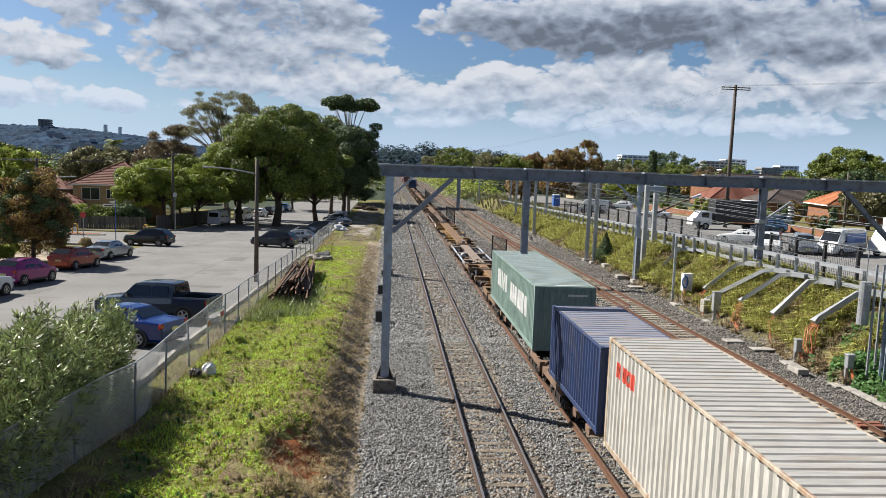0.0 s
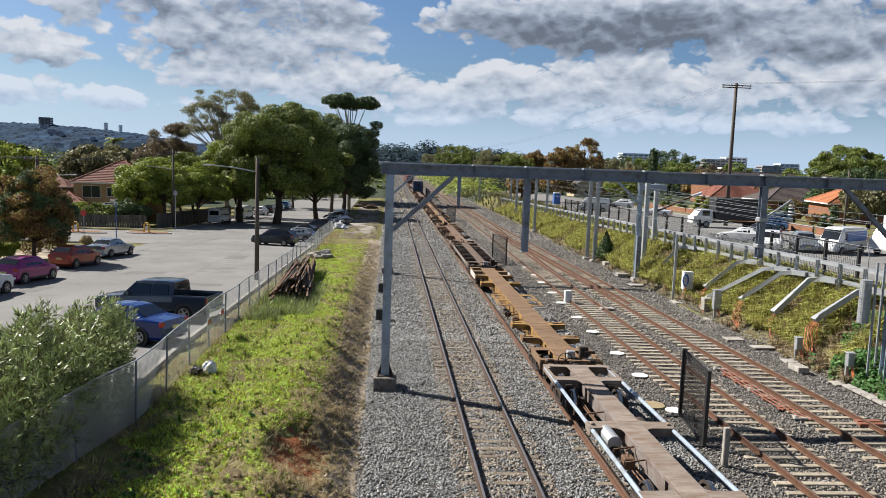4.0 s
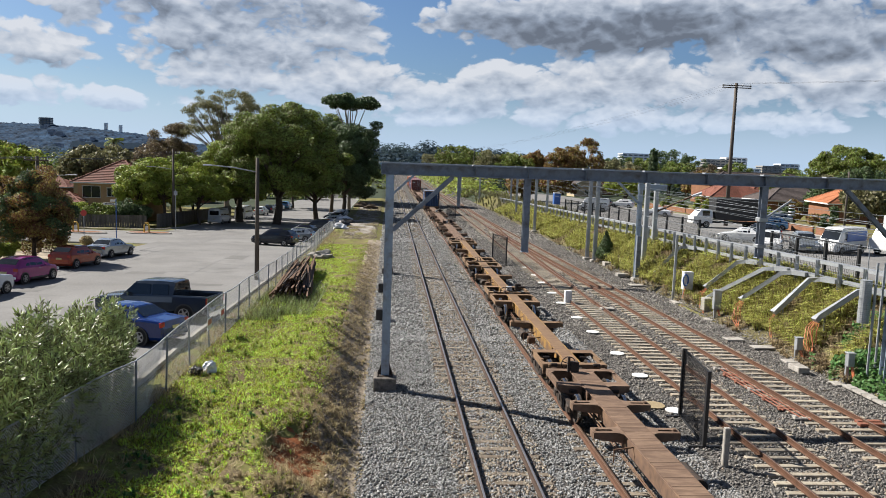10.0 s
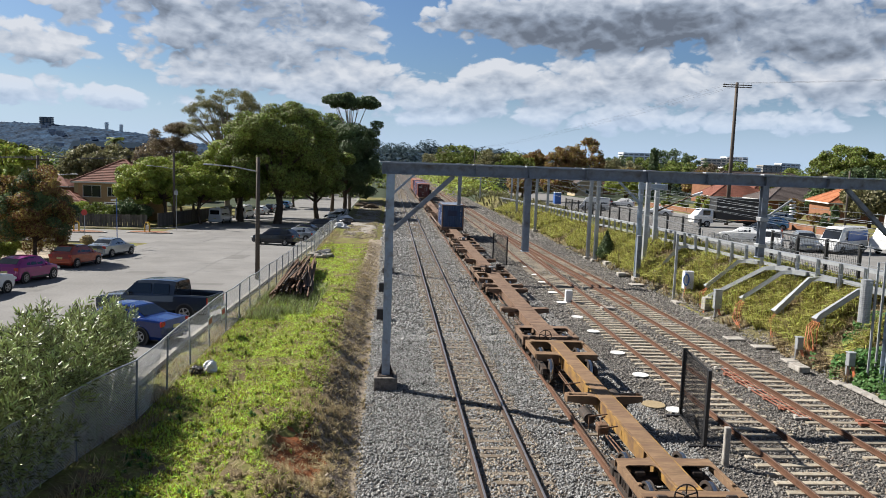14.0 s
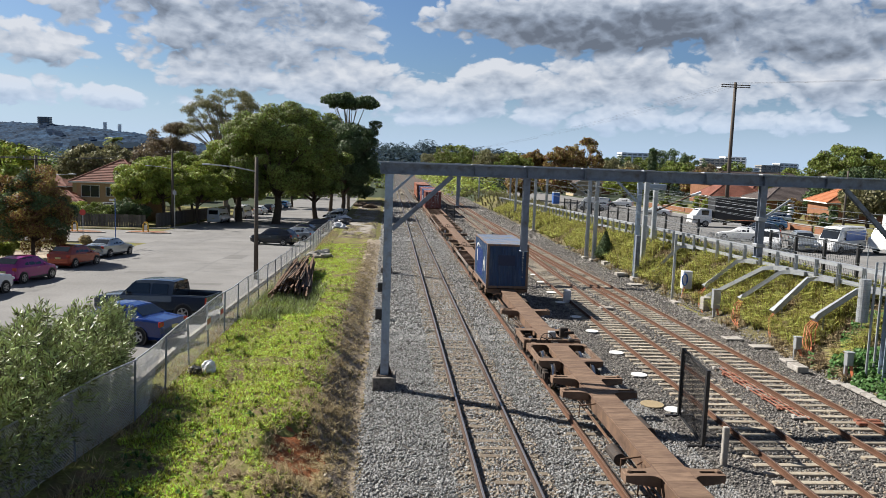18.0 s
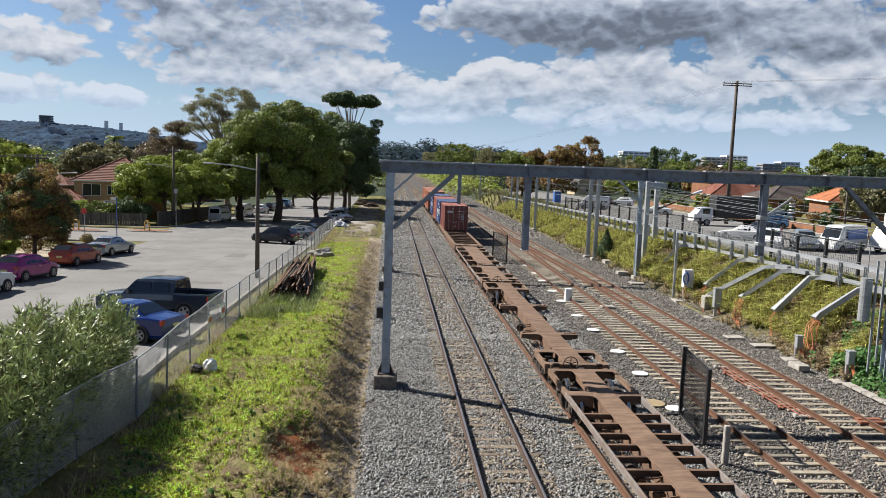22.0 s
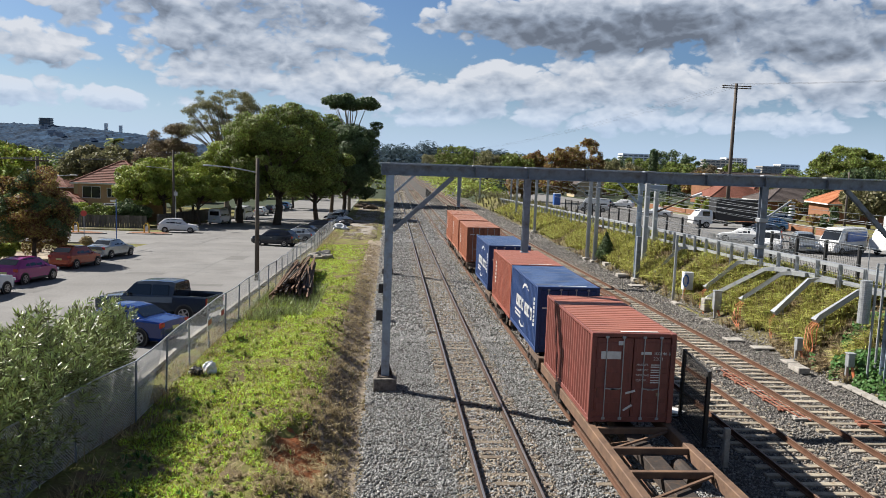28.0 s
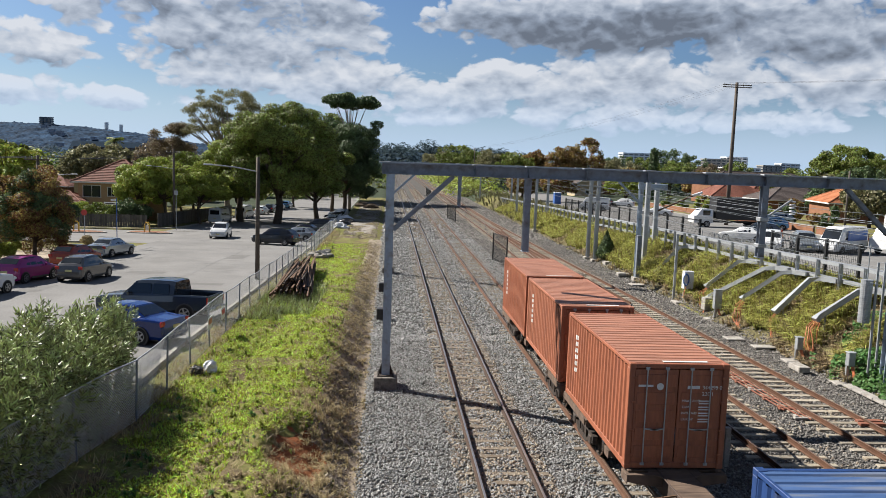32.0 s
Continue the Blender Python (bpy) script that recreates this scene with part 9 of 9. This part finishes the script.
house(pose(78, 186, 0.0), 30, 12, 5.5, 3.0, M["brick"], M["tile_grey"], "long low building with a grey tiled roof", False, ((5, 2.8, 2.0, 1.4), (14, 2.8, 2.0, 1.4)))
house(pose(67.5, 136, 0.8), 14, 10, 2.6, 2.5, M["brick"], M["tile_grey"], "long brick house with a brown grey tiled roof", False, ((3.0, 0.8, 2.0, 1.4), (7, 0.8, 2.0, 1.4), (11, 0.8, 2.0, 1.4)))
house(pose(64.5, 111, 1.1, 0, 0, -14), 15, 11, 3.0, 3.1, M["brick"], M["tile_orange"], "brick cottage with a bright orange tiled roof", False, ((3.2, 0.8, 2.0, 1.5), (11, 0.8, 2.0, 1.5)), 0.6, ((6.0, 1.0, 2.1),))
t = thing("porch", "white gabled porch with columns on a brick cottage", "porch", pose(69.5, 107.4, 1.1, 0, 0, -14))
part("gable", Mesh().prism([(0, 2.9), (4, 2.9), (2, 4.4)], "y", 0.0, 0.2), M["white_paint"], t)
part("roof_plane", course_roof(Mesh(), (-0.3, -0.3, 2.75), (-0.3, 3, 2.75), (2, 3, 4.5), (2, -0.3, 4.5), 6), M["tile_orange"], t)
part("roof_plane", course_roof(Mesh(), (4.3, 3, 2.75), (4.3, -0.3, 2.75), (2, -0.3, 4.5), (2, 3, 4.5), 6), M["tile_orange"], t)
for x in (0.2, 3.8):
    part("column", Mesh().cbox(x, 0.1, 1.4, 0.24, 0.24, 2.9, 0.02), M["white_paint"], t)
part("parapet", Mesh().cbox(2, 0.1, 0.5, 4, 0.24, 1.0, 0.02), M["brick"], t)
house(pose(48.5, 208, 0.0), 8, 9, 3.2, 2.8, M["cream"], M["tile_grey"], "cream house with a steep gable", True, ((4, 0.8, 2.0, 1.4),))
house(pose(115, 165, 0.3), 16, 10, 3.0, 3.0, M["brick"], M["tile_orange"], "brick house with an orange tiled roof", False, ((4, 0.8, 2.0, 1.4),))
house(pose(98, 128, 0.7), 15, 10, 3.0, 3.0, M["brick"], M["tile"], "brick house with a red tiled roof", False, ((4, 0.8, 2.0, 1.4),))
house(pose(62, 260, -1), 14, 10, 3.0, 2.8, M["brick"], M["tile"], "distant house with a red tiled roof", False, ((4, 0.8, 2.0, 1.4),))
for i, (x, y) in enumerate(((-62, 190), (-78, 210), (-92, 185), (-105, 230), (-54, 225), (-120, 205), (-88, 260))):
    house(pose(x, y, -4.6, 0, 0, 10 * math.sin(i * 2.1)), 13, 9, 4.2, 2.6, M["cream"] if i % 2 else M["brick"], M["tile"], "distant house with a terracotta roof among trees", False, ((3, 0.8, 1.8, 1.5), (9, 0.8, 1.8, 1.5)))
for i in range(16):
    x, y = 48 + 13 * random.Random(i).random(), 92 + 56 * random.Random(i + 50).random()
    h = 1.4 + 1.8 * random.Random(i + 90).random()
    tree("yard", "garden_shrub", pose(x, y, land(x, y)), heap(R(300 + i), h * 0.7, h * 0.7, 0.3, h, 7, 0.6), 1300, 0.16, ("fig", "dark", "fig_light", "autumn")[i % 4], "leafy shrub in a front garden", "shrub", trunk=(0.07, h * 0.4), seed=300 + i)
for i in range(7):
    y = 80 + 11 * i
    w = thing("front_wall", "low brick front garden wall", "wall")
    part("wall", Mesh().cbox(47.0 + 0.5 * i, y, land(47, y) + 0.4, 0.25, 9.5, 0.9, 0.02), M["brick"], w)
    part("coping", Mesh().cbox(47.0 + 0.5 * i, y, land(47, y) + 0.88, 0.34, 9.6, 0.08, 0.02), M["concrete"], w)
setting("footpath", sheet(steps(45.4, 46.8, 3), steps(60, 160, 40), lambda x, y: land(x, y) + 0.06), M["concrete"], "pale concrete footpath in front of houses", "pavement", True)
# paling fences
def paling(x0, y0, x1, y1, h, label):
    t = thing("paling_fence", label, "fence")
    a, b = Vector((x0, y0, 0)), Vector((x1, y1, 0))
    n = int((b - a).length / 0.30)
    pm = Mesh().cbox(0, 0, 0, 0.27, 0.03, h, 0.006).data("paling", M["old_timber"])
    ang = math.degrees(math.atan2(y1 - y0, x1 - x0))
    for i in range(min(n, 280)):
        p = a.lerp(b, (i + 0.5) / n)
        part("paling", pm, None, t, at=pose(p.x, p.y, land(p.x, p.y) + h / 2 + 0.05 + 0.03 * math.sin(i * 2.3), 0, 0, ang))


paling(-58, 95.8, -34.0, 97.6, 1.6, "weathered grey timber paling fence along gardens")
paling(-33.0, 98.5, -32.2, 140, 1.8, "dark timber paling fence under street trees")
setting("front_lawn", sheet(steps(-60, -33, 20), steps(93.2, 96.2, 4), lambda x, y: land(x, y) + 0.10), M["grass"], "strip of green lawn along the side street", "lawn", True)

# ---- distance ----


def far_wood(name, n, fx, fy, ftop, size, leaf, label, seed, per=46, fine=0.15):
    rng_ = R(seed)
    lobes = []
    for _ in range(n):
        x, y = fx(rng_), fy(rng_)
        r = size * (0.6 + 0.8 * rng_.random())
        top = ftop(x, y) + rng_.normal() * r * 0.25
        lobes.append((x, y, top - r * 0.9, r * 1.15, r * 0.8, r))
        lobes.append((x + r * 0.5, y - r * 0.2, top - r * 1.8, r * 1.3, r * 0.8, r * 0.9))
    return stuff(name, crown_data(name, lobes, len(lobes) * per, size * fine, LEAF[leaf], rng_, 0.75, 1.1, 0.7, 0.35), label, "trees")


def hill(name, x0, x1, y0, y1, f, label):
    ms = sheet(steps(x0, x1, 60), steps(y0, y1, 16), lambda x, y: f(x, y))
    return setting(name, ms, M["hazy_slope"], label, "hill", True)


def left_hill(x, y):
    return -6 + (51 + 5 * math.sin(x * 0.006) + 4 * noise.noise(Vector((x * 0.008, 0, 1)))) * smooth(900, 1500, y) * (0.35 + 0.65 * smooth(-200, -620, x))


def mid_hill(x, y):
    return -4 + (22 + 3 * noise.noise(Vector((x * 0.01, 0, 5)))) * smooth(430, 720, y) * (0.12 + 0.88 * smooth(230, 60, x)) * smooth(-170, -50, x)


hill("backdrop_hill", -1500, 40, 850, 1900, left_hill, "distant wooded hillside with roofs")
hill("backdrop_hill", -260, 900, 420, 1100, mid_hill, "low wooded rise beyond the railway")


def canopy(name, xs, ys, base, bump, size, m, label):
    """Tree tops far off, as a billowing sheet."""
    def top(x, y):
        v = Vector((x / size, y / size, 2.0))
        return base(x, y) + bump * (0.8 * noise.noise(v * 0.6) + 0.7 * noise.noise(v * 1.9) + 0.5 * noise.noise(v * 4.3))
    ob = setting(name, sheet(xs, ys, top), m, label, "trees", True)
    return tagged(ob, label, "trees", kind="stuff")


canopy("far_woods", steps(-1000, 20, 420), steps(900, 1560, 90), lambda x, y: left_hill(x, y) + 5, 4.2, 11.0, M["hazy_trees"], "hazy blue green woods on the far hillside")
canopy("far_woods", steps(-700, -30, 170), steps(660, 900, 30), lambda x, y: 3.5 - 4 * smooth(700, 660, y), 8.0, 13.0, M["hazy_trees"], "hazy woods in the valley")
hs_rng = random.Random(77)
far_roofs = Mesh()
far_walls = Mesh()
for _ in range(55):
    x, y = hs_rng.uniform(-900, -150), hs_rng.uniform(900, 1420)
    z, w = left_hill(x, y) + 7.0, hs_rng.uniform(6, 11)
    far_walls.box(x, y, z, w, 8, 3.6)
    far_roofs.box(x, y, z + 2.6, w + 1, 9, 1.6)
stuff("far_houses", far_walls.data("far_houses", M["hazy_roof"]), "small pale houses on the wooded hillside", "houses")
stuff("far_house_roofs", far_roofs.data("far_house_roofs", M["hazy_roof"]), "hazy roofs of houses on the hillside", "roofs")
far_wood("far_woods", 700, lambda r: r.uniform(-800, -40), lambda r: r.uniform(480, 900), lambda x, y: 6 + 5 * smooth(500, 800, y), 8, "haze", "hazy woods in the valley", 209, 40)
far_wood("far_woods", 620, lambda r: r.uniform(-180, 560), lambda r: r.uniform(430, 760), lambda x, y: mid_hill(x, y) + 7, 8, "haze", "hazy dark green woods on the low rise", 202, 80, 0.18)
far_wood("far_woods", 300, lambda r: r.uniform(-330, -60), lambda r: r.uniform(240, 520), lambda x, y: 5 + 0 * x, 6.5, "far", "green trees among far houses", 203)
far_wood("far_woods", 160, lambda r: r.uniform(-330, -100), lambda r: r.uniform(200, 300), lambda x, y: 6.5, 5.5, "fig", "green trees among houses", 204)
far_wood("far_woods", 170, lambda r: r.uniform(-60, 20), lambda r: r.uniform(230, 480), lambda x, y: 6.0 if x < -6 else -20, 5.5, "fig", "green trees along the street", 205, 60, 0.13)
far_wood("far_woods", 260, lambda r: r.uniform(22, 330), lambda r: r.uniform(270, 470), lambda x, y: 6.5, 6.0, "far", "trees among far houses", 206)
far_wood("far_woods", 90, lambda r: r.uniform(14, 26), lambda r: r.uniform(180, 420), lambda x, y: 4.0, 3.0, "fig_light", "scrub along the railway boundary", 207, 60, 0.13)
far_wood("far_woods", 120, lambda r: r.uniform(150, 420), lambda r: r.uniform(180, 300), lambda x, y: 6.0, 5.5, "gum", "trees among far houses", 208)


def block(x, y, z, w, d, storeys, label, m="bright_white", gap=3.2):
    """A far apartment block: floor slabs, recessed glass and side walls."""
    t = thing("apartment_building", label, "building", pose(x, y, z))
    for k in range(storeys + 1):
        part("floor_slab", Mesh().box(0, 0, k * gap, w, d, 1.5), M[m], t)
    n = max(3, int(w / 6))
    for k in range(storeys):
        part("window_band", Mesh().box(0, 0.3, k * gap + gap / 2, w - 1.5, d - 1.2, gap - 1.4), M["glass"], t)
        for i in range(n + 1):
            part("pier", Mesh().box(-w / 2 + w * i / n, -d / 2 + 0.35, k * gap + gap / 2, 1.4, 0.5, gap - 1.4), M[m], t)
    return t


block(304, 900, 8, 58, 20, 6, "white apartment building with banded storeys on the skyline")
block(385, 880, 4, 30, 18, 6, "grey apartment building on the skyline", "concrete")
block(412, 890, 4, 26, 18, 7, "white apartment building with banded storeys on the skyline")
block(405, 860, 1, 46, 14, 4, "white low apartment building on the skyline")
block(462, 900, 2, 24, 18, 5, "grey apartment building on the skyline", "concrete")
block(490, 910, 2, 24, 18, 6, "white apartment building with banded storeys on the skyline")
block(-638, 1450, 50, 19, 16, 5, "dark hazy tower block on the far ridge", "hazy_tower")
block(-545, 1490, 46, 5.5, 5, 5, "slim pale tower on the far ridge")
block(-518, 1490, 46, 5, 5, 4, "slim pale tower on the far ridge")
setting("sports_field", sheet(steps(-215, -150, 8), steps(500, 640, 8), lambda x, y: 3.4 + 0.02 * (y - 500)), M["grass"], "pale green sports field in the valley", "field", True)
# the stadium, as plain walls under a roof in the haze-tinted slope colour
t = thing("stadium", "long low dark roofed stadium beyond the trees", "building", pose(-251, 700, 4))
part("wall", Mesh().box(0, 0, 4, 62, 26, 7), M["tile_grey"], t)
part("roof", Mesh().prism([(-15, 7.5), (15, 7.5), (9, 12.5), (-9, 12.5)], "x", -33, 33), M["hazy_slope"], t)


def motions():
    times = [0, 4, 8, 12, 16, 20, 24, 28, 32]
    for ob, q, z in MOVERS:
        walk(ob, [(t, pose(XB, q - ran(t), z)) for t in times])
    drive(dark_car, 4.6, [(0, -26.4, 74.3, 78), (0.4, -28.6, 75.3, 82), (0.8, -30.8, 75.9, 86), (1.2, -33.2, 76.4, 90), (1.6, -36.0, 76.8, 90), (3, -46, 77, 90), (5, -60, 77, 90), (10, -86, 77, 90), (32, -88, 77, 90)])
    drive(white_car, 4.6, [(0, -86, 88.6, -90), (20, -70, 88.8, -90), (22.5, -52, 89.2, -90), (23.5, -41, 89.4, -90), (24, -37.6, 89.8, -88), (24.5, -34.2, 90.2, -86), (25, -31.9, 90.9, -84), (25.5, -30.4, 91.4, -82), (26.5, -29.0, 92.0, -82),
                            (28.5, -28.3, 92.3, -82), (29.3, -27.3, 92.6, -84), (29.9, -25.9, 92.9, -95), (30.5, -24.2, 92.2, -120), (31.1, -22.9, 89.9, -150), (31.5, -22.3, 87.4, -166), (32, -21.8, 84.0, -176)])
    drive(grey_car, 4.0, [(0, -20.0, -28, -2), (26, -20.0, -22, -2), (29, -20.0, 8, -2), (30.2, -20.2, 25, -3), (30.8, -20.5, 32.9, -5), (31.1, -20.7, 36.2, -6), (31.4, -21.0, 39.6, -6), (31.7, -21.4, 43.2, -6), (32, -21.7, 46.7, -6)])


motions()
